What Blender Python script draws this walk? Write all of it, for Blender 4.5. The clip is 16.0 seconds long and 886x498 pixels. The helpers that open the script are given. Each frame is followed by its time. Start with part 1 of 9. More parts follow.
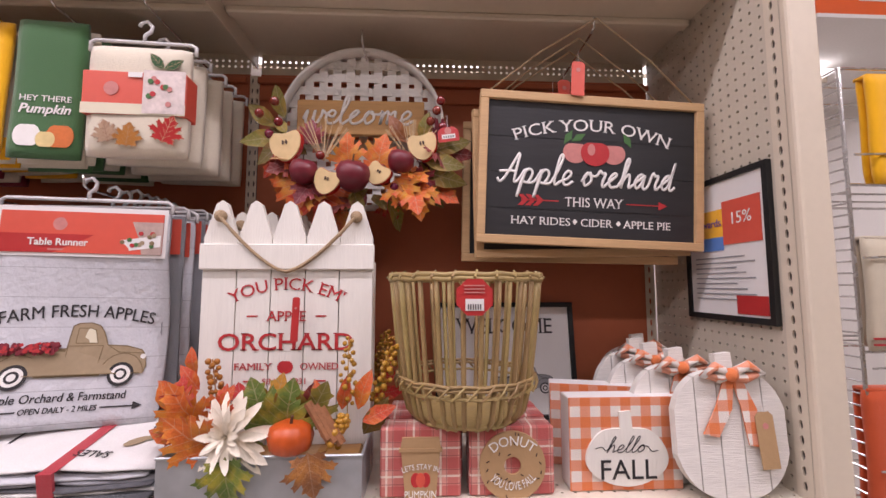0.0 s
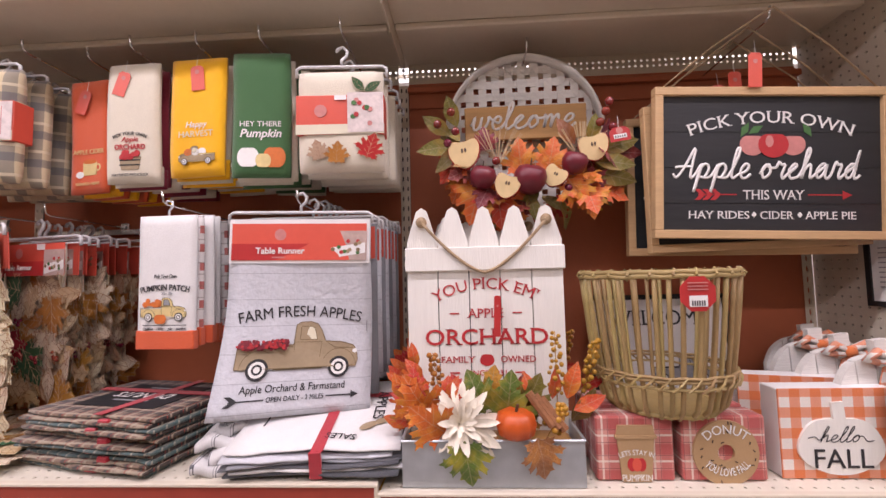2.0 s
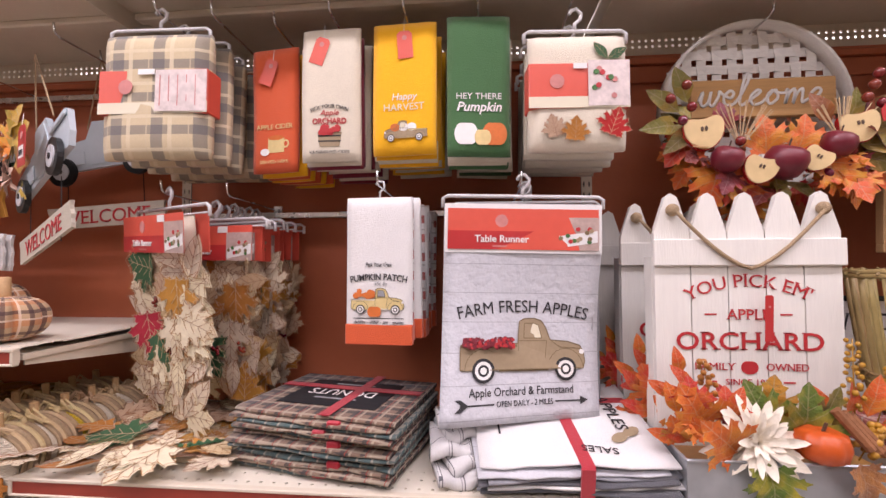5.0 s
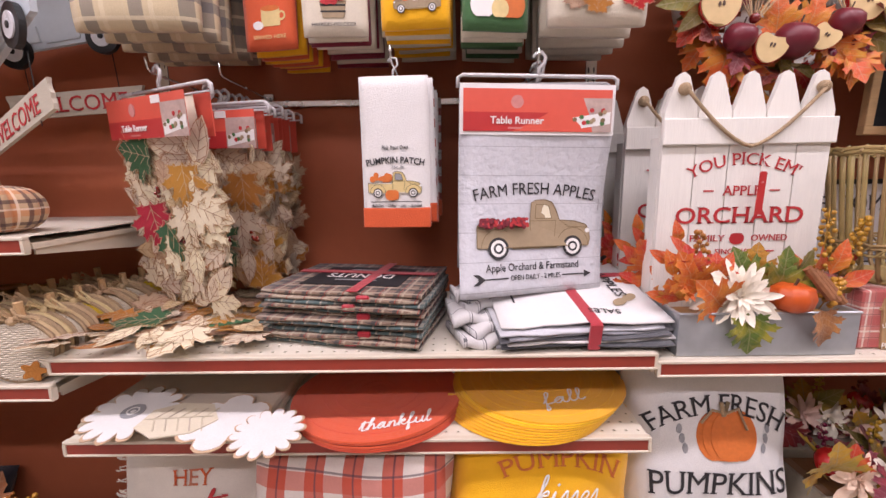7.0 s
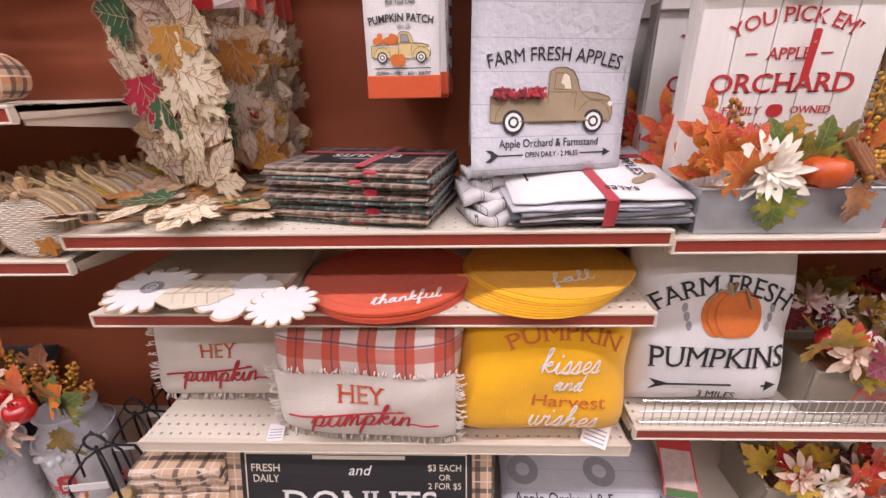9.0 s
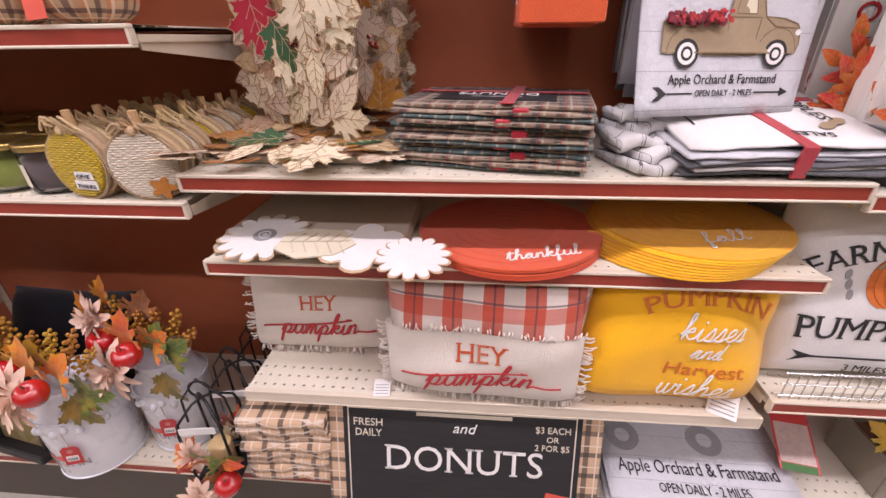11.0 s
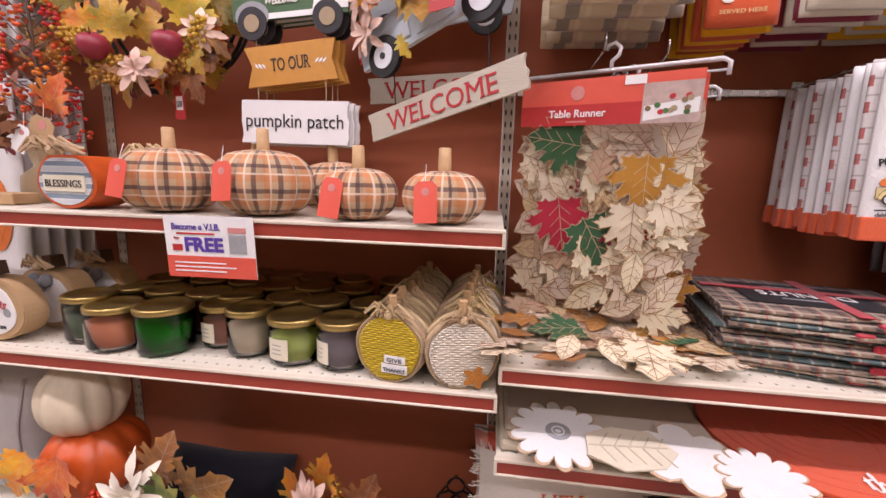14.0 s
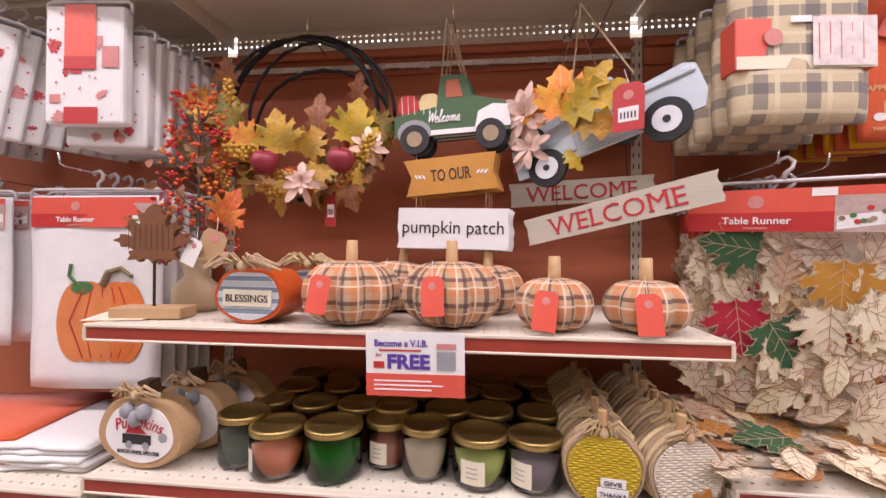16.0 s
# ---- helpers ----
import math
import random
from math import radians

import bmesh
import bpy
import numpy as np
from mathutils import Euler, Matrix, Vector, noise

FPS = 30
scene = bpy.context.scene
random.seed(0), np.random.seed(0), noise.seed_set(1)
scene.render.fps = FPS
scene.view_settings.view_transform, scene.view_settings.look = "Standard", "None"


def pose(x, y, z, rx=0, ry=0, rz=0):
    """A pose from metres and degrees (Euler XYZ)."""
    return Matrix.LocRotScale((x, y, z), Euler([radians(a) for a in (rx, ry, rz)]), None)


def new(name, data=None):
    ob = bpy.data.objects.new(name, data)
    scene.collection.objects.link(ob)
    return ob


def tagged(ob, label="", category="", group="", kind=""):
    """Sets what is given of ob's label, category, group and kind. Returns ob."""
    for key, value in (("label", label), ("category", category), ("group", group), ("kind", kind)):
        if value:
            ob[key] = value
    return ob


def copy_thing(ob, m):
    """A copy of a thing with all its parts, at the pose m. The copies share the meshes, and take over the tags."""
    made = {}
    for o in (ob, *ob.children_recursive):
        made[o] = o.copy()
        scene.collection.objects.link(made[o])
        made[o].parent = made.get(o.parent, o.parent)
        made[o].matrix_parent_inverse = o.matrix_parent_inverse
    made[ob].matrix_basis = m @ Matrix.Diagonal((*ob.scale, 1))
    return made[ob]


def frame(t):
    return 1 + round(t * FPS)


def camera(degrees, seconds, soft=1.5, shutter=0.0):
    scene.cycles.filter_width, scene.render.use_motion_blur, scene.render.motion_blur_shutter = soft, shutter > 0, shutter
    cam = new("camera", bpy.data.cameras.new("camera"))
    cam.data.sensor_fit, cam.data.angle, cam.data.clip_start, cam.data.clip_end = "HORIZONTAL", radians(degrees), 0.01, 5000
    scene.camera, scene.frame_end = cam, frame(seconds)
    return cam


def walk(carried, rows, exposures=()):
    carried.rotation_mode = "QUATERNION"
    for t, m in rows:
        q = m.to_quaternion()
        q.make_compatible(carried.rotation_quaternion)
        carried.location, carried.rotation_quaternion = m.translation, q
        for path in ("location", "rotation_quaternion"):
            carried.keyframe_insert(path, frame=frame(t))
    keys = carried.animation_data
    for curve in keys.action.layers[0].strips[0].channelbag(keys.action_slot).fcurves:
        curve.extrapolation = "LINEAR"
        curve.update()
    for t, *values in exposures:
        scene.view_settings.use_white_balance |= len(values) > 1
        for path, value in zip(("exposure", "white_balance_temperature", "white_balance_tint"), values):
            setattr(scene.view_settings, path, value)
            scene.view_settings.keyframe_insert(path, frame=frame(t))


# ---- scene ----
cam = camera(94.3, 16.0)
METRES, EYE, TILT, LEAN, TURN = 2.345, 1.5, 5.0, 0.0, -2.7
ROWS = [
    (0.0, 0.0, 0.0, 0.0, -0.0, 0.0, -0.0),
    (0.5, -0.037, -0.0054, 0.0072, 0.96, -0.53, 0.45),
    (1.0, -0.0766, -0.0135, 0.0115, 2.54, -0.7, 0.94),
    (1.5, -0.1113, -0.0225, 0.0145, 4.07, -1.08, 1.43),
    (2.0, -0.1398, -0.0309, 0.014, 5.59, -1.53, 1.9),
    (2.5, -0.1584, -0.0266, 0.0104, 7.03, -2.31, 2.11),
    (3.0, -0.196, -0.0179, 0.0134, 8.88, -2.22, 2.09),
    (3.5, -0.245, -0.0039, 0.0186, 10.23, -0.88, 1.64),
    (4.0, -0.2854, 0.0016, 0.0209, 10.29, -0.18, 1.29),
    (6.5, -0.3921, -0.0282, -0.0013, 3.17, -11.96, 0.89),
    (7.0, -0.3925, -0.0269, -0.0093, 3.14, -14.88, 1.15),
    (7.5, -0.3907, -0.0283, -0.0168, 3.33, -17.92, 1.4),
    (8.0, -0.3914, -0.029, -0.0283, 3.48, -20.9, 1.48),
    (8.5, -0.3906, -0.0291, -0.0365, 3.72, -24.01, 1.43),
    (11.0, -0.4996, -0.0098, -0.0642, 7.15, -32.26, 1.27),
    (11.5, -0.5467, -0.0143, -0.0572, 7.52, -31.41, 0.88),
    (12.0, -0.606, -0.0313, -0.0531, 7.37, -30.34, 1.0),
    (12.5, -0.657, -0.0412, -0.0529, 8.74, -28.4, 0.62),
    (13.0, -0.6901, -0.0386, -0.0491, 10.06, -24.51, -0.07),
    (13.5, -0.7179, -0.0289, -0.0329, 10.52, -19.23, -0.54),
    (14.0, -0.7449, -0.0166, -0.0178, 10.47, -14.55, -0.7),
    (14.5, -0.7686, -0.0115, -0.0121, 10.03, -10.73, -0.53),
    (15.0, -0.8173, -0.0195, 0.0005, 9.49, -7.93, -0.16),
    (15.5, -0.872, -0.0366, 0.0067, 8.72, -5.96, 0.32),
    (16.0, -0.9136, -0.0392, 0.0126, 8.95, -4.58, 0.41),
]
walk(cam, [(t, pose(1.73, -1.22, EYE, TILT, LEAN, TURN) @ pose(METRES * x, METRES * y, METRES * z, 90 + pitch, roll, yaw)) for t, x, y, z, yaw, pitch, roll in ROWS],
     [(0.0, -0.25), (1.5, -0.18), (4.0, -0.05), (8.5, -0.06), (16.0, -0.01)])

# ---- light ----
world = bpy.data.worlds.new("store_air")
scene.world = world
world.use_nodes = True
world.node_tree.nodes["Background"].inputs[0].default_value = (1.0, 0.96, 0.93, 1)
world.node_tree.nodes["Background"].inputs[1].default_value = 0.012
LAMP_POWER = 43.5
scene.view_settings.exposure = 0.0


def tube_light(x, y, z, length, power):
    lamp = bpy.data.lights.new("tube_glow", "AREA")
    lamp.shape, lamp.size, lamp.size_y = "RECTANGLE", length, 0.16
    lamp.energy, lamp.color = power, (1.0, 0.893, 1.01)
    ob = new("tube_glow", lamp)
    ob.matrix_world = pose(x, y, z)
    return ob


for lx in (-3.6, -1.2, 1.2, 3.6):
    tube_light(lx, -1.35, 3.60, 2.2, LAMP_POWER)
    tube_light(lx, -3.3, 3.60, 2.2, LAMP_POWER * 0.78)
for lx in (-2.4, 1.2, 4.8):
    tube_light(lx, 2.85, 3.60, 2.4, LAMP_POWER * 1.15)

# ---- materials ----
MATS = {}


def nodes_of(name):
    m = bpy.data.materials.new(name)
    m.use_nodes = True
    nt = m.node_tree
    return m, nt, nt.nodes["Principled BSDF"]


def mixnode(nt, fac, a, b, mode="MIX"):
    n = nt.nodes.new("ShaderNodeMix")
    n.data_type, n.blend_type = "RGBA", mode
    for sock, v in ((n.inputs[0], fac), (n.inputs[6], a), (n.inputs[7], b)):
        if isinstance(v, (int, float)):
            sock.default_value = v
        elif isinstance(v, tuple):
            sock.default_value = (*v, 1) if len(v) == 3 else v
        else:
            nt.links.new(v, sock)
    return n.outputs[2]


def math_node(nt, op, a, b=0.0, c=0.0):
    n = nt.nodes.new("ShaderNodeMath")
    n.operation = op
    for sock, v in zip(n.inputs, (a, b, c)):
        if isinstance(v, (int, float)):
            sock.default_value = v
        else:
            nt.links.new(v, sock)
    return n.outputs[0]


def noise_node(nt, vec, scale, detail=3.0):
    n = nt.nodes.new("ShaderNodeTexNoise")
    n.inputs["Scale"].default_value, n.inputs["Detail"].default_value = scale, detail
    nt.links.new(vec, n.inputs["Vector"])
    return n.outputs[0]


def finish(nt, bsdf, col, vec, grain, stain, bump, rand, rough, stretch=None):
    """Two scales of variation, a hue shift per object, relief and uneven gloss."""
    if stretch:
        mp = nt.nodes.new("ShaderNodeMapping")
        mp.inputs["Scale"].default_value = stretch
        nt.links.new(vec, mp.inputs[0])
        vec = mp.outputs[0]
    for scale, amt in (grain, stain):
        if amt:
            f = noise_node(nt, vec, scale)
            ramp = math_node(nt, "MULTIPLY_ADD", f, 2 * amt, 1 - amt)
            comb = nt.nodes.new("ShaderNodeCombineColor")
            for k in range(3):
                nt.links.new(ramp, comb.inputs[k])
            col = mixnode(nt, 1.0, col, comb.outputs[0], "MULTIPLY")
    if rand:
        info = nt.nodes.new("ShaderNodeObjectInfo")
        hsv = nt.nodes.new("ShaderNodeHueSaturation")
        nt.links.new(math_node(nt, "MULTIPLY_ADD", info.outputs["Random"], rand * 0.25, 0.5 - rand * 0.125), hsv.inputs["Hue"])
        nt.links.new(math_node(nt, "MULTIPLY_ADD", info.outputs["Random"], rand * 2, 1 - rand), hsv.inputs["Value"])
        if isinstance(col, tuple):
            hsv.inputs["Color"].default_value = (*col, 1)
        else:
            nt.links.new(col, hsv.inputs["Color"])
        col = hsv.outputs[0]
    if isinstance(col, tuple):
        bsdf.inputs["Base Color"].default_value = (*col, 1)
    else:
        nt.links.new(col, bsdf.inputs["Base Color"])
    bsdf.inputs["Roughness"].default_value = rough
    if rough < 0.7 and stain[1]:
        nt.links.new(math_node(nt, "MULTIPLY_ADD", noise_node(nt, vec, stain[0] * 2.3), 0.25, rough - 0.12), bsdf.inputs["Roughness"])
    if bump[1]:
        b = nt.nodes.new("ShaderNodeBump")
        b.inputs["Strength"].default_value, b.inputs["Distance"].default_value = bump[1], 0.004
        nt.links.new(noise_node(nt, vec, bump[0], 4), b.inputs["Height"])
        nt.links.new(b.outputs[0], bsdf.inputs["Normal"])


def surface(name, rgb, rough=0.6, metal=0.0, grain=(150, 0.08), stain=(9, 0.08), bump=(300, 0.15), rand=0.0, coat=0.0, sheen=0.0, stretch=None, trans=0.0):
    if name in MATS:
        return MATS[name]
    m, nt, bsdf = nodes_of(name)
    vec = nt.nodes.new("ShaderNodeTexCoord").outputs["Object"]
    bsdf.inputs["Metallic"].default_value = metal
    bsdf.inputs["Coat Weight"].default_value = coat
    bsdf.inputs["Sheen Weight"].default_value = sheen
    bsdf.inputs["Transmission Weight"].default_value = trans
    finish(nt, bsdf, rgb, vec, grain, stain, bump, rand, rough, stretch)
    MATS[name] = m
    return m


def silk_leaf(name, rgb, tip, rand=0.14):
    """A leaf of unit length: two tones in patches, paler midrib and side veins, thin and slightly glossy."""
    m, nt, bsdf = nodes_of(name)
    vec = nt.nodes.new("ShaderNodeTexCoord").outputs["Object"]
    sep = nt.nodes.new("ShaderNodeSeparateXYZ")
    nt.links.new(vec, sep.inputs[0])
    patch = math_node(nt, "SMOOTH_MIN", math_node(nt, "MULTIPLY", math_node(nt, "SUBTRACT", noise_node(nt, vec, 2.6), 0.42), 4.5), 1.0, 0.2)
    col = mixnode(nt, math_node(nt, "MAXIMUM", patch, 0.0), rgb, tip)
    side = math_node(nt, "ABSOLUTE", sep.outputs[0])
    rib = math_node(nt, "LESS_THAN", side, 0.012)
    lane = math_node(nt, "FRACT", math_node(nt, "MULTIPLY_ADD", math_node(nt, "MULTIPLY_ADD", side, -0.85, sep.outputs[2]), 5.5, 9.0))
    veins = math_node(nt, "MAXIMUM", rib, math_node(nt, "LESS_THAN", lane, 0.09))
    pale = tuple(min(0.9, 0.55 * a + 0.16) for a in tip)
    col = mixnode(nt, math_node(nt, "MULTIPLY", veins, 0.45), col, pale)
    bsdf.inputs["Sheen Weight"].default_value = 0.1
    finish(nt, bsdf, col, vec, (60, 0.18), (9, 0.18), (14, 0.5), rand, 0.55)
    MATS[name] = m
    return m


def plaid(name, base, bands, rough=0.9, bump=(500, 0.35), rand=0.0):
    """Woven checks: bands of (axis, period, offset, width, colour, strength) in metres of the cloth."""
    if name in MATS:
        return MATS[name]
    m, nt, bsdf = nodes_of(name)
    uv = nt.nodes.new("ShaderNodeTexCoord")
    sep = nt.nodes.new("ShaderNodeSeparateXYZ")
    nt.links.new(uv.outputs["UV"], sep.inputs[0])
    col = base
    for axis, period, off, width, rgb, strength in bands:
        f = math_node(nt, "FRACT", math_node(nt, "MULTIPLY_ADD", sep.outputs[axis], 1 / period, off + 50))
        col = mixnode(nt, math_node(nt, "MULTIPLY", math_node(nt, "LESS_THAN", f, width), strength), col, rgb)
    finish(nt, bsdf, col, uv.outputs["Object"], (400, 0.12), (25, 0.08), bump, rand, rough)
    bsdf.inputs["Sheen Weight"].default_value = 0.15
    MATS[name] = m
    return m


CREAM = surface("cream_steel", (0.66, 0.58, 0.46), 0.45, 0, (60, 0.04), (5, 0.08), (200, 0.05))
SHELFTOP = surface("cream_shelf_top", (0.70, 0.64, 0.53), 0.42, 0, (60, 0.04), (6, 0.10), (150, 0.05))
STRIP = surface("red_price_strip", (0.29, 0.040, 0.022), 0.45, 0, (40, 0.12), (7, 0.18), (120, 0.05))
TERRA = surface("terracotta_panel", (0.44, 0.122, 0.053), 0.62, 0, (30, 0.06), (2.5, 0.10), (90, 0.12))
PEG = surface("beige_pegboard", (0.56, 0.50, 0.40), 0.6, 0, (80, 0.04), (4, 0.06), (150, 0.08))
# Dark kick plate steel; behind slots and holes its colour stands for shade.
DARKVOID = surface("dark_steel_and_hole_shade", (0.10, 0.085, 0.07), 0.7, 0, (30, 0.1), (4, 0.1), (90, 0.1))
CHROME = surface("chrome_wire", (0.62, 0.61, 0.60), 0.25, 1.0, (80, 0.05), (10, 0.15), (200, 0.05))
PLASTIC = surface("clear_grey_plastic", (0.60, 0.58, 0.58), 0.25, 0, (50, 0.05), (9, 0.05), (100, 0.02), coat=0.4)
WALLW = surface("white_wall_paint", (0.75, 0.72, 0.68), 0.7, 0, (40, 0.03), (1, 0.06), (100, 0.08))
FLOORM = surface("speckled_vinyl_floor", (0.46, 0.42, 0.37), 0.35, 0, (90, 0.12), (2, 0.08), (60, 0.03))
CEILM = surface("ceiling_board", (0.80, 0.78, 0.75), 0.85, 0, (60, 0.06), (1, 0.04), (90, 0.2))
WHITEWOOD = surface("white_painted_wood", (0.80, 0.77, 0.71), 0.55, 0, (35, 0.05), (8, 0.07), (60, 0.25), stretch=(6, 6, 0.6))
WHITEWASH = surface("whitewashed_wood", (0.74, 0.71, 0.66), 0.7, 0, (45, 0.12), (8, 0.10), (60, 0.35), stretch=(0.6, 6, 6))
PINE = surface("pine_wood", (0.56, 0.36, 0.18), 0.6, 0, (60, 0.14), (12, 0.14), (80, 0.25), stretch=(0.5, 6, 6))
TANWOOD = surface("honey_wood", (0.50, 0.28, 0.10), 0.6, 0, (60, 0.16), (12, 0.16), (80, 0.25), stretch=(0.5, 6, 6))
DARKWOOD = surface("dark_brown_wood", (0.09, 0.05, 0.03), 0.55, 0, (60, 0.2), (12, 0.2), (80, 0.3))
CHALK = surface("chalkboard_black", (0.018, 0.018, 0.020), 0.6, 0, (25, 0.3), (5, 0.3), (60, 0.1), stretch=(0.5, 3, 3))
BLACKM = surface("black_metal", (0.02, 0.02, 0.02), 0.45, 0.3, (60, 0.1), (9, 0.1), (100, 0.1))
BAMBOO = surface("bamboo_cane", (0.35, 0.245, 0.10), 0.5, 0, (90, 0.16), (16, 0.18), (120, 0.2), rand=0.12)
ZINC = surface("galvanised_zinc", (0.44, 0.46, 0.48), 0.42, 0.55, (35, 0.16), (12, 0.16), (60, 0.06))
JUTE = surface("jute_twine", (0.42, 0.30, 0.18), 0.95, 0, (300, 0.3), (40, 0.15), (500, 0.8))
RAFFIA = surface("pale_raffia", (0.58, 0.43, 0.24), 0.8, 0, (150, 0.2), (30, 0.15), (300, 0.4), rand=0.15)
KRAFT = surface("kraft_board", (0.44, 0.28, 0.14), 0.8, 0, (120, 0.06), (12, 0.06), (200, 0.1))
PAPER = surface("white_paper", (0.78, 0.76, 0.74), 0.5, 0, (60, 0.02), (8, 0.03), (100, 0.03))
REDTAG = surface("red_card_tag", (0.47, 0.035, 0.035), 0.35, 0, (60, 0.05), (9, 0.06), (100, 0.03))
CORALTAG = surface("coral_card", (0.66, 0.10, 0.065), 0.35, 0, (60, 0.05), (9, 0.06), (100, 0.03))
CREAMCARD = surface("cream_card", (0.72, 0.66, 0.50), 0.5, 0, (60, 0.03), (9, 0.04), (100, 0.03))
PALEPHOTO = surface("pale_printed_photo", (0.68, 0.58, 0.55), 0.4, 0, (120, 0.2), (40, 0.30), (100, 0.0))
PHOTO = surface("printed_photo", (0.46, 0.34, 0.30), 0.4, 0, (120, 0.2), (40, 0.30), (100, 0.0))
REDINK = surface("red_ink", (0.46, 0.025, 0.03), 0.6, 0, (120, 0.08), (20, 0.08), (200, 0.05))
BLACKINK = surface("black_ink", (0.022, 0.020, 0.022), 0.65, 0, (120, 0.15), (20, 0.1), (200, 0.05))
WHITEINK = surface("white_ink", (0.80, 0.78, 0.75), 0.6, 0, (120, 0.05), (20, 0.06), (200, 0.05))
PURPLEINK = surface("purple_ink", (0.09, 0.04, 0.30), 0.5, 0, (60, 0.03), (9, 0.03), (100, 0.0))
ORANGEINK = surface("orange_ink", (0.62, 0.16, 0.03), 0.65, 0, (120, 0.12), (30, 0.15), (200, 0.05))
TANINK = surface("tan_ink", (0.34, 0.255, 0.155), 0.7, 0, (120, 0.10), (30, 0.10), (200, 0.05))
DTANINK = surface("dark_tan_ink", (0.20, 0.14, 0.07), 0.7, 0, (120, 0.10), (30, 0.10), (200, 0.05))
CREAMINK = surface("pale_yellow_ink", (0.70, 0.55, 0.25), 0.7, 0, (120, 0.10), (30, 0.10), (200, 0.05))
GREENINK = surface("leaf_green_ink", (0.06, 0.16, 0.045), 0.7, 0, (120, 0.12), (30, 0.12), (200, 0.05))
GREYINK = surface("grey_ink", (0.30, 0.30, 0.31), 0.6, 0, (120, 0.10), (30, 0.10), (200, 0.05))
PINKINK = surface("dusty_pink_ink", (0.56, 0.22, 0.20), 0.7, 0, (120, 0.10), (30, 0.15), (200, 0.05))
BLUEINK = surface("blue_ink", (0.10, 0.22, 0.55), 0.6, 0, (60, 0.05), (9, 0.05), (100, 0.0))
CLOTHBUMP = (420, 0.5)


def cloth(name, rgb, rand=0.0):
    return surface(name, rgb, 0.95, 0, (350, 0.10), (22, 0.07), CLOTHBUMP, rand, 0, 0.25)


C_WHITE = cloth("white_cotton", (0.76, 0.74, 0.72))
C_CREAM = cloth("cream_cotton", (0.72, 0.65, 0.52))
C_YELLOW = cloth("mustard_cotton", (0.90, 0.46, 0.004))
C_ORANGE = cloth("burnt_orange_cotton", (0.66, 0.105, 0.03))
C_GREEN = cloth("forest_green_cotton", (0.055, 0.145, 0.05))
C_GREY = cloth("grey_cotton", (0.26, 0.26, 0.28), 0.2)
C_DGREY = cloth("charcoal_cotton", (0.10, 0.10, 0.11), 0.2)
C_MAROON = cloth("maroon_cotton", (0.20, 0.012, 0.03))
C_LINEN = cloth("natural_linen", (0.52, 0.44, 0.33), 0.1)
C_IVORY = cloth("ivory_canvas", (0.72, 0.66, 0.58))
C_REDMAT = cloth("rust_red_woven_mat", (0.66, 0.085, 0.025), 0.06)
C_YELMAT = cloth("yellow_woven_mat", (0.90, 0.49, 0.004), 0.08)
C_RIBBON = surface("red_ribbon", (0.42, 0.015, 0.03), 0.45, 0, (200, 0.1), (20, 0.1), (300, 0.2), sheen=0.3)
C_BURLAP = cloth("burlap", (0.42, 0.31, 0.18))
C_LINENLIGHT = cloth("pale_linen", (0.62, 0.54, 0.42), 0.1)
C_SHIPLAP = plaid("shiplap_printed_cotton", (0.57, 0.57, 0.60), [(1, 0.062, 0.1, 0.022, (0.24, 0.24, 0.26), 0.6)], 0.9, (75, 0.9))
C_STRIPES = plaid("windowpane_cotton", (0.62, 0.60, 0.59), [(0, 0.042, 0, 0.05, (0.06, 0.06, 0.07), 0.85), (0, 0.042, 0.12, 0.03, (0.06, 0.06, 0.07), 0.7), (1, 0.050, 0, 0.05, (0.06, 0.06, 0.07), 0.85)])
DARKAPPLEINK = surface("dark_apple_red_ink", (0.20, 0.018, 0.03), 0.7, 0, (200, 0.3), (60, 0.3), (200, 0.05))
GINGHAM = plaid("orange_gingham", (0.76, 0.70, 0.64), [(0, 0.040, 0.2, 0.5, (0.70, 0.15, 0.012), 0.72), (1, 0.040, 0.1, 0.5, (0.70, 0.15, 0.012), 0.72)])
REDPLAID = plaid("red_cream_plaid", (0.64, 0.30, 0.25), [(0, 0.05, 0, 0.4, (0.42, 0.05, 0.05), 0.55), (1, 0.05, 0, 0.4, (0.42, 0.05, 0.05), 0.55), (0, 0.05, 0.3, 0.08, (0.80, 0.72, 0.62), 0.7), (1, 0.05, 0.3, 0.08, (0.80, 0.72, 0.62), 0.7), (0, 0.025, 0.1, 0.06, (0.15, 0.03, 0.04), 0.6), (1, 0.025, 0.1, 0.06, (0.15, 0.03, 0.04), 0.6)])
FALLPLAID = plaid("orange_tan_navy_plaid", (0.50, 0.34, 0.20), [(0, 0.048, 0, 0.34, (0.56, 0.17, 0.04), 0.50), (1, 0.048, 0.1, 0.34, (0.56, 0.17, 0.04), 0.50), (0, 0.048, 0.45, 0.17, (0.06, 0.026, 0.032), 0.74), (1, 0.048, 0.55, 0.17, (0.06, 0.026, 0.032), 0.74), (0, 0.048, 0.74, 0.08, (0.74, 0.62, 0.48), 0.7), (1, 0.048, 0.84, 0.08, (0.74, 0.62, 0.48), 0.7)])
TANPLAID = plaid("tan_slate_plaid", (0.60, 0.49, 0.31), [(0, 0.095, 0, 0.28, (0.09, 0.09, 0.11), 0.6), (1, 0.075, 0.1, 0.28, (0.09, 0.09, 0.11), 0.6), (0, 0.095, 0.6, 0.10, (0.68, 0.58, 0.40), 0.8), (1, 0.075, 0.6, 0.10, (0.68, 0.58, 0.40), 0.8), (0, 0.095, 0.12, 0.03, (0.6, 0.5, 0.33), 0.7)])
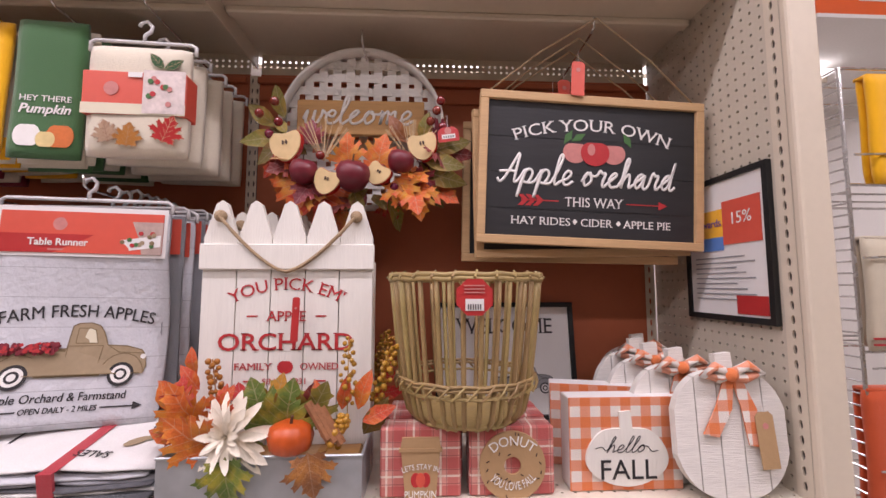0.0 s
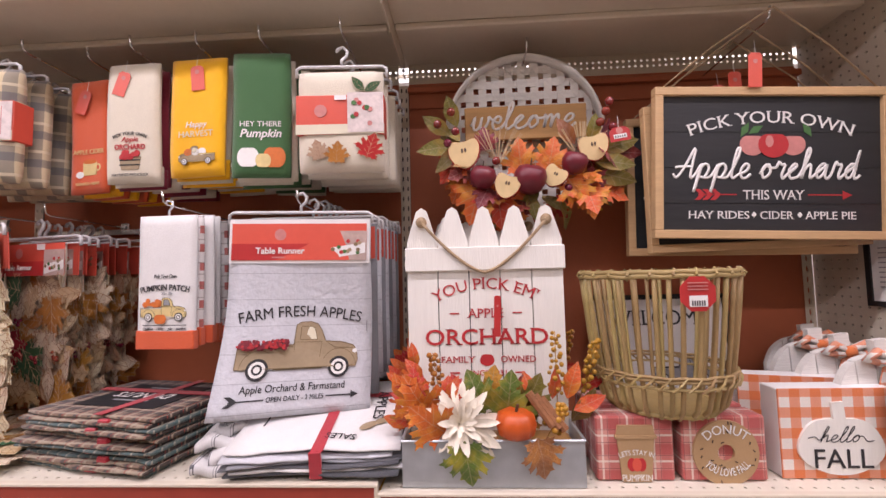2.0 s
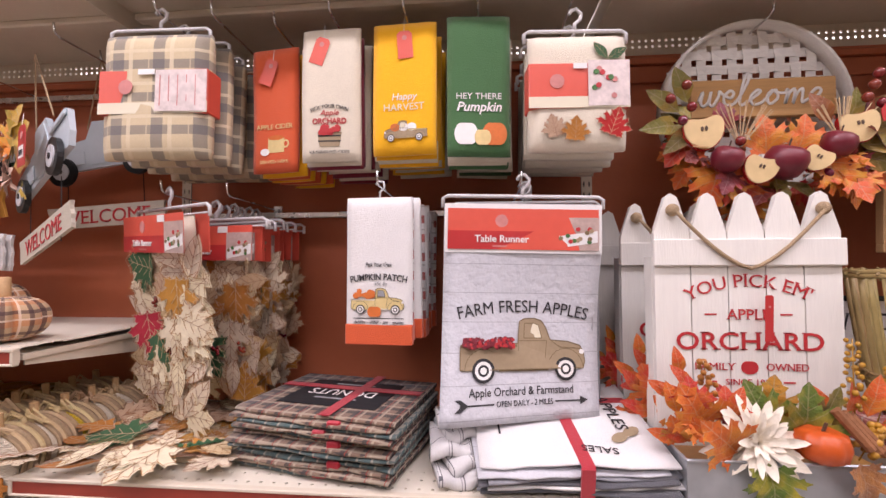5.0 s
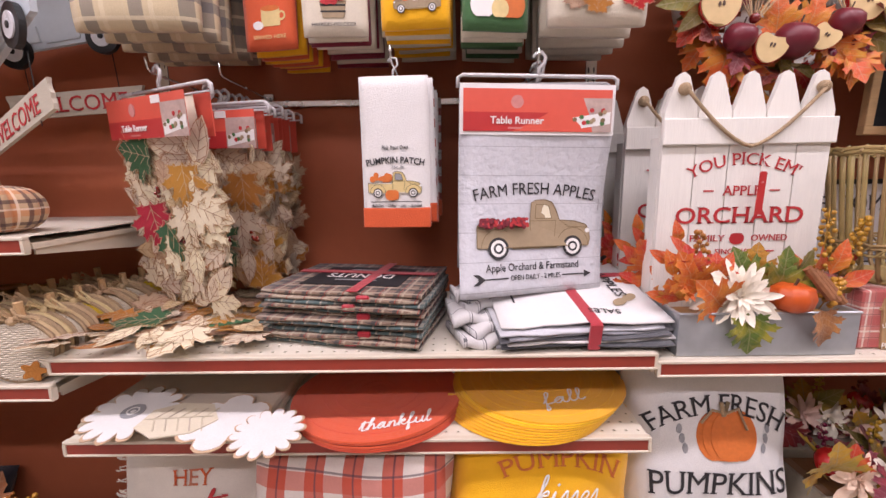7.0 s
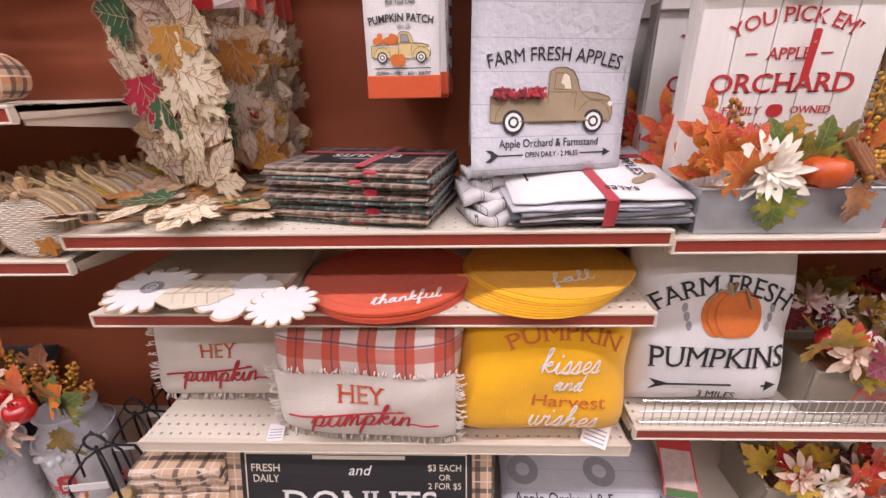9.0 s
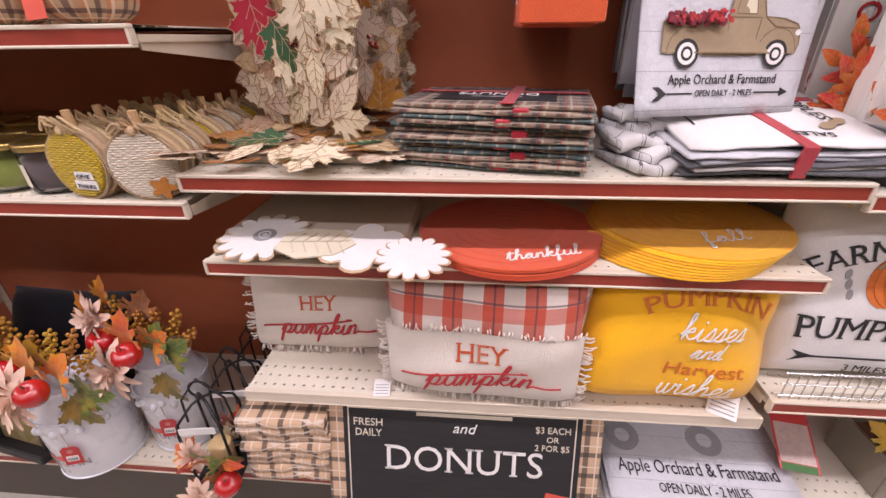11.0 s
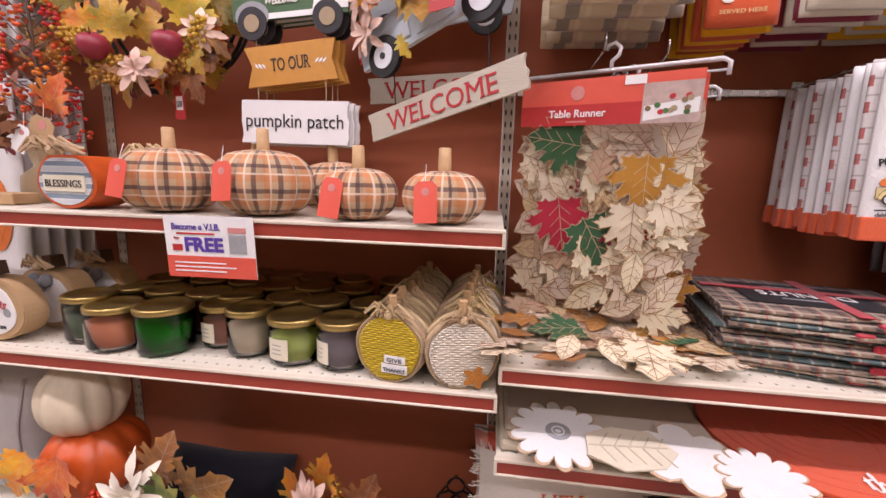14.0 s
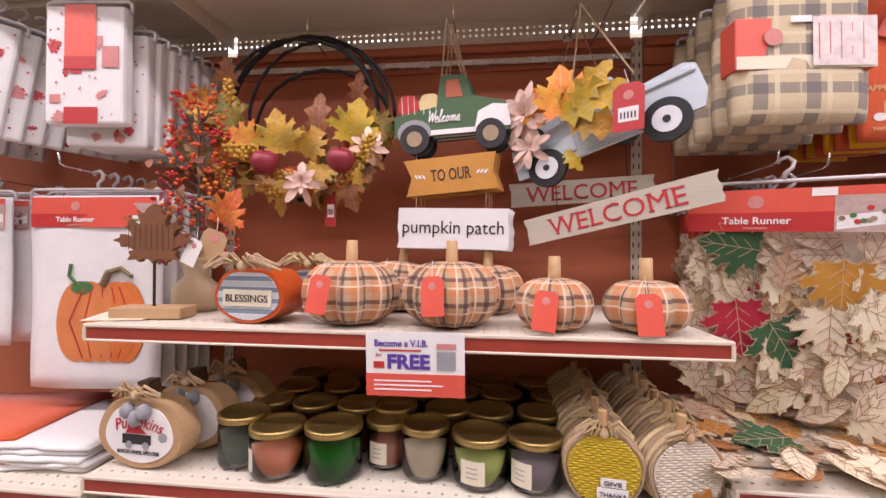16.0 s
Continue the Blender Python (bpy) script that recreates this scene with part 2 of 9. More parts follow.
DARKPLAID = plaid("black_tan_red_plaid", (0.20, 0.13, 0.09), [(0, 0.04, 0, 0.34, (0.025, 0.022, 0.022), 0.8), (1, 0.04, 0, 0.34, (0.025, 0.022, 0.022), 0.8), (0, 0.04, 0.55, 0.12, (0.38, 0.31, 0.23), 0.8), (1, 0.04, 0.55, 0.12, (0.38, 0.31, 0.23), 0.8), (0, 0.04, 0.75, 0.06, (0.30, 0.05, 0.03), 0.8)])
TEALPLAID = plaid("teal_tan_plaid", (0.26, 0.24, 0.20), [(0, 0.03, 0, 0.4, (0.07, 0.12, 0.12), 0.8), (1, 0.03, 0, 0.4, (0.06, 0.10, 0.10), 0.8), (0, 0.03, 0.55, 0.14, (0.36, 0.33, 0.27), 0.8)])
WOOLPLAID = plaid("camel_black_plaid", (0.56, 0.38, 0.24), [(0, 0.06, 0, 0.22, (0.03, 0.025, 0.025), 0.75), (1, 0.06, 0, 0.22, (0.03, 0.025, 0.025), 0.75), (0, 0.06, 0.5, 0.06, (0.7, 0.6, 0.5), 0.8), (1, 0.06, 0.5, 0.06, (0.7, 0.6, 0.5), 0.8)])
PILLOWPLAID = plaid("red_white_plaid", (0.72, 0.64, 0.58), [(0, 0.085, 0, 0.5, (0.54, 0.06, 0.02), 0.85), (1, 0.085, 0.2, 0.42, (0.54, 0.06, 0.02), 0.68), (0, 0.085, 0.75, 0.05, (0.08, 0.05, 0.07), 0.7), (1, 0.085, 0.75, 0.05, (0.08, 0.05, 0.07), 0.7)])
GLOW, GLOW_TREE, GLOW_BSDF = nodes_of("lit_diffuser")
GLOW_BSDF.inputs["Emission Color"].default_value, GLOW_BSDF.inputs["Emission Strength"].default_value = (1.0, 0.91, 0.97, 1), 2.2
LEAVES = {
    "orange": silk_leaf("orange_silk_leaf", (0.64, 0.15, 0.012), (0.62, 0.30, 0.02)),
    "rust": silk_leaf("rust_silk_leaf", (0.52, 0.06, 0.012), (0.60, 0.17, 0.02)),
    "olive": silk_leaf("olive_silk_leaf", (0.17, 0.14, 0.02), (0.34, 0.20, 0.03)),
    "green": silk_leaf("green_silk_leaf", (0.09, 0.15, 0.015), (0.36, 0.30, 0.025)),
    "maroon": silk_leaf("maroon_silk_leaf", (0.17, 0.015, 0.02), (0.30, 0.03, 0.025)),
    "yellow": silk_leaf("yellow_silk_leaf", (0.50, 0.27, 0.012), (0.30, 0.23, 0.015)),
    "brown": silk_leaf("brown_silk_leaf", (0.26, 0.10, 0.03), (0.42, 0.17, 0.03)),
    "cream": surface("cream_felt_leaf", (0.76, 0.65, 0.48), 0.9, 0, (200, 0.10), (18, 0.12), (200, 0.5), 0.14),
    "tan": surface("tan_felt_leaf", (0.58, 0.42, 0.26), 0.9, 0, (200, 0.10), (18, 0.12), (200, 0.5), 0.14),
    "gold": surface("gold_felt_leaf", (0.50, 0.22, 0.035), 0.9, 0, (200, 0.10), (18, 0.15), (200, 0.5), 0.1),
    "pine": surface("dark_green_felt_leaf", (0.045, 0.12, 0.05), 0.9, 0, (200, 0.10), (18, 0.12), (200, 0.5), 0.1),
    "red": surface("crimson_felt_leaf", (0.46, 0.02, 0.035), 0.9, 0, (200, 0.10), (18, 0.12), (200, 0.5), 0.1),
}
APPLE = surface("maroon_apple_skin", (0.15, 0.010, 0.022), 0.42, 0, (60, 0.25), (14, 0.35), (60, 0.06), coat=0.1)
WREATHAPPLE = surface("rosy_apple_skin", (0.27, 0.022, 0.04), 0.42, 0, (60, 0.25), (14, 0.3), (60, 0.06))
REDAPPLE = surface("bright_red_apple_skin", (0.42, 0.012, 0.012), 0.22, 0, (60, 0.2), (14, 0.3), (60, 0.03), coat=0.5)
APPLEFLESH = surface("cream_apple_flesh", (0.68, 0.50, 0.25), 0.6, 0, (60, 0.1), (20, 0.12), (100, 0.1))
BERRY = surface("dark_red_berry", (0.17, 0.01, 0.02), 0.25, 0, (60, 0.2), (14, 0.2), (60, 0.03), 0.2, 0.4)
GOLDBERRY = surface("golden_berry", (0.44, 0.22, 0.02), 0.4, 0, (60, 0.2), (14, 0.2), (60, 0.03), 0.2, 0.2)
ORANGEBERRY = surface("orange_berry", (0.58, 0.09, 0.01), 0.35, 0, (60, 0.2), (14, 0.2), (60, 0.03), 0.2, 0.3)
PUMPKINSKIN = surface("orange_pumpkin_skin", (0.54, 0.085, 0.012), 0.4, 0, (60, 0.15), (12, 0.25), (60, 0.1), coat=0.15)
WHITEPUMP = surface("ivory_pumpkin_skin", (0.66, 0.56, 0.40), 0.5, 0, (60, 0.1), (12, 0.12), (60, 0.1))
PETALW = surface("ivory_silk_petal", (0.84, 0.76, 0.64), 0.7, 0, (120, 0.08), (25, 0.10), (120, 0.3), 0.06)
PETALP = surface("blush_silk_petal", (0.78, 0.56, 0.44), 0.7, 0, (120, 0.1), (25, 0.15), (120, 0.3), 0.1)
CINNAMON = surface("cinnamon_bark", (0.27, 0.11, 0.045), 0.8, 0, (90, 0.3), (20, 0.2), (120, 0.6))
ENAMEL = surface("white_enamel", (0.70, 0.71, 0.74), 0.28, 0, (40, 0.04), (9, 0.05), (60, 0.03), coat=0.4)
GOLDLID = surface("brushed_gold_lid", (0.43, 0.31, 0.11), 0.35, 0.9, (120, 0.12), (12, 0.12), (200, 0.1))
GLASS = surface("clear_jar_glass", (0.97, 0.97, 0.97), 0.03, 0, (10, 0), (5, 0), (10, 0), trans=1.0)
GREENGLASS = surface("green_jar_glass", (0.03, 0.50, 0.05), 0.04, 0, (10, 0), (5, 0), (10, 0), trans=1.0)

# ---- mesh helpers ----
def mesh_of(name, bm, material, smooth=False):
    me = bpy.data.meshes.new(name)
    bm.to_mesh(me)
    bm.free()
    me.materials.append(material)
    if smooth:
        for p in me.polygons:
            p.use_smooth = True
    return me


def part(name, bm, material, parent, label="", smooth=False):
    ob = new(name, mesh_of(name, bm, material, smooth))
    ob.parent = parent
    return tagged(ob, label)


def piece(name, me, parent, m):
    ob = new(name, me)
    ob.parent = parent
    ob.matrix_basis = m
    return ob


def thing(name, m, label, category, group=""):
    ob = new(name)
    ob.empty_display_size = 0.05
    ob.matrix_basis = m
    return tagged(ob, label, category, group)


def solid(name, bm, material, label, category="", kind="", smooth=False, m=None, group=""):
    ob = new(name, mesh_of(name, bm, material, smooth))
    if m is not None:
        ob.matrix_basis = m
    return tagged(ob, label, category, group, kind)


def box_uv(bm):
    """UV in metres, laid on each face along its flattest directions."""
    layer = bm.loops.layers.uv.verify()
    bm.normal_update()
    for f in bm.faces:
        n = f.normal
        a = max(range(3), key=lambda k: abs(n[k]))
        for l in f.loops:
            c = l.vert.co
            l[layer].uv = (c.y, c.z) if a == 0 else (c.x, c.z) if a == 1 else (c.x, c.y)
    return bm


SCRATCH = bpy.data.meshes.new("scratch")


def join(*bms):
    """All meshes in one; the others are used up."""
    out = bms[0]
    for b in bms[1:]:
        b.to_mesh(SCRATCH)
        out.from_mesh(SCRATCH)
        b.free()
    return out


def moved(bm, m):
    bm.transform(m)
    return bm


def b_box(x0, x1, y0, y1, z0, z1, bevel=0.0, seg=1):
    bm = bmesh.new()
    bmesh.ops.create_cube(bm, size=1)
    for v in bm.verts:
        v.co = Vector((x0 if v.co.x < 0 else x1, y0 if v.co.y < 0 else y1, z0 if v.co.z < 0 else z1))
    if bevel:
        bmesh.ops.bevel(bm, geom=bm.edges[:], offset=bevel, segments=seg, affect="EDGES", profile=0.5)
    return box_uv(bm)


def b_poly(pts, depth=0.001, y=0.0):
    """An outline in x and z that faces -y: its front lies at y, its back at y + depth."""
    bm = bmesh.new()
    area = sum(a[0] * b[1] - b[0] * a[1] for a, b in zip(pts, pts[1:] + pts[:1]))
    if area < 0:
        pts = pts[::-1]
    f = [bm.verts.new((p[0], y, p[1])) for p in pts]
    b = [bm.verts.new((p[0], y + depth, p[1])) for p in pts]
    bm.faces.new(f)
    bm.faces.new(b[::-1])
    for k in range(len(pts)):
        j = (k + 1) % len(pts)
        bm.faces.new((f[j], f[k], b[k], b[j]))
    bm.normal_update()
    big = [q for q in bm.faces if len(q.verts) > 4]
    if big:
        bmesh.ops.triangulate(bm, faces=big)
    return box_uv(bm)


def disc_pts(cx, cz, r, n=20, rz=None):
    return [(cx + r * math.cos(2 * math.pi * k / n), cz + (rz or r) * math.sin(2 * math.pi * k / n)) for k in range(n)]


def rect_pts(x0, x1, z0, z1):
    return [(x0, z0), (x1, z0), (x1, z1), (x0, z1)]


def line_pts(x0, z0, x1, z1, w):
    d = Vector((x1 - x0, z1 - z0))
    n = Vector((-d.y, d.x)).normalized() * w / 2
    return [(x0 - n.x, z0 - n.y), (x1 - n.x, z1 - n.y), (x1 + n.x, z1 + n.y), (x0 + n.x, z0 + n.y)]


def b_ring(cx, cz, r0, r1, y=0.0, depth=0.001, n=28, rz=1.0):
    bm = bmesh.new()
    rows = [[bm.verts.new((cx + r * math.cos(2 * math.pi * k / n), yy, cz + rz * r * math.sin(2 * math.pi * k / n))) for k in range(n)]
            for r, yy in ((r0, y), (r1, y), (r1, y + depth), (r0, y + depth))]
    for a, b in zip(rows, rows[1:] + rows[:1]):
        for k in range(n):
            j = (k + 1) % n
            bm.faces.new((a[k], a[j], b[j], b[k])[::-1])
    bmesh.ops.recalc_face_normals(bm, faces=bm.faces[:])
    return box_uv(bm)


def b_lathe(profile, seg=28, lobes=0, depth=0.0, squash=1.0):
    """Turned round z: profile of (radius, z); lobes cut ribs of the given depth."""
    bm = bmesh.new()
    layer = bm.loops.layers.uv.verify()
    rings = []
    for r, z in profile:
        ring = []
        for k in range(seg):
            a = 2 * math.pi * k / seg
            rr = r * (1 - depth * (abs(math.cos(lobes * a / 2)) ** 5 if lobes else 0))
            ring.append(bm.verts.new((rr * math.cos(a), rr * math.sin(a) * squash, z)))
        rings.append(ring)
    big = max(r for r, z in profile)
    along = [0.0]
    for a, b in zip(profile, profile[1:]):
        along.append(along[-1] + math.hypot(b[0] - a[0], b[1] - a[1]))
    for i in range(len(rings) - 1):
        for k in range(seg):
            j = (k + 1) % seg
            f = bm.faces.new((rings[i][k], rings[i][j], rings[i + 1][j], rings[i + 1][k]))
            for l, (kk, ii) in zip(f.loops, ((k, i), (k + 1, i), (k + 1, i + 1), (k, i + 1))):
                l[layer].uv = (2 * math.pi * kk / seg * big, along[ii])
    for ring, flip in ((rings[0], True), (rings[-1], False)):
        if (ring[0].co - ring[seg // 2].co).length > 1e-4:
            bm.faces.new(ring[::-1] if flip else ring)
    bmesh.ops.recalc_face_normals(bm, faces=bm.faces[:])
    return bm


def b_tube(points, radius, seg=6, taper=1.0):
    bm = bmesh.new()
    pts = [Vector(p) for p in points]
    rings = []
    for i, p in enumerate(pts):
        d = (pts[min(i + 1, len(pts) - 1)] - pts[max(i - 1, 0)]).normalized()
        s = d.orthogonal() if not rings else (last - d * last.dot(d))
        s.normalize()
        last = s.copy()
        u = d.cross(s)
        r = radius * (1 + (taper - 1) * i / max(1, len(pts) - 1))
        rings.append([bm.verts.new(p + (s * math.cos(2 * math.pi * k / seg) + u * math.sin(2 * math.pi * k / seg)) * r) for k in range(seg)])
    for a, b in zip(rings, rings[1:]):
        for k in range(seg):
            j = (k + 1) % seg
            bm.faces.new((a[k], a[j], b[j], b[k]))
    bm.faces.new(rings[0][::-1])
    bm.faces.new(rings[-1])
    return box_uv(bm)


def b_ball(x, y, z, r, u=10, v=7, sz=1.0):
    bm = bmesh.new()
    bmesh.ops.create_uvsphere(bm, u_segments=u, v_segments=v, radius=r)
    for q in bm.verts:
        q.co = Vector((q.co.x + x, q.co.y + y, q.co.z * sz + z))
    return bm


def b_sheet(w, h, thick, bend, nx=12, nz=16):
    """A cloth w wide, hanging from z = 0 to -h, its front at y = bend(x, z), thick behind."""
    bm = bmesh.new()
    layer = bm.loops.layers.uv.verify()
    fr, bk = [], []
    for j in range(nz + 1):
        z = -h * j / nz
        a, b = [], []
        for i in range(nx + 1):
            x = -w / 2 + w * i / nx
            y = bend(x, z)
            edge = min(1.0, 6 * min(i, nx - i) / nx + 0.45) * min(1.0, 6 * min(j, nz - j) / nz + 0.45)
            a.append(bm.verts.new((x, y + thick * 0.5 * (1 - edge), z)))
            b.append(bm.verts.new((x, y + thick - thick * 0.5 * (1 - edge), z)))
        fr.append(a)
        bk.append(b)

    def quad(*vs):
        f = bm.faces.new(vs)
        for l in f.loops:
            l[layer].uv = (l.vert.co.x, l.vert.co.z)
    for j in range(nz):
        for i in range(nx):
            quad(fr[j + 1][i], fr[j + 1][i + 1], fr[j][i + 1], fr[j][i])
            quad(bk[j][i], bk[j][i + 1], bk[j + 1][i + 1], bk[j + 1][i])
    for i in range(nx):
        quad(fr[0][i], fr[0][i + 1], bk[0][i + 1], bk[0][i])
        quad(bk[nz][i], bk[nz][i + 1], fr[nz][i + 1], fr[nz][i])
    for j in range(nz):
        quad(fr[j][0], bk[j][0], bk[j + 1][0], fr[j + 1][0])
        quad(bk[j][nx], fr[j][nx], fr[j + 1][nx], bk[j + 1][nx])
    return bm


LETTERS = bpy.data.objects.new("letters", bpy.data.curves.new("letters", "FONT"))


def add_serifs(bm, size):
    """Small slabs at the ends of the stems of capital letters."""
    front = max(v.co.z for v in bm.verts)
    top = max(v.co.y for v in bm.verts if v.co.y < size)
    ends = set()
    for e in bm.edges:
        a, b = (v.co for v in e.verts)
        if abs(a.z - front) > 1e-5 or abs(b.z - front) > 1e-5:
            continue
        level = abs(a.y - b.y) < 0.01 * size
        edge = min(abs(a.y), abs(a.y - top)) < 0.02 * size
        if level and edge and abs(a.x - b.x) < 0.2 * size:
            ends.add((round(min(a.x, b.x), 5), round(max(a.x, b.x), 5), 0 if abs(a.y) < 0.3 * size else 1))
        elif abs(a.x - b.x) < 0.01 * size and abs(a.y - b.y) > 0.5 * size:
            for z in (0, 1):
                ends.add((round(a.x, 5), round(a.x, 5), z))
    for x0, x1, up in ends:
        lo, hi = (top - 0.045 * size, top + 0.002 * size) if up else (-0.002 * size, 0.045 * size)
        r = 0.055 * size
        bm.faces.new([bm.verts.new((px, pz, front)) for px, pz in ((x0 - r, lo), (x1 + r, lo), (x1 + r, hi), (x0 - r, hi))])


STROKES = {}
for glyph, wide, path in (
        ("a", 0.9, "0,.3 .5,.9 .3,1 .08,.5 .25,.03 .5,.4 .6,1 .58,.25 .72,0 .9,.25"), ("c", 0.72, "0,.3 .45,.85 .3,1 .08,.55 .22,.05 .5,.05 .72,.3"),
        ("d", 0.9, "0,.3 .5,.9 .3,1 .08,.5 .25,.03 .5,.4 .64,2 .58,.25 .72,0 .9,.25"), ("e", 0.7, "0,.3 .4,.5 .5,.85 .3,1 .1,.6 .2,.1 .45,.02 .7,.3"),
        ("f", 0.6, "0,.3 .35,1.5 .38,2.1 .2,1.9 .15,0 .1,-.9 .28,-.7 .2,.05 .6,.25"), ("h", 0.8, "0,.3 .3,1.6 .28,2.1 .14,1.8 .12,0 .2,.6 .45,1 .55,.6 .58,.05 .8,.25"),
        ("i", 0.5, "0,.3 .15,1 .15,.2 .3,0 .5,.25"), ("k", 0.8, "0,.3 .3,1.6 .3,2.1 .15,1.8 .15,0 .2,.6 .5,1 .55,.7 .25,.55 .5,.1 .8,.25"),
        ("l", 0.5, "0,.3 .3,1.5 .3,2.1 .15,1.9 .12,.4 .25,0 .5,.25"), ("m", 1.05, "0,.3 .12,1 .12,0 .2,.7 .4,1 .45,.6 .45,0 .55,.7 .75,1 .8,.5 .85,.05 1.05,.25"),
        ("n", 0.8, "0,.3 .12,1 .12,0 .22,.7 .45,1 .55,.6 .58,.05 .8,.25"), ("o", 0.8, "0,.3 .3,1 .08,.6 .25,.02 .55,.4 .4,.98 .4,.8 .8,.75"),
        ("p", 0.95, "0,.3 .25,1 .2,0 .12,-1 .2,.5 .45,1 .7,.7 .55,.08 .3,.1 .7,.02 .95,.25"), ("r", 0.7, "0,.3 .15,1.15 .3,.95 .5,.95 .42,.3 .52,0 .7,.25"),
        ("s", 0.6, "0,.3 .3,1.1 .4,.6 .35,.1 .05,.1 .4,0 .6,.25"), ("t", 0.6, "0,.3 .25,1.7 .22,.3 .35,0 .6,.25"),
        ("u", 0.95, "0,.3 .15,1 .12,.25 .35,0 .6,.35 .68,1 .66,.2 .78,0 .95,.25"), ("w", 1.0, "0,.3 .12,1 .12,.2 .3,0 .45,.3 .48,1 .5,.2 .68,0 .85,.6 .85,1 1,.8"),
        ("A", 1.15, "-.1,.3 .15,.05 .45,.7 .85,2.1 .88,1 .92,.05 1.15,.25"), ("W", 1.3, "0,1.8 .15,1.9 .35,.1 .7,1.7 .9,.1 1.25,2 1.2,1.6 1.3,.9")):
    STROKES[glyph] = (wide, [tuple(float(q) for q in pair.split(",")) for pair in path.split()])


def b_script(text, x=0.0, z=0.0, y=0.0, width=0.1, tall=0.02, pen=0.003, slant=0.3, tails=0.0):
    """Joined handwriting, width wide, its small letters tall high, its baseline at z, facing -y."""
    lines, run, at = [], [], 0.0
    for ch in text:
        if ch == " ":
            lines.append(run)
            run, at = [], at + 0.5
            continue
        wide, pts = STROKES[ch]
        run += [(at + a, b) for a, b in (pts if not run else pts[1:])]
        if ch == "i":
            lines.append([(at + 0.20, 1.42), (at + 0.23, 1.5), (at + 0.26, 1.58)])
        if ch in "tA":
            lines.append([(at - 0.05, 1.3 if ch == "t" else 0.75), (at + 0.3, 1.33 if ch == "t" else 0.8), (at + 0.65 + 0.3 * (ch == "A"), 1.36 if ch == "t" else 0.8)])
        at += wide
    lines.append(run)
    if tails:
        lines[0] = [(-tails, 0.55), (-tails * 0.5, 0.75)] + lines[0]
        lines[-1] = lines[-1] + [(at + tails * 0.5, 0.12), (at + tails, 0.2)]
    k = width / at
    bm = bmesh.new()
    for pts in lines:
        if len(pts) < 2:
            continue
        smooth = []
        full = [pts[0]] + pts + [pts[-1]]
        for p0, p1, p2, p3 in zip(full, full[1:], full[2:], full[3:]):
            for j in range(4):
                t = j / 4
                smooth.append([0.5 * (2 * b + (c - a) * t + (2 * a - 5 * b + 4 * c - d) * t * t + (3 * b - a - 3 * c + d) * t ** 3) for a, b, c, d in zip(p0, p1, p2, p3)])
        smooth.append(list(pts[-1]))
        tube = b_tube([(x - width / 2 + k * a + slant * tall * b, 0.0, z + tall * b) for a, b in smooth], pen / 2, 5)
        for v in tube.verts:
            v.co.y = y - 0.0008 + v.co.y * 0.3
        join(bm, tube)
    return bm


def b_text(words, size, x=0.0, z=0.0, y=0.0, arc=0.0, shear=0.0, width=0.0, bold=0.0, spacing=1.0, serif=False):
    """Lettering centred on x, its baseline at z, facing -y. arc: sagitta in metres by which the middle stands above the ends. width: the line is stretched to it."""
    cu, tmp = LETTERS.data, LETTERS
    cu.body, cu.size, cu.align_x, cu.shear, cu.resolution_u = words, size, "CENTER", shear, 3
    cu.extrude, cu.offset, cu.space_character = 0.0004, bold, spacing
    bm = bmesh.new()
    bm.from_mesh(tmp.to_mesh())
    tmp.to_mesh_clear()
    if serif:
        add_serifs(bm, size)
    xs = [v.co.x for v in bm.verts] or [0]
    w = max(xs) - min(xs)
    k = width / w if width and w else 1.0
    half = w * k / 2 or 1
    for v in bm.verts:
        px, pz = v.co.x * k, v.co.y
        if arc:
            rad = (half * half + arc * arc) / (2 * abs(arc))
            a = px / rad
            sgn = 1 if arc > 0 else -1
            rr = rad + sgn * pz
            px, pz = rr * math.sin(a), sgn * (rr * math.cos(a) - rad) + 0.0
        v.co = Vector((x + px, y - 0.0006 - v.co.z, z + pz))
    return bm


def draped(bm, bend):
    """Prints laid onto a cloth whose front is at y = bend(x, z)."""
    for v in bm.verts:
        v.co.y += bend(v.co.x, v.co.z)
    return bm


def b_perf(x0, x1, z0, z1, nx, nz, hole, tall=1.0, depth=0.002, skip=None):
    """A sheet in x and z with nx by nz real holes."""
    bm = bmesh.new()
    dx, dz = (x1 - x0) / nx, (z1 - z0) / nz
    n = 8
    for i in range(nx):
        for j in range(nz):
            cx, cz = x0 + (i + 0.5) * dx, z0 + (j + 0.5) * dz
            sq = [(1, 0), (1, 1), (0, 1), (-1, 1), (-1, 0), (-1, -1), (0, -1), (1, -1)]
            o = [bm.verts.new((cx + a * dx / 2, 0, cz + b * dz / 2)) for a, b in sq]
            h = [bm.verts.new((cx + hole * math.cos(math.pi * k / 4), 0, cz + hole * tall * math.sin(math.pi * k / 4))) for k in range(n)]
            g = [bm.verts.new((v.co.x, depth, v.co.z)) for v in h]
            for k in range(n):
                m = (k + 1) % n
                bm.faces.new((o[k], h[k], h[m], o[m]))
                bm.faces.new((h[k], g[k], g[m], h[m]))
    bmesh.ops.remove_doubles(bm, verts=bm.verts[:], dist=1e-5)
    return bm


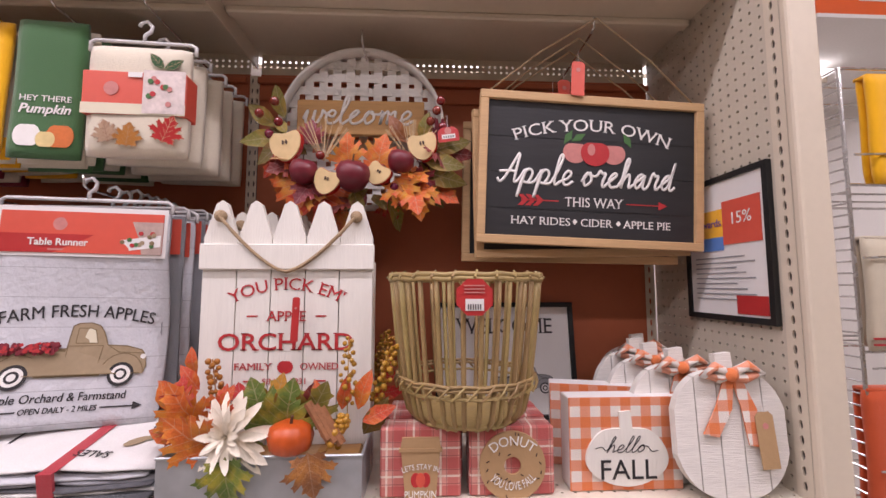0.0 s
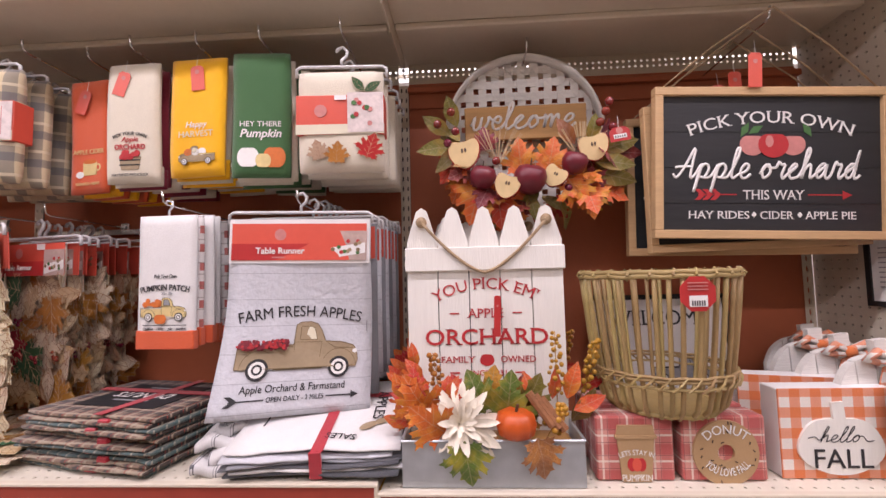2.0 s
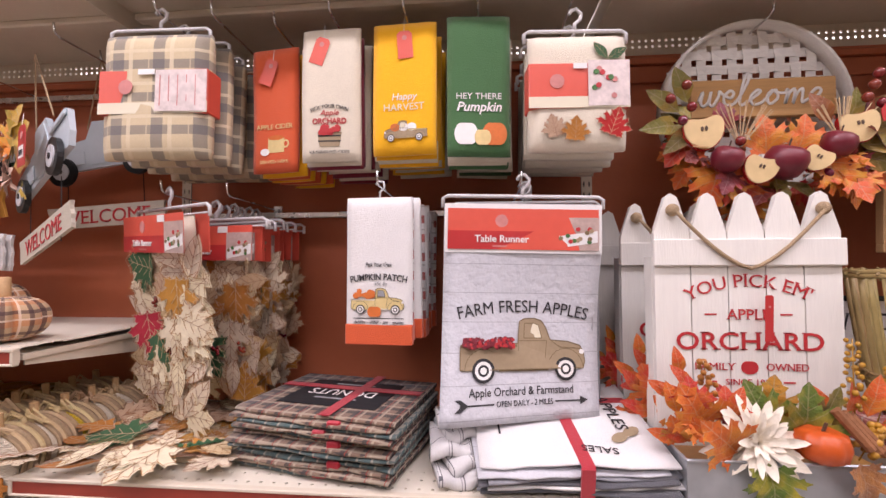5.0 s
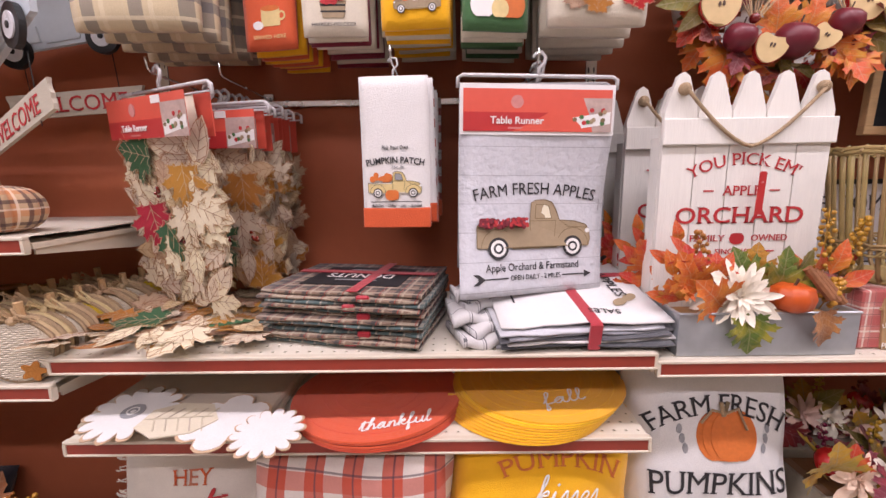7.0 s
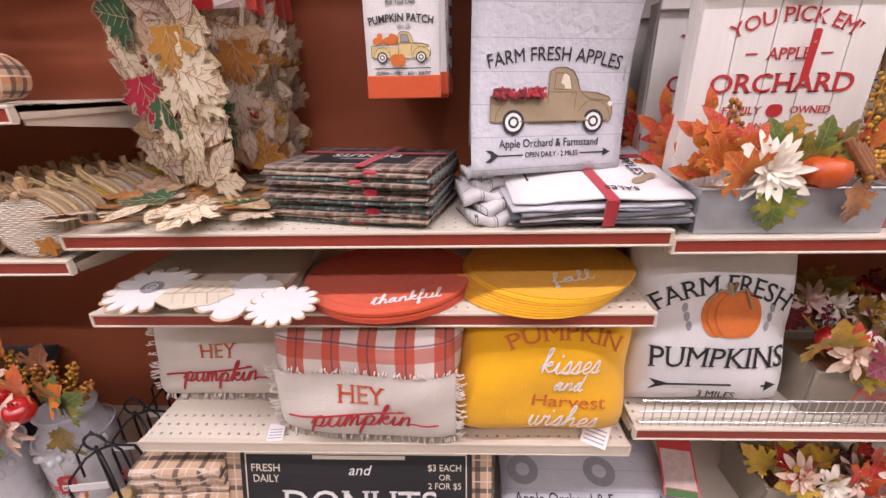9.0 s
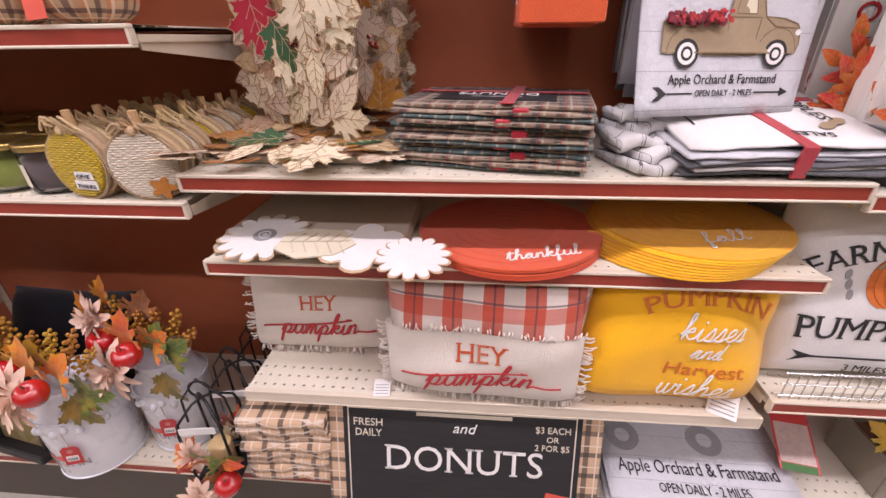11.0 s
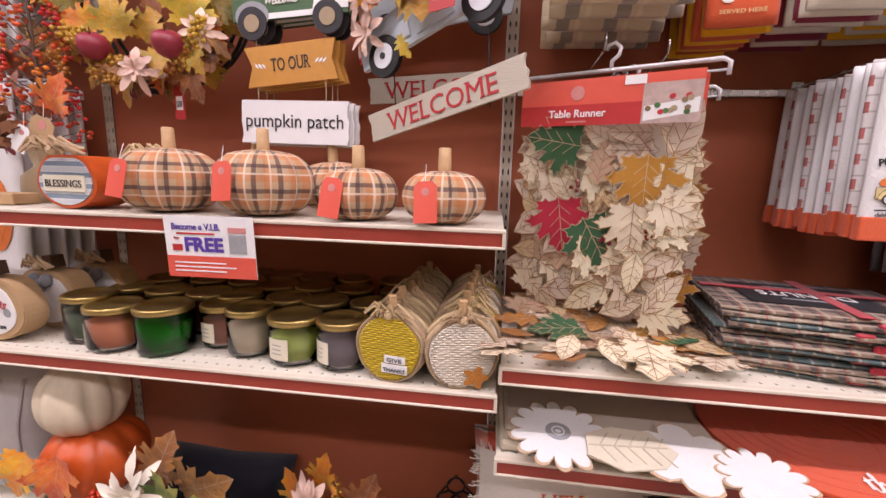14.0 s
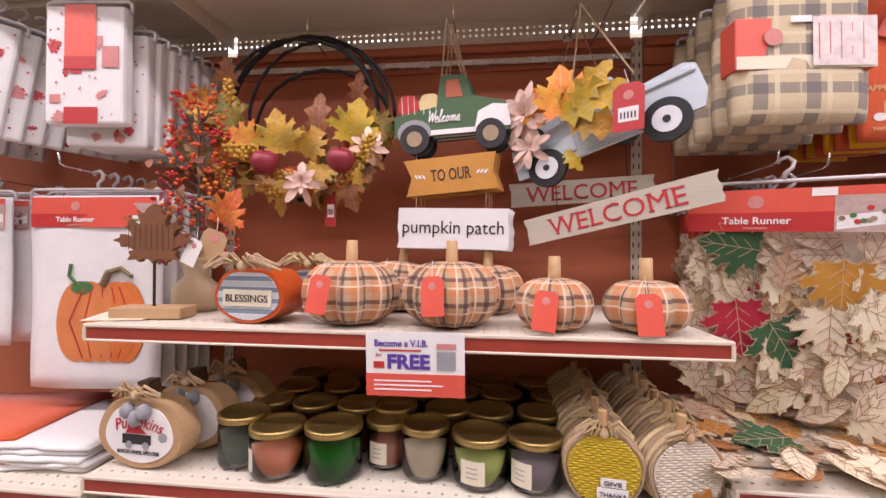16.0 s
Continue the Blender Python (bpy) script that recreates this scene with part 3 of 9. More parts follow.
# ---- the structure ----
BAY = 1.22
tagged(solid("floor", b_box(-7, 7, -5, 5, -0.1, 0), FLOORM, "pale speckled vinyl store floor", "floor", "structure"))
solid("ceiling", b_box(-7, 7, -5, 5, 3.75, 3.85), CEILM, "white suspended store ceiling", "ceiling", "structure")
for nm, q in (("wall_north", (-7, 7, 5, 5.1)), ("wall_south", (-7, 7, -5.1, -5)), ("wall_west", (-7.1, -7, -5, 5)), ("wall_east", (7, 7.1, -5, 5))):
    solid(nm, b_box(*q, 0, 3.75), WALLW, "plain white painted store wall", "wall", "structure")
for fy, xs in ((-1.35, (-3.6, -1.2, 1.2, 3.6)), (-3.3, (-3.6, -1.2, 1.2, 3.6)), (2.85, (-2.4, 1.2, 4.8))):
    for fx in xs:
        fix = thing("ceiling_light", pose(fx, fy, 3.75), "white fluorescent strip light under the ceiling", "ceiling light", "ceiling lights")
        part("housing", b_box(-1.15, 1.15, -0.11, 0.11, -0.08, 0, 0.01), CEILM, fix)
        part("diffuser", b_box(-1.1, 1.1, -0.10 if fy < 0 else -0.30, 0.10 if fy < 0 else 0.30, -0.09, -0.082), GLOW, fix, "glowing white diffuser")
        part("lip", join(b_box(-1.15, 1.15, -0.125, -0.11, -0.13, -0.0), b_box(-1.15, 1.15, 0.11, 0.125, -0.13, 0.0)), CREAM, fix)

BAYS = (-2.44, -1.22, 0.0, 1.22)
for x0 in BAYS:
    solid("back_panel", b_box(x0 + 0.016, x0 + BAY - 0.016, 0.0, 0.012, 0.1, 2.135), TERRA, "terracotta brown painted shelving back panel", "back panel", "structure")
    solid("rear_rail", join(b_box(x0 + 0.016, x0 + BAY - 0.016, -0.028, -0.012, 2.097, 2.115, 0.002), b_box(x0 + 0.016, x0 + BAY - 0.016, -0.010, -0.002, 2.05, 2.125, 0.002)), TERRA, "painted steel hook rail across the back panel", "rail", "structure")
    solid("canopy_vent", moved(join(b_perf(x0 + 0.016, x0 + BAY - 0.016, 2.152, 2.186, 64, 2, 0.0040), b_box(x0 + 0.016, x0 + BAY - 0.016, 0, 0.002, 2.136, 2.152), b_box(x0 + 0.016, x0 + BAY - 0.016, 0, 0.002, 2.186, 2.2)), pose(0, 0.002, 0)), CREAM, "perforated cream steel strip under the canopy", "vent strip", "structure")
    cano = thing("canopy_shelf", pose(x0, 0, 2.2), "cream steel canopy shelf above the display bay", "shelf", "canopy shelves")
    part("plate", b_box(0.002, BAY - 0.002, -0.40, 0.02, 0.0, 0.006), CREAM, cano)
    part("front_lip", b_box(0.002, BAY - 0.002, -0.412, -0.40, -0.012, 0.045, 0.003), CREAM, cano)
    part("stiffener", b_box(0.01, BAY - 0.01, -0.225, -0.195, -0.018, 0.0, 0.004), CREAM, cano)
    part("end_bracket", b_box(0.003, 0.007, -0.38, 0.0, -0.05, 0.0), CREAM, cano)
for x0 in (-2.44, -1.22, 0.0, 1.22):
    up = thing("upright_post", pose(x0, 0, 0.1), "cream steel slotted upright between shelving panels", "upright", "slotted uprights")
    part("slotted_face", moved(b_perf(-0.015, 0.015, 0, 2.03, 2, 64, 0.0028, 3.2, 0.004), pose(0, -0.003, 0)), CREAM, up)
    # dark fill behind the slots: the shade inside the post as colour
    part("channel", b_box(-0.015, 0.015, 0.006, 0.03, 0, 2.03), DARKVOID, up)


def shelf(x0, z, depth=0.47, red=True, label="cream steel shelf with a red price strip", holes=True):
    s = thing("shelf", pose(x0, 0, z), label, "shelf", "display shelves")
    y = -depth
    w = BAY
    part("rear_plate", b_box(0.004, w - 0.004, y + 0.10, -0.004, -0.003, 0), SHELFTOP, s)
    sheet = moved(b_perf(0.004, w - 0.004, y + 0.008, y + 0.10, 48, 3, 0.0036, 1, 0.003), pose(0, 0, 0, -90))
    part("perforated_plate", sheet, SHELFTOP, s)
    part("underside", b_box(0.006, w - 0.006, y + 0.02, -0.004, -0.026, -0.014), CREAM, s)
    part("front_rim", join(b_box(0, w, y - 0.004, y + 0.010, -0.006, 0.001, 0.0015), b_box(0, w, y - 0.004, y + 0.010, -0.034, -0.029, 0.0015),
                           b_box(0, 0.006, y - 0.004, y + 0.010, -0.029, -0.006), b_box(w - 0.006, w, y - 0.004, y + 0.010, -0.029, -0.006)), CREAM, s)
    if red:
        part("price_strip", b_box(0.006, w - 0.006, y - 0.001, y + 0.008, -0.029, -0.006), STRIP, s, "scuffed red price strip")
    else:
        part("plain_lip", b_box(0.006, w - 0.006, y - 0.003, y + 0.008, -0.029, -0.006), CREAM, s)
    for bx in (0.008, w - 0.012):
        part("bracket", moved(b_poly([(y + 0.03, -0.014), (-0.004, -0.014), (-0.004, -0.085), (y + 0.03, -0.038)], 0.004), pose(bx, 0, 0, 0, 0, 90)), CREAM, s)
    return s


Z_S2, Z_S3, Z_S4, Z_L1, Z_L2, Z_R1, Z_R2 = 1.125, 0.942, 0.575, 1.372, 1.068, 1.108, 0.628
for bx, z in ((0, Z_S2), (0, Z_S3), (-BAY, Z_L1), (-BAY, Z_L2), (BAY, Z_R1), (BAY, Z_R2), (-2 * BAY, 1.03), (-2 * BAY, 0.55)):
    shelf(bx, z)
shelf(0, Z_S4, red=False, label="plain cream steel shelf with perforated front")
BASE_Z, BASE_Y = 0.255, 0.47
for bx in BAYS:
    shelf(bx, BASE_Z, BASE_Y, label="cream steel base shelf with a red price strip")
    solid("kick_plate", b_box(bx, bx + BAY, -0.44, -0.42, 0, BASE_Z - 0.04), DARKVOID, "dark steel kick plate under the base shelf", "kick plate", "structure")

# end panel of pegboard
side = thing("end_panel", pose(2.434, 0, 0), "beige pegboard end panel of the shelving", "end panel")
for lo, hi, n in ((0.2, 1.0, 32), (1.0, 2.2, 48)):
    part("pegboard", moved(b_perf(-0.445, 0.0, lo, hi, 18, n, 0.0034, 1, 0.004), pose(0, 0, 0, 0, 0, 90) @ Matrix.Diagonal((1, -1, 1, 1))), PEG, side)
# dark sheet behind the peg holes, painted-in shade
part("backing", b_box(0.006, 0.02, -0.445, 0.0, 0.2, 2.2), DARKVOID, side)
part("slotted_strip", moved(b_perf(-0.480, -0.445, 0.1, 2.3, 1, 80, 0.0045, 2.0, 0.004), pose(-0.002, 0, 0, 0, 0, 90) @ Matrix.Diagonal((1, -1, 1, 1))), CREAM, side)
part("post", b_box(-0.005, 0.057, -0.501, -0.480, 0, 2.4, 0.006, 2), CREAM, side, "smooth cream steel corner post")
# same dark shade colour behind the strip's slots
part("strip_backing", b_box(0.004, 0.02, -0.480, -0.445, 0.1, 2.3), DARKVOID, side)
part("corner_strip", moved(b_perf(-0.035, -0.006, 0.2, 2.1, 1, 60, 0.004, 2.6, 0.004), pose(0, -0.004, 0)), CREAM, side)

# unseen shelving across the aisle, added to bounce light onto the display
opp = thing("opposite_shelving", pose(0, -2.9, 0), "plain cream shelving added out of view to bounce light", "shelving")
part("back", b_box(-6, 6, -0.5, -0.46, 0, 2.1), PEG, opp)
for z in (0.2, 0.7, 1.2, 1.7, 2.1):
    part("board", b_box(-6, 6, -0.46, 0.0, z - 0.03, z), CREAM, opp)

# ---- foliage and other repeats ----
HALF = {
    "maple": [(0, 0), (0.05, 0.06), (0.16, 0.08), (0.21, 0.02), (0.26, 0.07), (0.39, 0.05), (0.34, 0.13), (0.37, 0.20), (0.28, 0.22), (0.42, 0.30), (0.48, 0.27), (0.50, 0.34), (0.61, 0.38), (0.50, 0.43), (0.49, 0.49), (0.30, 0.43), (0.36, 0.56), (0.43, 0.60), (0.38, 0.64), (0.38, 0.73), (0.20, 0.60), (0.19, 0.72), (0.24, 0.81), (0.15, 0.82), (0.10, 0.90), (0, 1.0)],
    "oak": [(0, 0), (0.08, 0.1), (0.24, 0.16), (0.12, 0.28), (0.32, 0.42), (0.15, 0.52), (0.28, 0.68), (0.12, 0.76), (0.12, 0.9), (0, 1.0)],
    "oval": [(0, 0), (0.12, 0.15), (0.22, 0.35), (0.22, 0.55), (0.13, 0.8), (0, 1.0)],
    "petal": [(0, 0), (0.07, 0.2), (0.15, 0.5), (0.16, 0.72), (0.09, 0.9), (0, 1.0)],
}
LEAF_MESH = {}


def b_leaf(shape, fold=0.25, curl=0.18, bm=None, m=None, ripple=0.04):
    own = bm is None
    bm = bm or bmesh.new()
    m = m or Matrix()
    half = HALF[shape]

    def at(x, z):
        return bm.verts.new(m @ Vector((x, curl * z * z - fold * abs(x) + ripple * math.sin(9 * z + 4 * x), z)))
    mid = [at(0, z) for z in (0.0, 0.22, 0.45, 0.72, 1.0)]
    for sgn in (1, -1):
        loop = [mid[0]] + [at(sgn * x, z) for x, z in half[1:-1]] + mid[:0:-1]
        f = bm.faces.new(loop if sgn > 0 else loop[::-1])
        f.normal_update()
        bmesh.ops.triangulate(bm, faces=[f])
    return bm


def b_veins(shape):
    """Stitched midrib, side veins and edge of a felt leaf."""
    half = HALF[shape]
    full = half + [(-x, z) for x, z in half[-2:0:-1]]
    bm = b_poly(line_pts(0, 0.02, 0, 0.97, 0.010), 0.004, -0.012)
    for k in range(4):
        for s in (-1, 1):
            z = 0.15 + 0.19 * k
            join(bm, b_poly(line_pts(0, z, s * 0.17 * (1 if k < 3 else 0.6), z + 0.17, 0.008), 0.004, -0.022))
    for a, b in zip(full, full[1:] + full[:1]):
        join(bm, b_poly(line_pts(a[0] * 0.97, a[1], b[0] * 0.97, b[1], 0.009), 0.003, -0.036))
    return bm


def leaf_mesh(shape, colour, flat=False):
    key = (shape, colour, flat)
    if key not in LEAF_MESH:
        bm = b_leaf(shape, 0.015 if flat else 0.25, 0.0 if flat else 0.18, ripple=0.010 if flat else 0.04)
        n = len(bm.faces)
        if flat:
            join(bm, b_veins(shape))
            bm.faces.ensure_lookup_table()
            for f in bm.faces[n:]:
                f.material_index = 1
        LEAF_MESH[key] = mesh_of("leaf", bm, LEAVES[colour], not flat)
        LEAF_MESH[key].materials.append(LEAVES["brown"] if colour in ("cream", "tan") else LEAVES["tan"])
    return LEAF_MESH[key]


def leaf(parent, shape, colour, p, size, ang=0.0, tilt=0.0, spin=0.0, flat=False, mid=False):
    if mid:
        p = (p[0] - 0.45 * size * math.sin(radians(ang)), p[1], p[2] - 0.45 * size * math.cos(radians(ang)))
    m = Matrix.Translation(p) @ Euler((0, radians(ang), 0)).to_matrix().to_4x4() @ Euler((radians(tilt), 0, radians(spin)), "ZXY").to_matrix().to_4x4()
    return piece("leaf", leaf_mesh(shape, colour, flat), parent, m @ Matrix.Diagonal((size, size, size, 1)))


def spray(parent, rng, n, where, kinds, size, out=None, depth=0.03):
    """n leaves at places where(rng) gives (x, y, z, angle), of the (shape, colour) kinds."""
    for _ in range(n):
        x, y, z, ang = where(rng)
        shape, colour = rng.choice(kinds)
        leaf(parent, shape, colour, (x, y - rng.random() * depth, z), size * rng.uniform(0.7, 1.25), ang + rng.uniform(-45, 45), rng.uniform(-35, 45), rng.uniform(-50, 50))


def bloom(parent, p, r, material, rings=((9, 1.0, 75), (9, 0.85, 55), (7, 0.6, 35), (5, 0.4, 15)), name="flower", turn=0.0, tip=0.0, slim=1.0):
    """A many-petalled flower that faces -y, tipped down by tip degrees."""
    bm = bmesh.new()
    jit = random.Random(int(abs(p[0] * 977 + p[2] * 3313)))
    for k, (n, s, open_) in enumerate(rings):
        for i in range(n):
            a = 2 * math.pi * (i + 0.5 * (k % 2)) / n + 0.2 * math.sin(5 * i + k)
            m = Euler((0, a, 0)).to_matrix().to_4x4() @ Matrix.Translation((0, -0.05 * k * r, 0)) @ Euler((radians(90 - open_ + jit.uniform(-14, 14)), 0, 0)).to_matrix().to_4x4()
            b_leaf("petal", 0.35, 0.2, bm, m @ Matrix.Diagonal((r * s * slim * jit.uniform(0.85, 1.2), r * s, r * s * jit.uniform(0.78, 1.12), 1)))
    moved(bm, Matrix.Translation(p) @ pose(0, 0, 0, tip, 0, turn))
    return part(name, bm, material, parent, smooth=True)


def berries(parent, p, ang, length, material, n=16, r=0.005, seed=1, lean=0.0, name="berry_spray"):
    rng = random.Random(seed)
    bm = b_tube([(0, 0, 0), (0, 0, length)], 0.0012, 4)
    for i in range(n):
        z = length * (0.25 + 0.75 * i / n)
        a = i * 2.4
        rad = 0.006 + 0.012 * rng.random() * (1.2 - i / n)
        join(bm, b_ball(rad * math.cos(a), rad * math.sin(a), z, r * rng.uniform(0.8, 1.2), 7, 5))
    moved(bm, Matrix.Translation(p) @ pose(0, 0, 0, lean) @ Euler((0, radians(ang), 0)).to_matrix().to_4x4())
    return tagged(part(name, bm, material, parent, smooth=True), kind="stuff")


def apple(parent, p, r, material, name="apple", turn=20.0):
    prof = [(0.02 * r, -0.78 * r), (0.35 * r, -0.9 * r), (0.75 * r, -0.62 * r), (0.97 * r, -0.1 * r), (0.98 * r, 0.25 * r), (0.8 * r, 0.66 * r), (0.45 * r, 0.82 * r), (0.12 * r, 0.72 * r), (0.02 * r, 0.55 * r)]
    bm = moved(b_lathe(prof, 18), Matrix.Translation(p) @ pose(0, 0, 0, turn, turn * 0.6))
    ob = part(name, bm, material, parent, smooth=True)
    part("stem", b_tube([Vector(p) + Vector((0, -0.2 * r, 0.6 * r)), Vector(p) + Vector((0.1 * r, -0.35 * r, 1.15 * r))], 0.05 * r, 5), DARKWOOD, ob)
    return ob


def apple_slice(parent, p, r, ang=0.0):
    pts = [(0.95 * r * math.sin(a) * (1 + 0.20 * math.cos(a)), r * math.cos(a) * (1 - 0.42 * max(0, math.cos(a)) ** 5) - (0.08 * r if math.cos(a) < 0 else 0)) for a in [2 * math.pi * k / 32 for k in range(32)]]
    m = Matrix.Translation(p) @ pose(0, 0, 0, 0, ang, -12)
    ob = part("apple_slice", moved(b_poly(pts, 0.014), m), APPLEFLESH, parent, "cream cut apple half")
    part("peel", moved(b_poly([(1.06 * x, 1.06 * z) for x, z in pts], 0.012, 0.004), m), REDAPPLE, ob)
    for sx in (-0.1, 0.1):
        part("seed", moved(b_poly(disc_pts(sx * r, 0.05 * r, 0.07 * r, 8, 0.14 * r), 0.002, -0.002), m), DARKWOOD, ob)
    return ob


def hang_tag(parent, p, w, h, material, ang=0.0, bar=True, yaw=0.0):
    m = Matrix.Translation(p) @ pose(0, 0, 0, 0, ang, yaw)
    c = 0.2 * w
    tag = part("price_tag", moved(b_poly([(-w / 2, -h), (w / 2, -h), (w / 2, -c), (w / 2 - c, 0), (-w / 2 + c, 0), (-w / 2, -c)], 0.0012), m), material, parent)
    if bar:
        part("barcode_label", moved(b_poly(rect_pts(-0.32 * w, 0.32 * w, -0.8 * h, -0.5 * h), 0.0006, -0.0008), m), PAPER, tag)
        for k in range(5):
            part("barcode_line", moved(b_poly(rect_pts((-0.25 + 0.11 * k) * w, (-0.20 + 0.11 * k) * w, -0.74 * h, -0.6 * h), 0.0004, -0.0014), m), BLACKINK, tag)
    part("print_mark", moved(b_poly(disc_pts(0, -0.25 * h, 0.17 * w, 10), 0.0004, -0.0008), m), PINKINK, tag)
    part("tag_cord", b_tube([Vector(p), Vector(p) + Vector((0, 0.004, 0.03))], 0.0006, 4), PAPER, tag)
    return tag


def peg_hook(x, z, reach, back=-0.004):
    """A display hook from the back rail out to y = -reach, its tip turned up."""
    h = thing("display_hook", pose(x, 0, z), "zinc-plated wire display hook on the rail", "hook", "display hooks")
    part("wire", b_tube([(0, back, 0), (0, -reach * 0.5, 0.004), (0, -reach + 0.012, 0.006), (0, -reach, 0.012), (0, -reach - 0.004, 0.035)], 0.0026, 6), CHROME, h, smooth=True)
    part("back_plate", b_box(-0.014, 0.014, back - 0.004, back, -0.02, 0.016, 0.002), CHROME, h)
    return h


def truck(parent, w, body, trim, tyre, hub, y=0.0, depth=0.0012, bend=None, flip=False, name="truck_body"):
    """An old pickup seen from the side, w long, wheels down at z = 0, centred on x."""
    def put(nm, pts, material, lift, under=None):
        q = [((-a if flip else a) * w, b * w) for a, b in pts]
        bm = b_poly(q, depth, y - lift)
        return part(nm, draped(bm, bend) if bend else bm, material, under or parent)
    shape = [(-0.5, 0.09), (0.485, 0.09), (0.5, 0.14), (0.49, 0.22), (0.46, 0.265), (0.36, 0.295), (0.22, 0.305), (0.185, 0.40), (0.15, 0.455), (0.09, 0.475), (0.01, 0.472), (-0.03, 0.45), (-0.045, 0.28), (-0.5, 0.265)]
    main = put(name, shape, body, 0.0)

    def strokes(nm, pts, lift, width=0.009, closed=True):
        bm = bmesh.new()
        for a, b in zip(pts, pts[1:] + (pts[:1] if closed else [])):
            join(bm, b_poly(line_pts((-a[0] if flip else a[0]) * w, a[1] * w, (-b[0] if flip else b[0]) * w, b[1] * w, width * w * 0.75), depth * 0.5, y - lift))
        return part(nm, draped(bm, bend) if bend else bm, DTANINK if body is TANINK else tyre, main)
    strokes("outline", shape, 0.0008)
    glass = [(0.005, 0.32), (0.15, 0.32), (0.125, 0.42), (0.09, 0.435), (0.01, 0.435)]
    put("window", glass, CREAMCARD if body is TANINK else GREYINK, 0.0006, main)
    strokes("window_line", glass, 0.0009)
    put("running_board", rect_pts(-0.2, 0.2, 0.075, 0.10), trim, 0.0007, main)
    put("bed_rail", rect_pts(-0.5, -0.05, 0.25, 0.272), trim, 0.0006, main)
    strokes("door_line", [(-0.04, 0.11), (-0.04, 0.30), (0.19, 0.30), (0.17, 0.12)], 0.0008, 0.006, False)
    strokes("bonnet_line", [(0.22, 0.305), (0.30, 0.25), (0.47, 0.24)], 0.0008, 0.006, False)
    put("headlight", disc_pts(0.475, 0.215, 0.02, 10), hub, 0.0010, main)
    for cx in (-0.32, 0.34):
        arch = [(cx + 0.145 * math.cos(a), 0.085 + 0.155 * math.sin(a)) for a in [math.pi * k / 12 for k in range(13)]]
        put("fender", arch, body, 0.0010, main)
        strokes("fender_line", arch, 0.0012, 0.007, False)
        put("wheel", disc_pts(cx, 0.085, 0.088, 20), tyre, 0.0016, main)
        put("whitewall", disc_pts(cx, 0.085, 0.066, 18), hub, 0.0020, main)
        put("hub", disc_pts(cx, 0.085, 0.043, 14), tyre, 0.0024, main)
        put("hub_cap", disc_pts(cx, 0.085, 0.026, 12), hub, 0.0028, main)
    return main


def heap(parent, rng, x0, x1, z0, z1, n, r, material, y, bend=None, name="fruit_print"):
    bm = bmesh.new()
    for i in range(n):
        q = b_poly(disc_pts(rng.uniform(x0, x1), rng.uniform(z0, z1), r * rng.uniform(0.7, 1.2), 8), 0.0006, y - 0.0001 * i)
        join(bm, q)
    return tagged(part(name, draped(bm, bend) if bend else bm, material, parent), kind="stuff")


def words(parent, text, size, x, z, y, material, bend=None, **kw):
    bm = b_text(text, size, x, z, y, **kw)
    return part("lettering", draped(bm, bend) if bend else bm, material, parent)


def script(parent, text, x, z, y, material, bend=None, **kw):
    bm = b_script(text, x, z, y, **kw)
    return part("lettering", draped(bm, bend) if bend else bm, material, parent, smooth=True)


def flat(parent, name, pts, material, y, bend=None, depth=0.0008, label=""):
    bm = b_poly(pts, depth, y)
    return part(name, draped(bm, bend) if bend else bm, material, parent, label)


def header_card(parent, w, h, z, y, bend=None, title="Table Runner", back=REDTAG, yaw=0):
    """The printed card over a table runner: red field, darker band, photo and price label."""
    card = flat(parent, "header_card", rect_pts(-w / 2, w / 2, z - h, z), CORALTAG, y, bend)
    flat(card, "title_band", rect_pts(-w / 2, w * 0.22, z - h, z - h * 0.55), REDTAG, y - 0.0010, bend)
    flat(card, "photo_print", rect_pts(w * 0.22, w / 2, z - h, z - h * 0.2), PHOTO, y - 0.0010, bend)
    flat(card, "photo_table", [(w * 0.23, z - h * 0.95), (w * 0.49, z - h * 0.80), (w * 0.49, z - h * 0.52), (w * 0.23, z - h * 0.66)], PAPER, y - 0.0014, bend)
    pr_ = random.Random(6)
    for j in range(12):
        flat(card, "photo_patch", disc_pts(w * (0.25 + 0.235 * pr_.random()), z - h * (0.34 + 0.55 * pr_.random()), w * 0.016, 7, h * 0.055), (GREENINK, REDINK, DTANINK, TANINK)[j % 4], y - 0.0018 - 0.0001 * j, bend)
    flat(card, "emblem", disc_pts(-w * 0.14, z - h * 0.30, h * 0.16, 12), PINKINK, y - 0.0012, bend)
    flat(card, "price_label", rect_pts(w * 0.12, w * 0.23, z - h * 0.2, z - h * 0.02), PAPER, y - 0.0014, bend)
    words(card, title, h * 0.24, -w * 0.14, z - h * 0.82, y - 0.0018, WHITEINK, bend, bold=0.0003)
    flat(card, "small_print", rect_pts(-w * 0.2, -w * 0.08, z - h * 0.94, z - h * 0.90), PINKINK, y - 0.0016, bend)
    return card


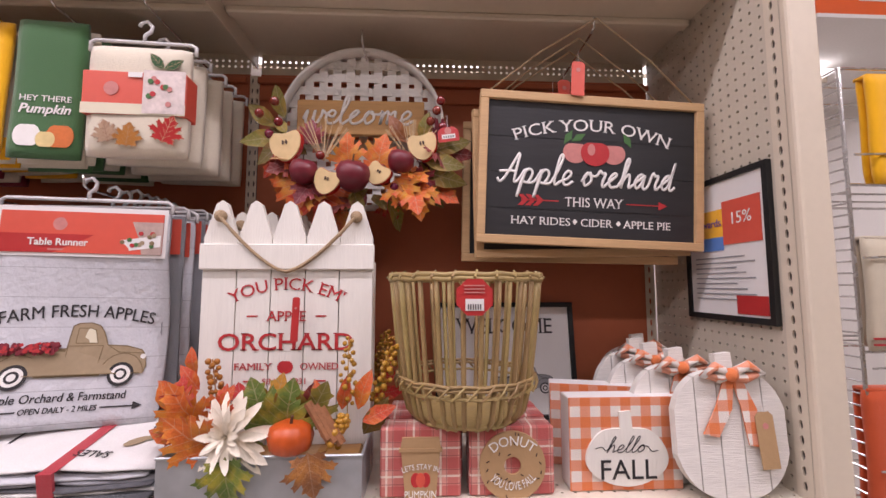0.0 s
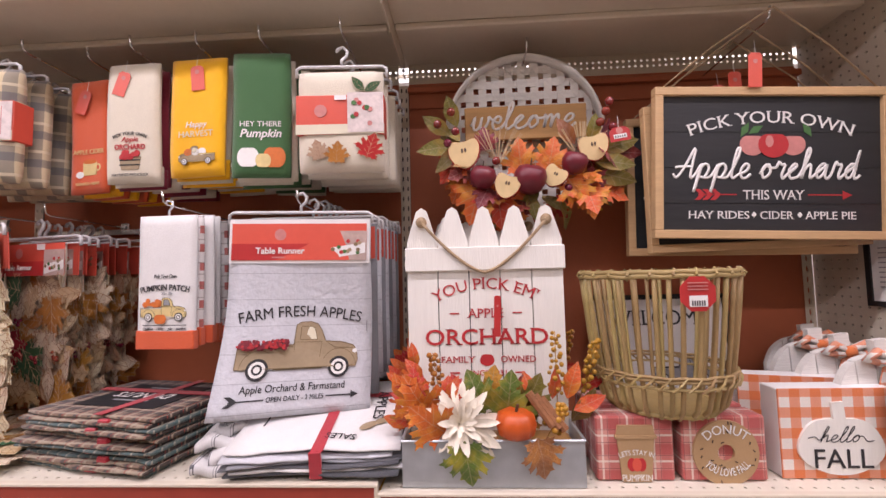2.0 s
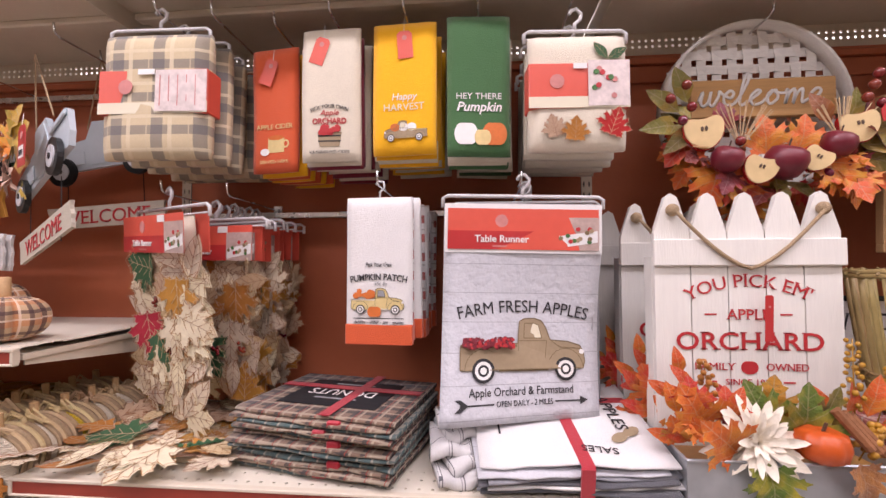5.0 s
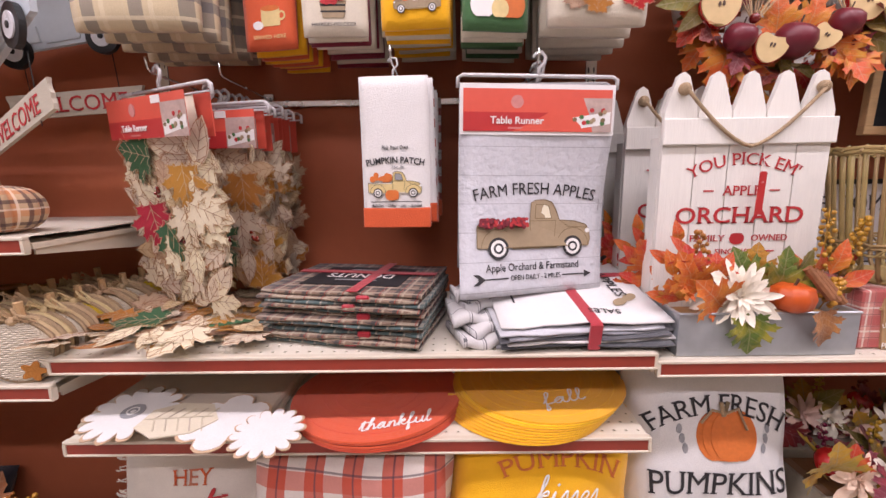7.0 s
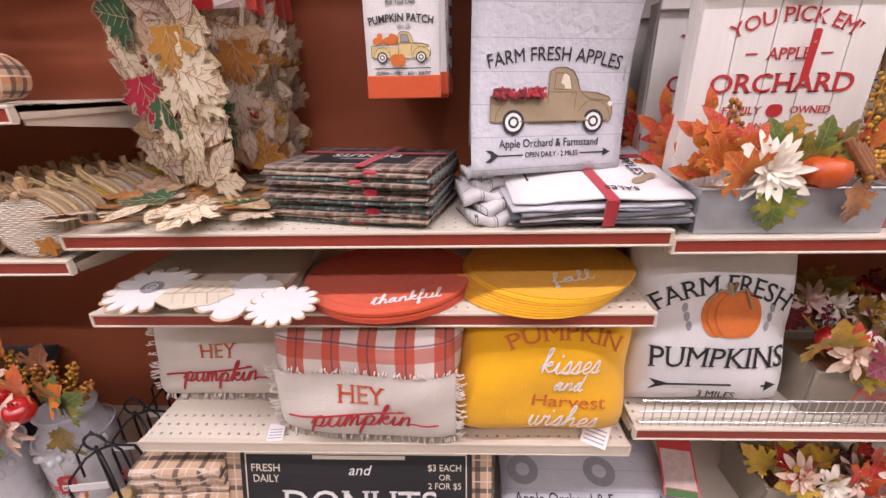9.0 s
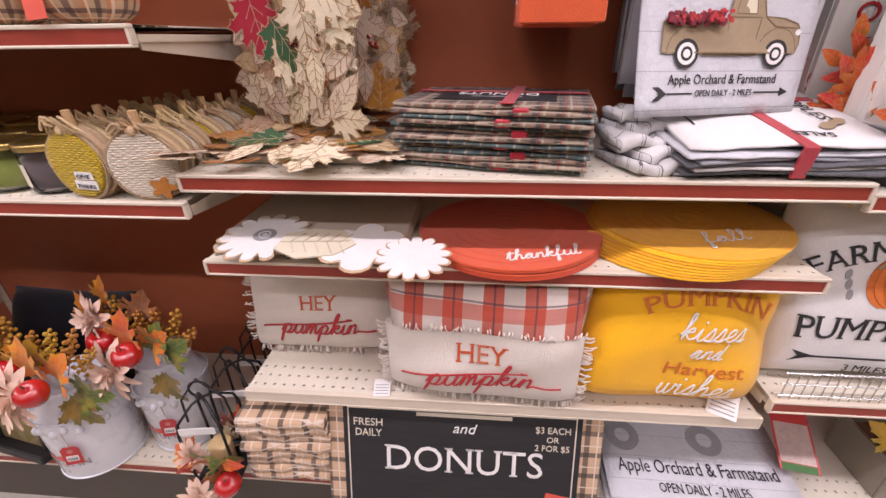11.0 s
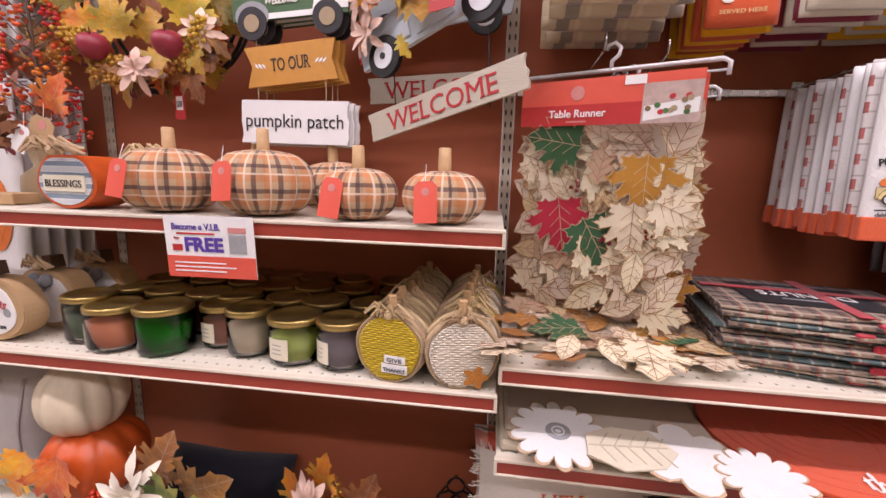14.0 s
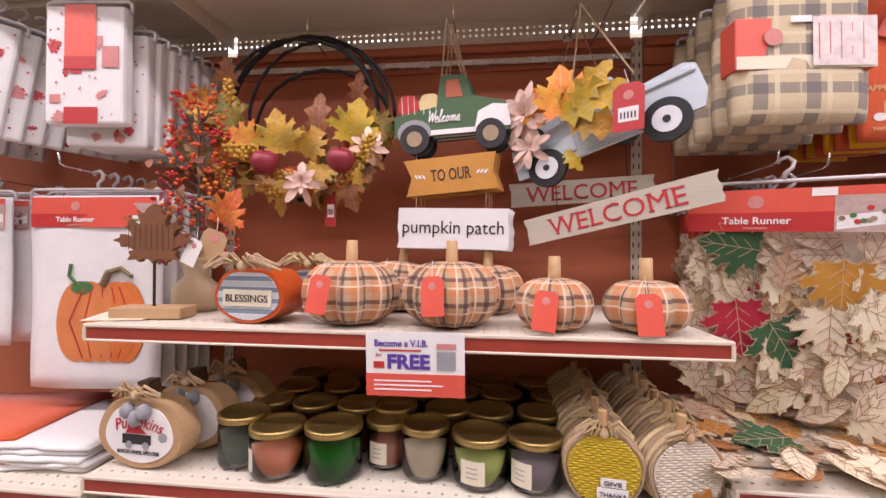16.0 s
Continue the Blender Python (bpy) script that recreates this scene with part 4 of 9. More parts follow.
def clip_hanger(parent, w, z, y):
    """A clear plastic clip hanger with a wide bar and a hook."""
    bar = part("hanger_bar", join(b_tube([(-w / 2, y, z - 0.02), (-w / 2, y, z), (-w / 2 + 0.01, y, z + 0.006), (w / 2 - 0.01, y, z + 0.006), (w / 2, y, z), (w / 2, y, z - 0.02)], 0.0042, 6),
                               b_tube([(-w / 2, y, z - 0.012), (w / 2, y, z - 0.012)], 0.0022, 6)), PLASTIC, parent, "clear plastic hanger bar", True)
    part("hanger_hook", b_tube([(0, y, z + 0.004), (0, y, z + 0.022), (0.012, y, z + 0.032), (0.014, y, z + 0.044), (0.004, y, z + 0.054), (-0.008, y, z + 0.05), (-0.012, y, z + 0.042)], 0.0042, 6), PLASTIC, parent, "clear plastic hanger hook", True)
    return bar


def wavy(seed, amp=0.004, fwd=0.0):
    a, b = seed * 1.7, seed * 0.9
    return lambda x, z: amp * math.sin(22 * x + a) * (0.3 + abs(z) * 2.2) + amp * 0.5 * math.sin(15 * z + b) + fwd * z


def hanging(name, x, y, z, w, h, material, label, category, group, count, gap, thick, seed=1, amp=0.003, yaw=0.0, hem=None, jitter=0.006, back_mat=None, hanger=0.0):
    """A row of alike cloths on one hook; the front one is returned with its front's shape."""
    bend = wavy(seed, amp)
    rng = random.Random(seed)

    def one(k, mat):
        dx, dz = (rng.uniform(-jitter, jitter), rng.uniform(-jitter, jitter)) if k else (0, 0)
        t = thing(name, pose(x + dx + 0.002 * k, y + gap * k, z + dz, 0, rng.uniform(-1.2, 1.2) if k else 0, yaw + (rng.uniform(-2.5, 2.5) if k else 0)), label if k == 0 else label.replace("front ", ""), category, group)
        part("cloth", b_sheet(w, h, thick, bend, 10, 14), mat, t, smooth=True)
        if hem:
            part("hem", draped(b_box(-w / 2 - 0.001, w / 2 + 0.001, -0.002, thick + 0.002, -h - 0.001, -h + hem[0], 0.002), bend), hem[1], t)
        if hanger:
            clip_hanger(t, hanger, 0.012, thick / 2)
        return t
    for k in range(count - 1, 0, -1):
        one(k, back_mat[k % len(back_mat)] if back_mat else material)
    return one(0, material), bend


# ---- right bay ----
def picket_planter(m, rng, label, full=True):
    t = thing("picket_planter", m, label, "planter", "picket planters")
    w = 0.0712
    for k in range(5):
        x = (k - 2) * w
        part("picket", b_poly([(x - w / 2 + 0.0012, 0), (x + w / 2 - 0.0012, 0), (x + w / 2 - 0.0012, 0.49), (x + 0.012, 0.562), (x, 0.57), (x - 0.012, 0.562), (x - w / 2 + 0.0012, 0.49)], 0.012), WHITEWOOD, t)
    part("backing_board", b_box(-0.172, 0.172, 0.013, 0.022, 0.0, 0.44), BLACKINK, t)
    part("cross_rail", b_box(-0.181, 0.181, -0.010, -0.0005, 0.422, 0.476, 0.002), WHITEWOOD, t)
    part("side_board", b_box(-0.178, -0.168, 0.0125, 0.05, 0.0, 0.44), WHITEWOOD, t)
    part("side_board", b_box(0.168, 0.178, 0.0125, 0.05, 0.0, 0.44), WHITEWOOD, t)
    tub = part("zinc_trough", join(b_box(-0.178, 0.178, -0.118, -0.115, 0, 0.088), b_box(-0.178, -0.175, -0.115, -0.002, 0, 0.088), b_box(0.175, 0.178, -0.115, -0.002, 0, 0.088), b_box(-0.175, 0.175, -0.115, -0.002, 0, 0.01)), ZINC, t, "galvanised zinc trough")
    part("rolled_rim", join(b_tube([(-0.179, -0.118, 0.088), (0.179, -0.118, 0.088)], 0.003), b_tube([(-0.178, -0.118, 0.088), (-0.178, -0.002, 0.088)], 0.003), b_tube([(0.178, -0.118, 0.088), (0.178, -0.002, 0.088)], 0.003)), ZINC, tub)
    part("moss_fill", b_box(-0.172, 0.172, -0.11, -0.004, 0.03, 0.07, 0.01), LEAVES["brown"], t)
    if full:
        for text, size, z, kw in (("YOU PICK EM'", 0.036, 0.380, dict(arc=0.032, width=0.235, serif=True)), ("APPLE", 0.030, 0.315, dict(width=0.082, serif=True)), ("ORCHARD", 0.050, 0.255, dict(width=0.276, bold=0.0005, serif=True)),
                                  ("SINCE 1931", 0.017, 0.186, dict(width=0.088))):
            words(t, text, size, 0, z, -0.001, REDINK, **kw)
        words(t, "FAMILY", 0.020, -0.066, 0.215, -0.001, REDINK, width=0.078, serif=True)
        words(t, "OWNED", 0.020, 0.070, 0.215, -0.001, REDINK, width=0.078, serif=True)
        for z, a in ((0.325, 0.06), (0.192, 0.062)):
            for s in (-1, 1):
                flat(t, "dash", rect_pts(s * a if s > 0 else -a - 0.022, a + 0.022 if s > 0 else -a, z - 0.0015, z + 0.0015), REDINK, -0.0014)
        flat(t, "apple_print", [(0.016 * math.sin(a) * (1 - 0.15 * math.cos(a)), 0.222 + 0.015 * math.cos(a) * (1 - 0.3 * max(0, math.cos(a)) ** 3)) for a in [2 * math.pi * k / 18 for k in range(18)]], REDINK, -0.0014)
        for s in (-1, 1):
            part("rope_knot", b_ball(s * 0.142, -0.006, 0.535, 0.013, 10, 8), JUTE, t, smooth=True)
        part("rope", b_tube([(-0.142 + 0.284 * k / 16, -0.014, 0.535 - 0.118 * (1 - abs((k - 8) / 8) ** 1.45)) for k in range(17)], 0.0038, 6), JUTE, t, "twisted jute rope", True)
        hang_tag(t, (0.026, -0.024, 0.365), 0.015, 0.09, REDTAG, 2, False)
    for sh, co, p, s, a, tl in (("maple", "rust", (-0.09, -0.11, 0.10), 0.12, -50, 25), ("maple", "rust", (-0.13, -0.08, 0.13), 0.12, -30, 20), ("oval", "rust", (-0.14, -0.06, 0.19), 0.075, -35, 10),
                                ("oval", "orange", (-0.155, -0.05, 0.215), 0.07, -10, 10), ("oval", "rust", (-0.17, -0.06, 0.18), 0.07, -60, 10), ("maple", "green", (-0.055, -0.132, 0.095), 0.10, 172, 6),
                                ("maple", "brown", (0.085, -0.132, 0.10), 0.09, 168, 6), ("maple", "green", (0.03, -0.08, 0.11), 0.12, 8, 15), ("maple", "green", (-0.01, -0.06, 0.12), 0.11, -20, 10),
                                ("maple", "olive", (0.06, -0.06, 0.12), 0.11, 30, 20), ("maple", "yellow", (0.0, -0.05, 0.13), 0.10, 5, 10), ("oval", "rust", (0.10, -0.06, 0.14), 0.09, -25, 0),
                                ("oval", "orange", (0.16, -0.06, 0.15), 0.10, 15, 10), ("oval", "rust", (0.13, -0.06, 0.15), 0.08, 10, 10), ("oval", "olive", (0.17, -0.05, 0.10), 0.10, 35, 20),
                                ("oval", "rust", (0.17, -0.07, 0.13), 0.09, 60, 15), ("maple", "maroon", (0.05, -0.05, 0.12), 0.09, 20, 10), ("maple", "rust", (-0.06, -0.04, 0.12), 0.1, -10, 5), ("oval", "rust", (0.19, -0.03, 0.17), 0.08, 80, 5)):
        leaf(t, sh, co, p, s * (0.80 if co in ("rust", "orange") else 0.9), a, tl, rng.uniform(-25, 25))
    for k in range(12):
        leaf(t, "oval" if k % 3 else "maple", rng.choice(["rust", "rust", "orange"]), (-0.17 + 0.012 * (k % 8) + rng.uniform(-0.01, 0.01), -0.075 - 0.004 * (k % 5), 0.10 + 0.007 * k), 0.062, rng.uniform(-110, 20), rng.uniform(0, 30), rng.uniform(-30, 30))
    bloom(t, (-0.060, -0.098, 0.118), 0.080, PETALW, ((15, 1.0, 80), (14, 0.9, 64), (12, 0.74, 46), (9, 0.52, 28), (6, 0.34, 12)), turn=-8, tip=-12, slim=0.72)
    pk = part("pumpkin", moved(b_lathe([(0.004, -0.026), (0.02, -0.029), (0.036, -0.02), (0.041, 0.0), (0.036, 0.019), (0.018, 0.027), (0.004, 0.022)], 40, 10, 0.08), Matrix.Translation((0.048, -0.105, 0.118))), PUMPKINSKIN, t, "small orange pumpkin", True)
    part("stem", b_tube([(0.048, -0.108, 0.138), (0.052, -0.112, 0.156)], 0.003), DARKWOOD, pk)
    for k in range(3):
        part("cinnamon_stick", b_tube([(0.075 + 0.012 * k, -0.10, 0.175 - 0.005 * k), (0.118 + 0.012 * k, -0.115, 0.115 - 0.004 * k)], 0.0085, 8), CINNAMON, t)
    berries(t, (-0.10, -0.06, 0.12), -8, 0.13, GOLDBERRY, 26, 0.0055, 3)
    berries(t, (0.14, -0.06, 0.12), 0, 0.17, GOLDBERRY, 28, 0.005, 4)
    berries(t, (0.11, -0.10, 0.09), 30, 0.07, GOLDBERRY, 34, 0.006, 5)
    berries(t, (0.18, -0.05, 0.12), 18, 0.16, GOLDBERRY, 30, 0.0055, 6)
    return t


rng = random.Random(11)
picket_planter(pose(1.444, -0.335, Z_R1 + 0.002), rng, "white picket planter with red lettering and autumn flowers")
picket_planter(pose(1.425, -0.195, Z_R1 + 0.002), rng, "white picket planter standing behind another planter")
picket_planter(pose(1.405, -0.058, Z_R1 + 0.002), rng, "white picket planter against the back panel", False)

# tray wreath
tray = thing("tray_wreath", pose(1.57, -0.17, 1.905), "white woven tray wreath with apples and autumn leaves", "wreath")
R = 0.213
part("rim", join(b_ring(0, 0, R - 0.008, R, -0.018, 0.045, 48)), WHITEWASH, tray, "worn white wooden rim", True)
for k in range(-5, 6):
    x = k * 0.036
    hgt = math.sqrt(max(0.0, (R - 0.004) ** 2 - x * x))
    n = 18
    for nm, f in (("upright_strip", 1), ("cross_strip", -1)):
        bm = bmesh.new()
        rows = []
        for j in range(n + 1):
            s = -hgt + 2 * hgt * j / n
            yy = 0.014 + f * 0.003 * math.sin(math.pi * (s / 0.036 + k))
            q = [(x - 0.011, yy, s), (x + 0.011, yy, s), (x + 0.011, yy + 0.002, s), (x - 0.011, yy + 0.002, s)]
            rows.append([bm.verts.new(v if f > 0 else (v[2], v[1], v[0])) for v in q])
        for a, b in zip(rows, rows[1:]):
            for i in range(4):
                bm.faces.new((a[i], a[(i + 1) % 4], b[(i + 1) % 4], b[i]))
        bmesh.ops.recalc_face_normals(bm, faces=bm.faces[:])
        part(nm, bm, WHITEWASH, tray)
plank = part("name_board", b_box(-0.160, 0.160, -0.034, -0.019, -0.028, 0.062, 0.002), TANWOOD, tray, "honey-coloured wooden board")
script(plank, "welcome", -0.008, 0.000, -0.0345, WHITEINK, width=0.275, tall=0.034, pen=0.0075, slant=0.22)
rng = random.Random(5)


def arc_place(r):
    a = radians(r.uniform(-182, 2))
    rad = r.uniform(0.14, 0.20)
    return rad * math.cos(a) * 0.98 + 0.005, -0.03, rad * math.sin(a) - 0.03, 90 - math.degrees(a) + r.uniform(-30, 30)


spray(tray, rng, 40, arc_place, [("oval", "olive"), ("maple", "rust"), ("maple", "orange"), ("oval", "brown"), ("maple", "maroon"), ("oval", "olive"), ("oval", "olive"), ("oval", "maroon")], 0.085, depth=0.05)
for sh, co, p, s, a in (("oval", "olive", (-0.2, -0.06, 0.0), 0.11, -20), ("oval", "olive", (-0.22, -0.06, -0.02), 0.11, -55), ("oval", "olive", (-0.21, -0.06, -0.05), 0.12, -95), ("oval", "olive", (-0.19, -0.07, -0.06), 0.11, -130),
                        ("maple", "orange", (-0.13, -0.07, -0.14), 0.13, -160), ("maple", "rust", (-0.10, -0.07, -0.15), 0.13, 170), ("maple", "maroon", (-0.12, -0.07, -0.07), 0.07, -5), ("maple", "orange", (-0.02, -0.07, -0.13), 0.10, -8),
                        ("maple", "orange", (0.05, -0.07, -0.13), 0.10, 12), ("maple", "orange", (0.10, -0.09, -0.15), 0.10, 150), ("maple", "orange", (0.15, -0.08, -0.16), 0.10, 165), ("oval", "brown", (0.13, -0.07, -0.06), 0.10, -35),
                        ("oval", "olive", (0.17, -0.07, -0.06), 0.10, 15), ("oval", "olive", (0.19, -0.07, -0.08), 0.13, 75), ("oval", "olive", (0.18, -0.08, -0.11), 0.12, 95), ("oval", "maroon", (0.22, -0.06, -0.08), 0.11, 95), ("oval", "olive", (0.18, -0.07, -0.13), 0.13, 110)):
    leaf(tray, sh, co, (p[0] * 0.9, p[1], p[2]), s * (0.82 if sh == "oval" else 0.95), a, 10, rng.uniform(-20, 20))
for p, r in (((-0.12, -0.10, -0.142), 0.033), ((-0.005, -0.105, -0.152), 0.041), ((0.105, -0.10, -0.115), 0.032)):
    apple(tray, p, r, APPLE)
for p, r, a in (((-0.165, -0.10, -0.075), 0.040, -6), ((-0.062, -0.12, -0.165), 0.032, 20), ((0.155, -0.095, -0.07), 0.036, -8), ((0.055, -0.115, -0.145), 0.028, 35)):
    apple_slice(tray, p, r, a)
for bx, bz in ((-0.195, 0.03), (-0.23, 0.0), (-0.185, -0.02), (-0.205, -0.05), (0.19, 0.015), (0.175, -0.012), (0.205, -0.025), (0.06, -0.13), (0.07, -0.16), (0.09, -0.175), (-0.085, -0.10), (0.13, -0.16), (0.20, 0.04)):
    part("berry", b_ball(bx, -0.09, bz, 0.011, 12, 8), BERRY, tray, smooth=True)
for sx in (-0.08, 0.13):
    bm = bmesh.new()
    for k in range(16):
        a = radians(rng.uniform(-45, 45))
        join(bm, b_tube([(sx, -0.08, -0.11), (sx + 0.09 * math.sin(a), -0.095, -0.11 + 0.1 * math.cos(a))], 0.0011, 4))
    tagged(part("wheat_tuft", bm, RAFFIA, tray), kind="stuff")
hang_tag(tray, (0.215, -0.10, -0.03), 0.05, 0.035, REDTAG, -8)
peg_hook(1.575, 2.095, 0.24)

# chalkboard signs
def chalk_sign(m, label, lettered):
    t = thing("chalkboard_sign", m, label, "sign", "chalkboard signs")
    W, H, F = 0.274, 0.360, 0.020
    part("board", b_box(-W + 0.01, W - 0.01, 0.006, 0.014, -H + 0.01, -0.01), CHALK, t, "black chalkboard face")
    for q in ((-W, W, -F, 0), (-W, W, -H, -H + F)):
        part("frame_rail", b_box(q[0], q[1], -0.004, 0.018, q[2], q[3], 0.0015), PINE, t)
    for q in ((-W, -W + F), (W - F, W)):
        part("frame_stile", b_box(q[0], q[1], -0.0038, 0.0178, -H + F, -F, 0.0015), PINE, t)
    for z in (-0.105, -0.19, -0.275):
        flat(t, "board_joint", rect_pts(-W + F, W - F, z - 0.0008, z + 0.0008), BLACKM, 0.0052)
    for s in (-1, 1):
        part("hanging_cord", b_tube([(s * (W - 0.02), 0.008, 0), (s * (W * 0.5), 0.0, 0.098), (0, -0.006, 0.19)], 0.0022, 5), JUTE, t, smooth=True)
    if lettered:
        y = 0.0058
        words(t, "PICK YOUR OWN", 0.040, 0, -0.083, y, WHITEINK, arc=0.034, width=0.385, serif=True)
        script(t, "Apple orchard", -0.012, -0.216, y, WHITEINK, width=0.43, tall=0.034, pen=0.0068, slant=0.22)
        words(t, "THIS WAY", 0.032, 0.005, -0.266, y, WHITEINK, width=0.142, serif=True)
        words(t, "HAY RIDES", 0.026, -0.122, -0.312, y, WHITEINK, width=0.142, serif=True)
        words(t, "CIDER", 0.026, 0.012, -0.312, y, WHITEINK, width=0.078, serif=True)
        words(t, "APPLE PIE", 0.026, 0.137, -0.312, y, WHITEINK, width=0.118, serif=True)
        for x in (-0.040, 0.066):
            flat(t, "diamond", [(x - 0.006, -0.302), (x, -0.309), (x + 0.006, -0.302), (x, -0.295)], WHITEINK, y - 0.001)
        for a, b in ((-0.17, -0.08), (0.085, 0.17)):
            flat(t, "arrow_shaft", rect_pts(a, b, -0.256, -0.2535), REDINK, y - 0.001)
        flat(t, "arrow_head", [(0.165, -0.265), (0.187, -0.2547), (0.165, -0.245)], REDINK, y - 0.001)
        for k in range(3):
            x = -0.178 + 0.018 * k
            flat(t, "fletching", [(x, -0.242), (x + 0.012, -0.242), (x + 0.026, -0.2547), (x + 0.012, -0.268), (x, -0.268), (x + 0.013, -0.2547)], REDINK, y - 0.001)
        for k, (x, r) in enumerate(((-0.042, 0.027), (0.052, 0.026), (0.006, 0.032))):
            flat(t, "apple_print", [(x + r * 1.1 * math.sin(a), -0.135 + r * math.cos(a) * (1 - 0.25 * max(0, math.cos(a)) ** 4)) for a in [2 * math.pi * j / 20 for j in range(20)]], PINKINK if k < 2 else REDINK, y - 0.0008 - 0.0006 * k)
            flat(t, "apple_shine", disc_pts(x - r * 0.3, -0.128, r * 0.3, 10, r * 0.45), PINKINK, y - 0.0012 - 0.0006 * k)
        for x, a in ((-0.06, 30), (-0.035, 60), (0.085, -30)):
            part("leaf_print", moved(b_poly([(-0.0, -0.02), (0.009, 0), (0, 0.02), (-0.009, 0)], 0.0006, y - 0.001), pose(x, 0, -0.10, 0, a)), GREENINK, t)
        hang_tag(t, (-0.045, -0.010, 0.078), 0.032, 0.082, CORALTAG, 0, False)
    return t


chalk_sign(pose(2.136, -0.292, 1.948, 2, 2.0, 1.5), "black chalkboard orchard sign in a pine frame", True)
chalk_sign(pose(2.120, -0.245, 1.928, 1, -1.0, 4), "black chalkboard sign hanging behind another sign", True)
chalk_sign(pose(2.105, -0.205, 1.915, 1, 1.0, -2), "black chalkboard sign hanging close to the back panel", True)
peg_hook(2.136, 2.105, 0.30)

# cane basket
bask = thing("cane_basket", pose(1.818, -0.345, Z_R1 + 0.126), "open-weave bamboo cane basket on two boxes", "basket")


def bask_r(z):
    return 0.112 + 0.044 * (z / 0.285) ** 0.6 if z > 0.02 else 0.100 + 1.0 * z


for k in range(34):
    a = 2 * math.pi * k / 34
    part("cane", b_tube([(bask_r(z) * math.cos(a + 0.03 * math.sin(k * 1.7)), bask_r(z) * math.sin(a + 0.03 * math.sin(k * 1.7)), z) for z in (0.0, 0.02, 0.05, 0.09, 0.15, 0.22, 0.285)], 0.0048, 6), BAMBOO, bask, smooth=True)
for z, r, thick in ((0.285, 0.157, 0.0052), (0.277, 0.158, 0.0048), (0.086, 0.141, 0.0034), (0.079, 0.140, 0.0034), (0.064, 0.137, 0.0030), (0.006, 0.106, 0.005)):
    part("hoop", b_tube([(r * math.cos(2 * math.pi * k / 40), r * math.sin(2 * math.pi * k / 40), z + 0.0015 * math.sin(k * 2.2)) for k in range(41)], thick, 6), BAMBOO, bask, smooth=True)
for k in range(34):
    a = 2 * math.pi * (k + 0.5) / 34
    part("cane_lashing", b_tube([((0.143 + 0.004 * (j % 2)) * math.cos(a - 0.09 + 0.09 * j), (0.143 + 0.004 * (j % 2)) * math.sin(a - 0.09 + 0.09 * j), 0.062 + 0.013 * j) for j in range(3)], 0.0022, 5), BAMBOO, bask)
for k in range(26):
    a = 2 * math.pi * k / 26 + 0.1
    part("cane_binding", b_tube([(0.152 * math.cos(a), 0.152 * math.sin(a), 0.270), (0.164 * math.cos(a + 0.03), 0.164 * math.sin(a + 0.03), 0.281), (0.153 * math.cos(a + 0.06), 0.153 * math.sin(a + 0.06), 0.292)], 0.0026, 5), BAMBOO, bask)
part("base_weave", b_lathe([(0.002, 0.004), (0.105, 0.004), (0.105, 0.008), (0.002, 0.008)], 28), BAMBOO, bask)
tg = part("basket_tag", moved(b_poly(disc_pts(0, 0, 0.034, 8), 0.001), pose(0.0, -0.166, 0.245, 0, 22.5)), REDTAG, bask, "octagonal dark red tag")
flat(tg, "barcode_label", rect_pts(-0.016, 0.016, 0.222, 0.242), PAPER, -0.1675)
for k in range(6):
    flat(tg, "barcode_line", rect_pts(-0.012 + 0.0042 * k, -0.010 + 0.0042 * k, 0.224, 0.233), BLACKINK, -0.1685)
for k in range(3):
    flat(tg, "print_line", rect_pts(-0.018, 0.018, 0.252 + 0.006 * k, 0.254 + 0.006 * k), PINKINK, -0.1678)


def plaid_box(x, y, w, d, h, label, kind):
    b = thing("block_sign", pose(x, y, Z_R1 + 0.002), label, "block sign", "plaid block signs")
    part("block", b_box(-w / 2, w / 2, 0, d, 0, h, 0.003), REDPLAID, b)
    if kind == "cup":
        c = part("cup_cutout", b_poly([(-0.028, -0.0), (0.028, 0.0), (0.036, 0.085), (-0.036, 0.085)], 0.005, -0.005), KRAFT, b)
        part("cup_lid", b_poly([(-0.038, 0.086), (0.038, 0.086), (0.034, 0.108), (-0.034, 0.108)], 0.005, -0.0052), KRAFT, c)
        part("cup_rim", b_poly(rect_pts(-0.040, 0.040, 0.083, 0.089), 0.007, -0.007), KRAFT, c)
        words(c, "LETS STAY IN", 0.014, 0, 0.052, -0.0056, WHITEINK, arc=0.006, width=0.066)
        words(c, "PUMPKIN", 0.018, 0, 0.002, -0.0056, WHITEINK, width=0.058)
        for k in (-1, 1, 0):
            flat(c, "pumpkin_print", disc_pts(0.009 * k, 0.033, 0.009, 12, 0.013), REDINK if k else CORALTAG, -0.0058 - 0.0004 * (k == 0))
    elif kind == "donut":
        c = part("donut_cutout", b_ring(0, 0.055, 0.016, 0.062, -0.006, 0.006, 32), KRAFT, b)
        words(c, "DONUT", 0.025, 0, 0.092, -0.0066, WHITEINK, arc=0.016, width=0.078)
        words(c, "YOU LOVE FALL", 0.021, 0, 0.012, -0.0066, WHITEINK, arc=-0.030, width=0.100)
        r2 = random.Random(3)
        for k in range(22):
            a, rr = r2.uniform(0, 6.28), r2.uniform(0.02, 0.058)
            part("sprinkle", moved(b_poly(rect_pts(-0.003, 0.003, -0.001, 0.001), 0.0008, -0.0072), pose(rr * math.cos(a), 0, 0.055 + rr * math.sin(a), 0, r2.uniform(0, 180))), DARKWOOD, c)
    return b


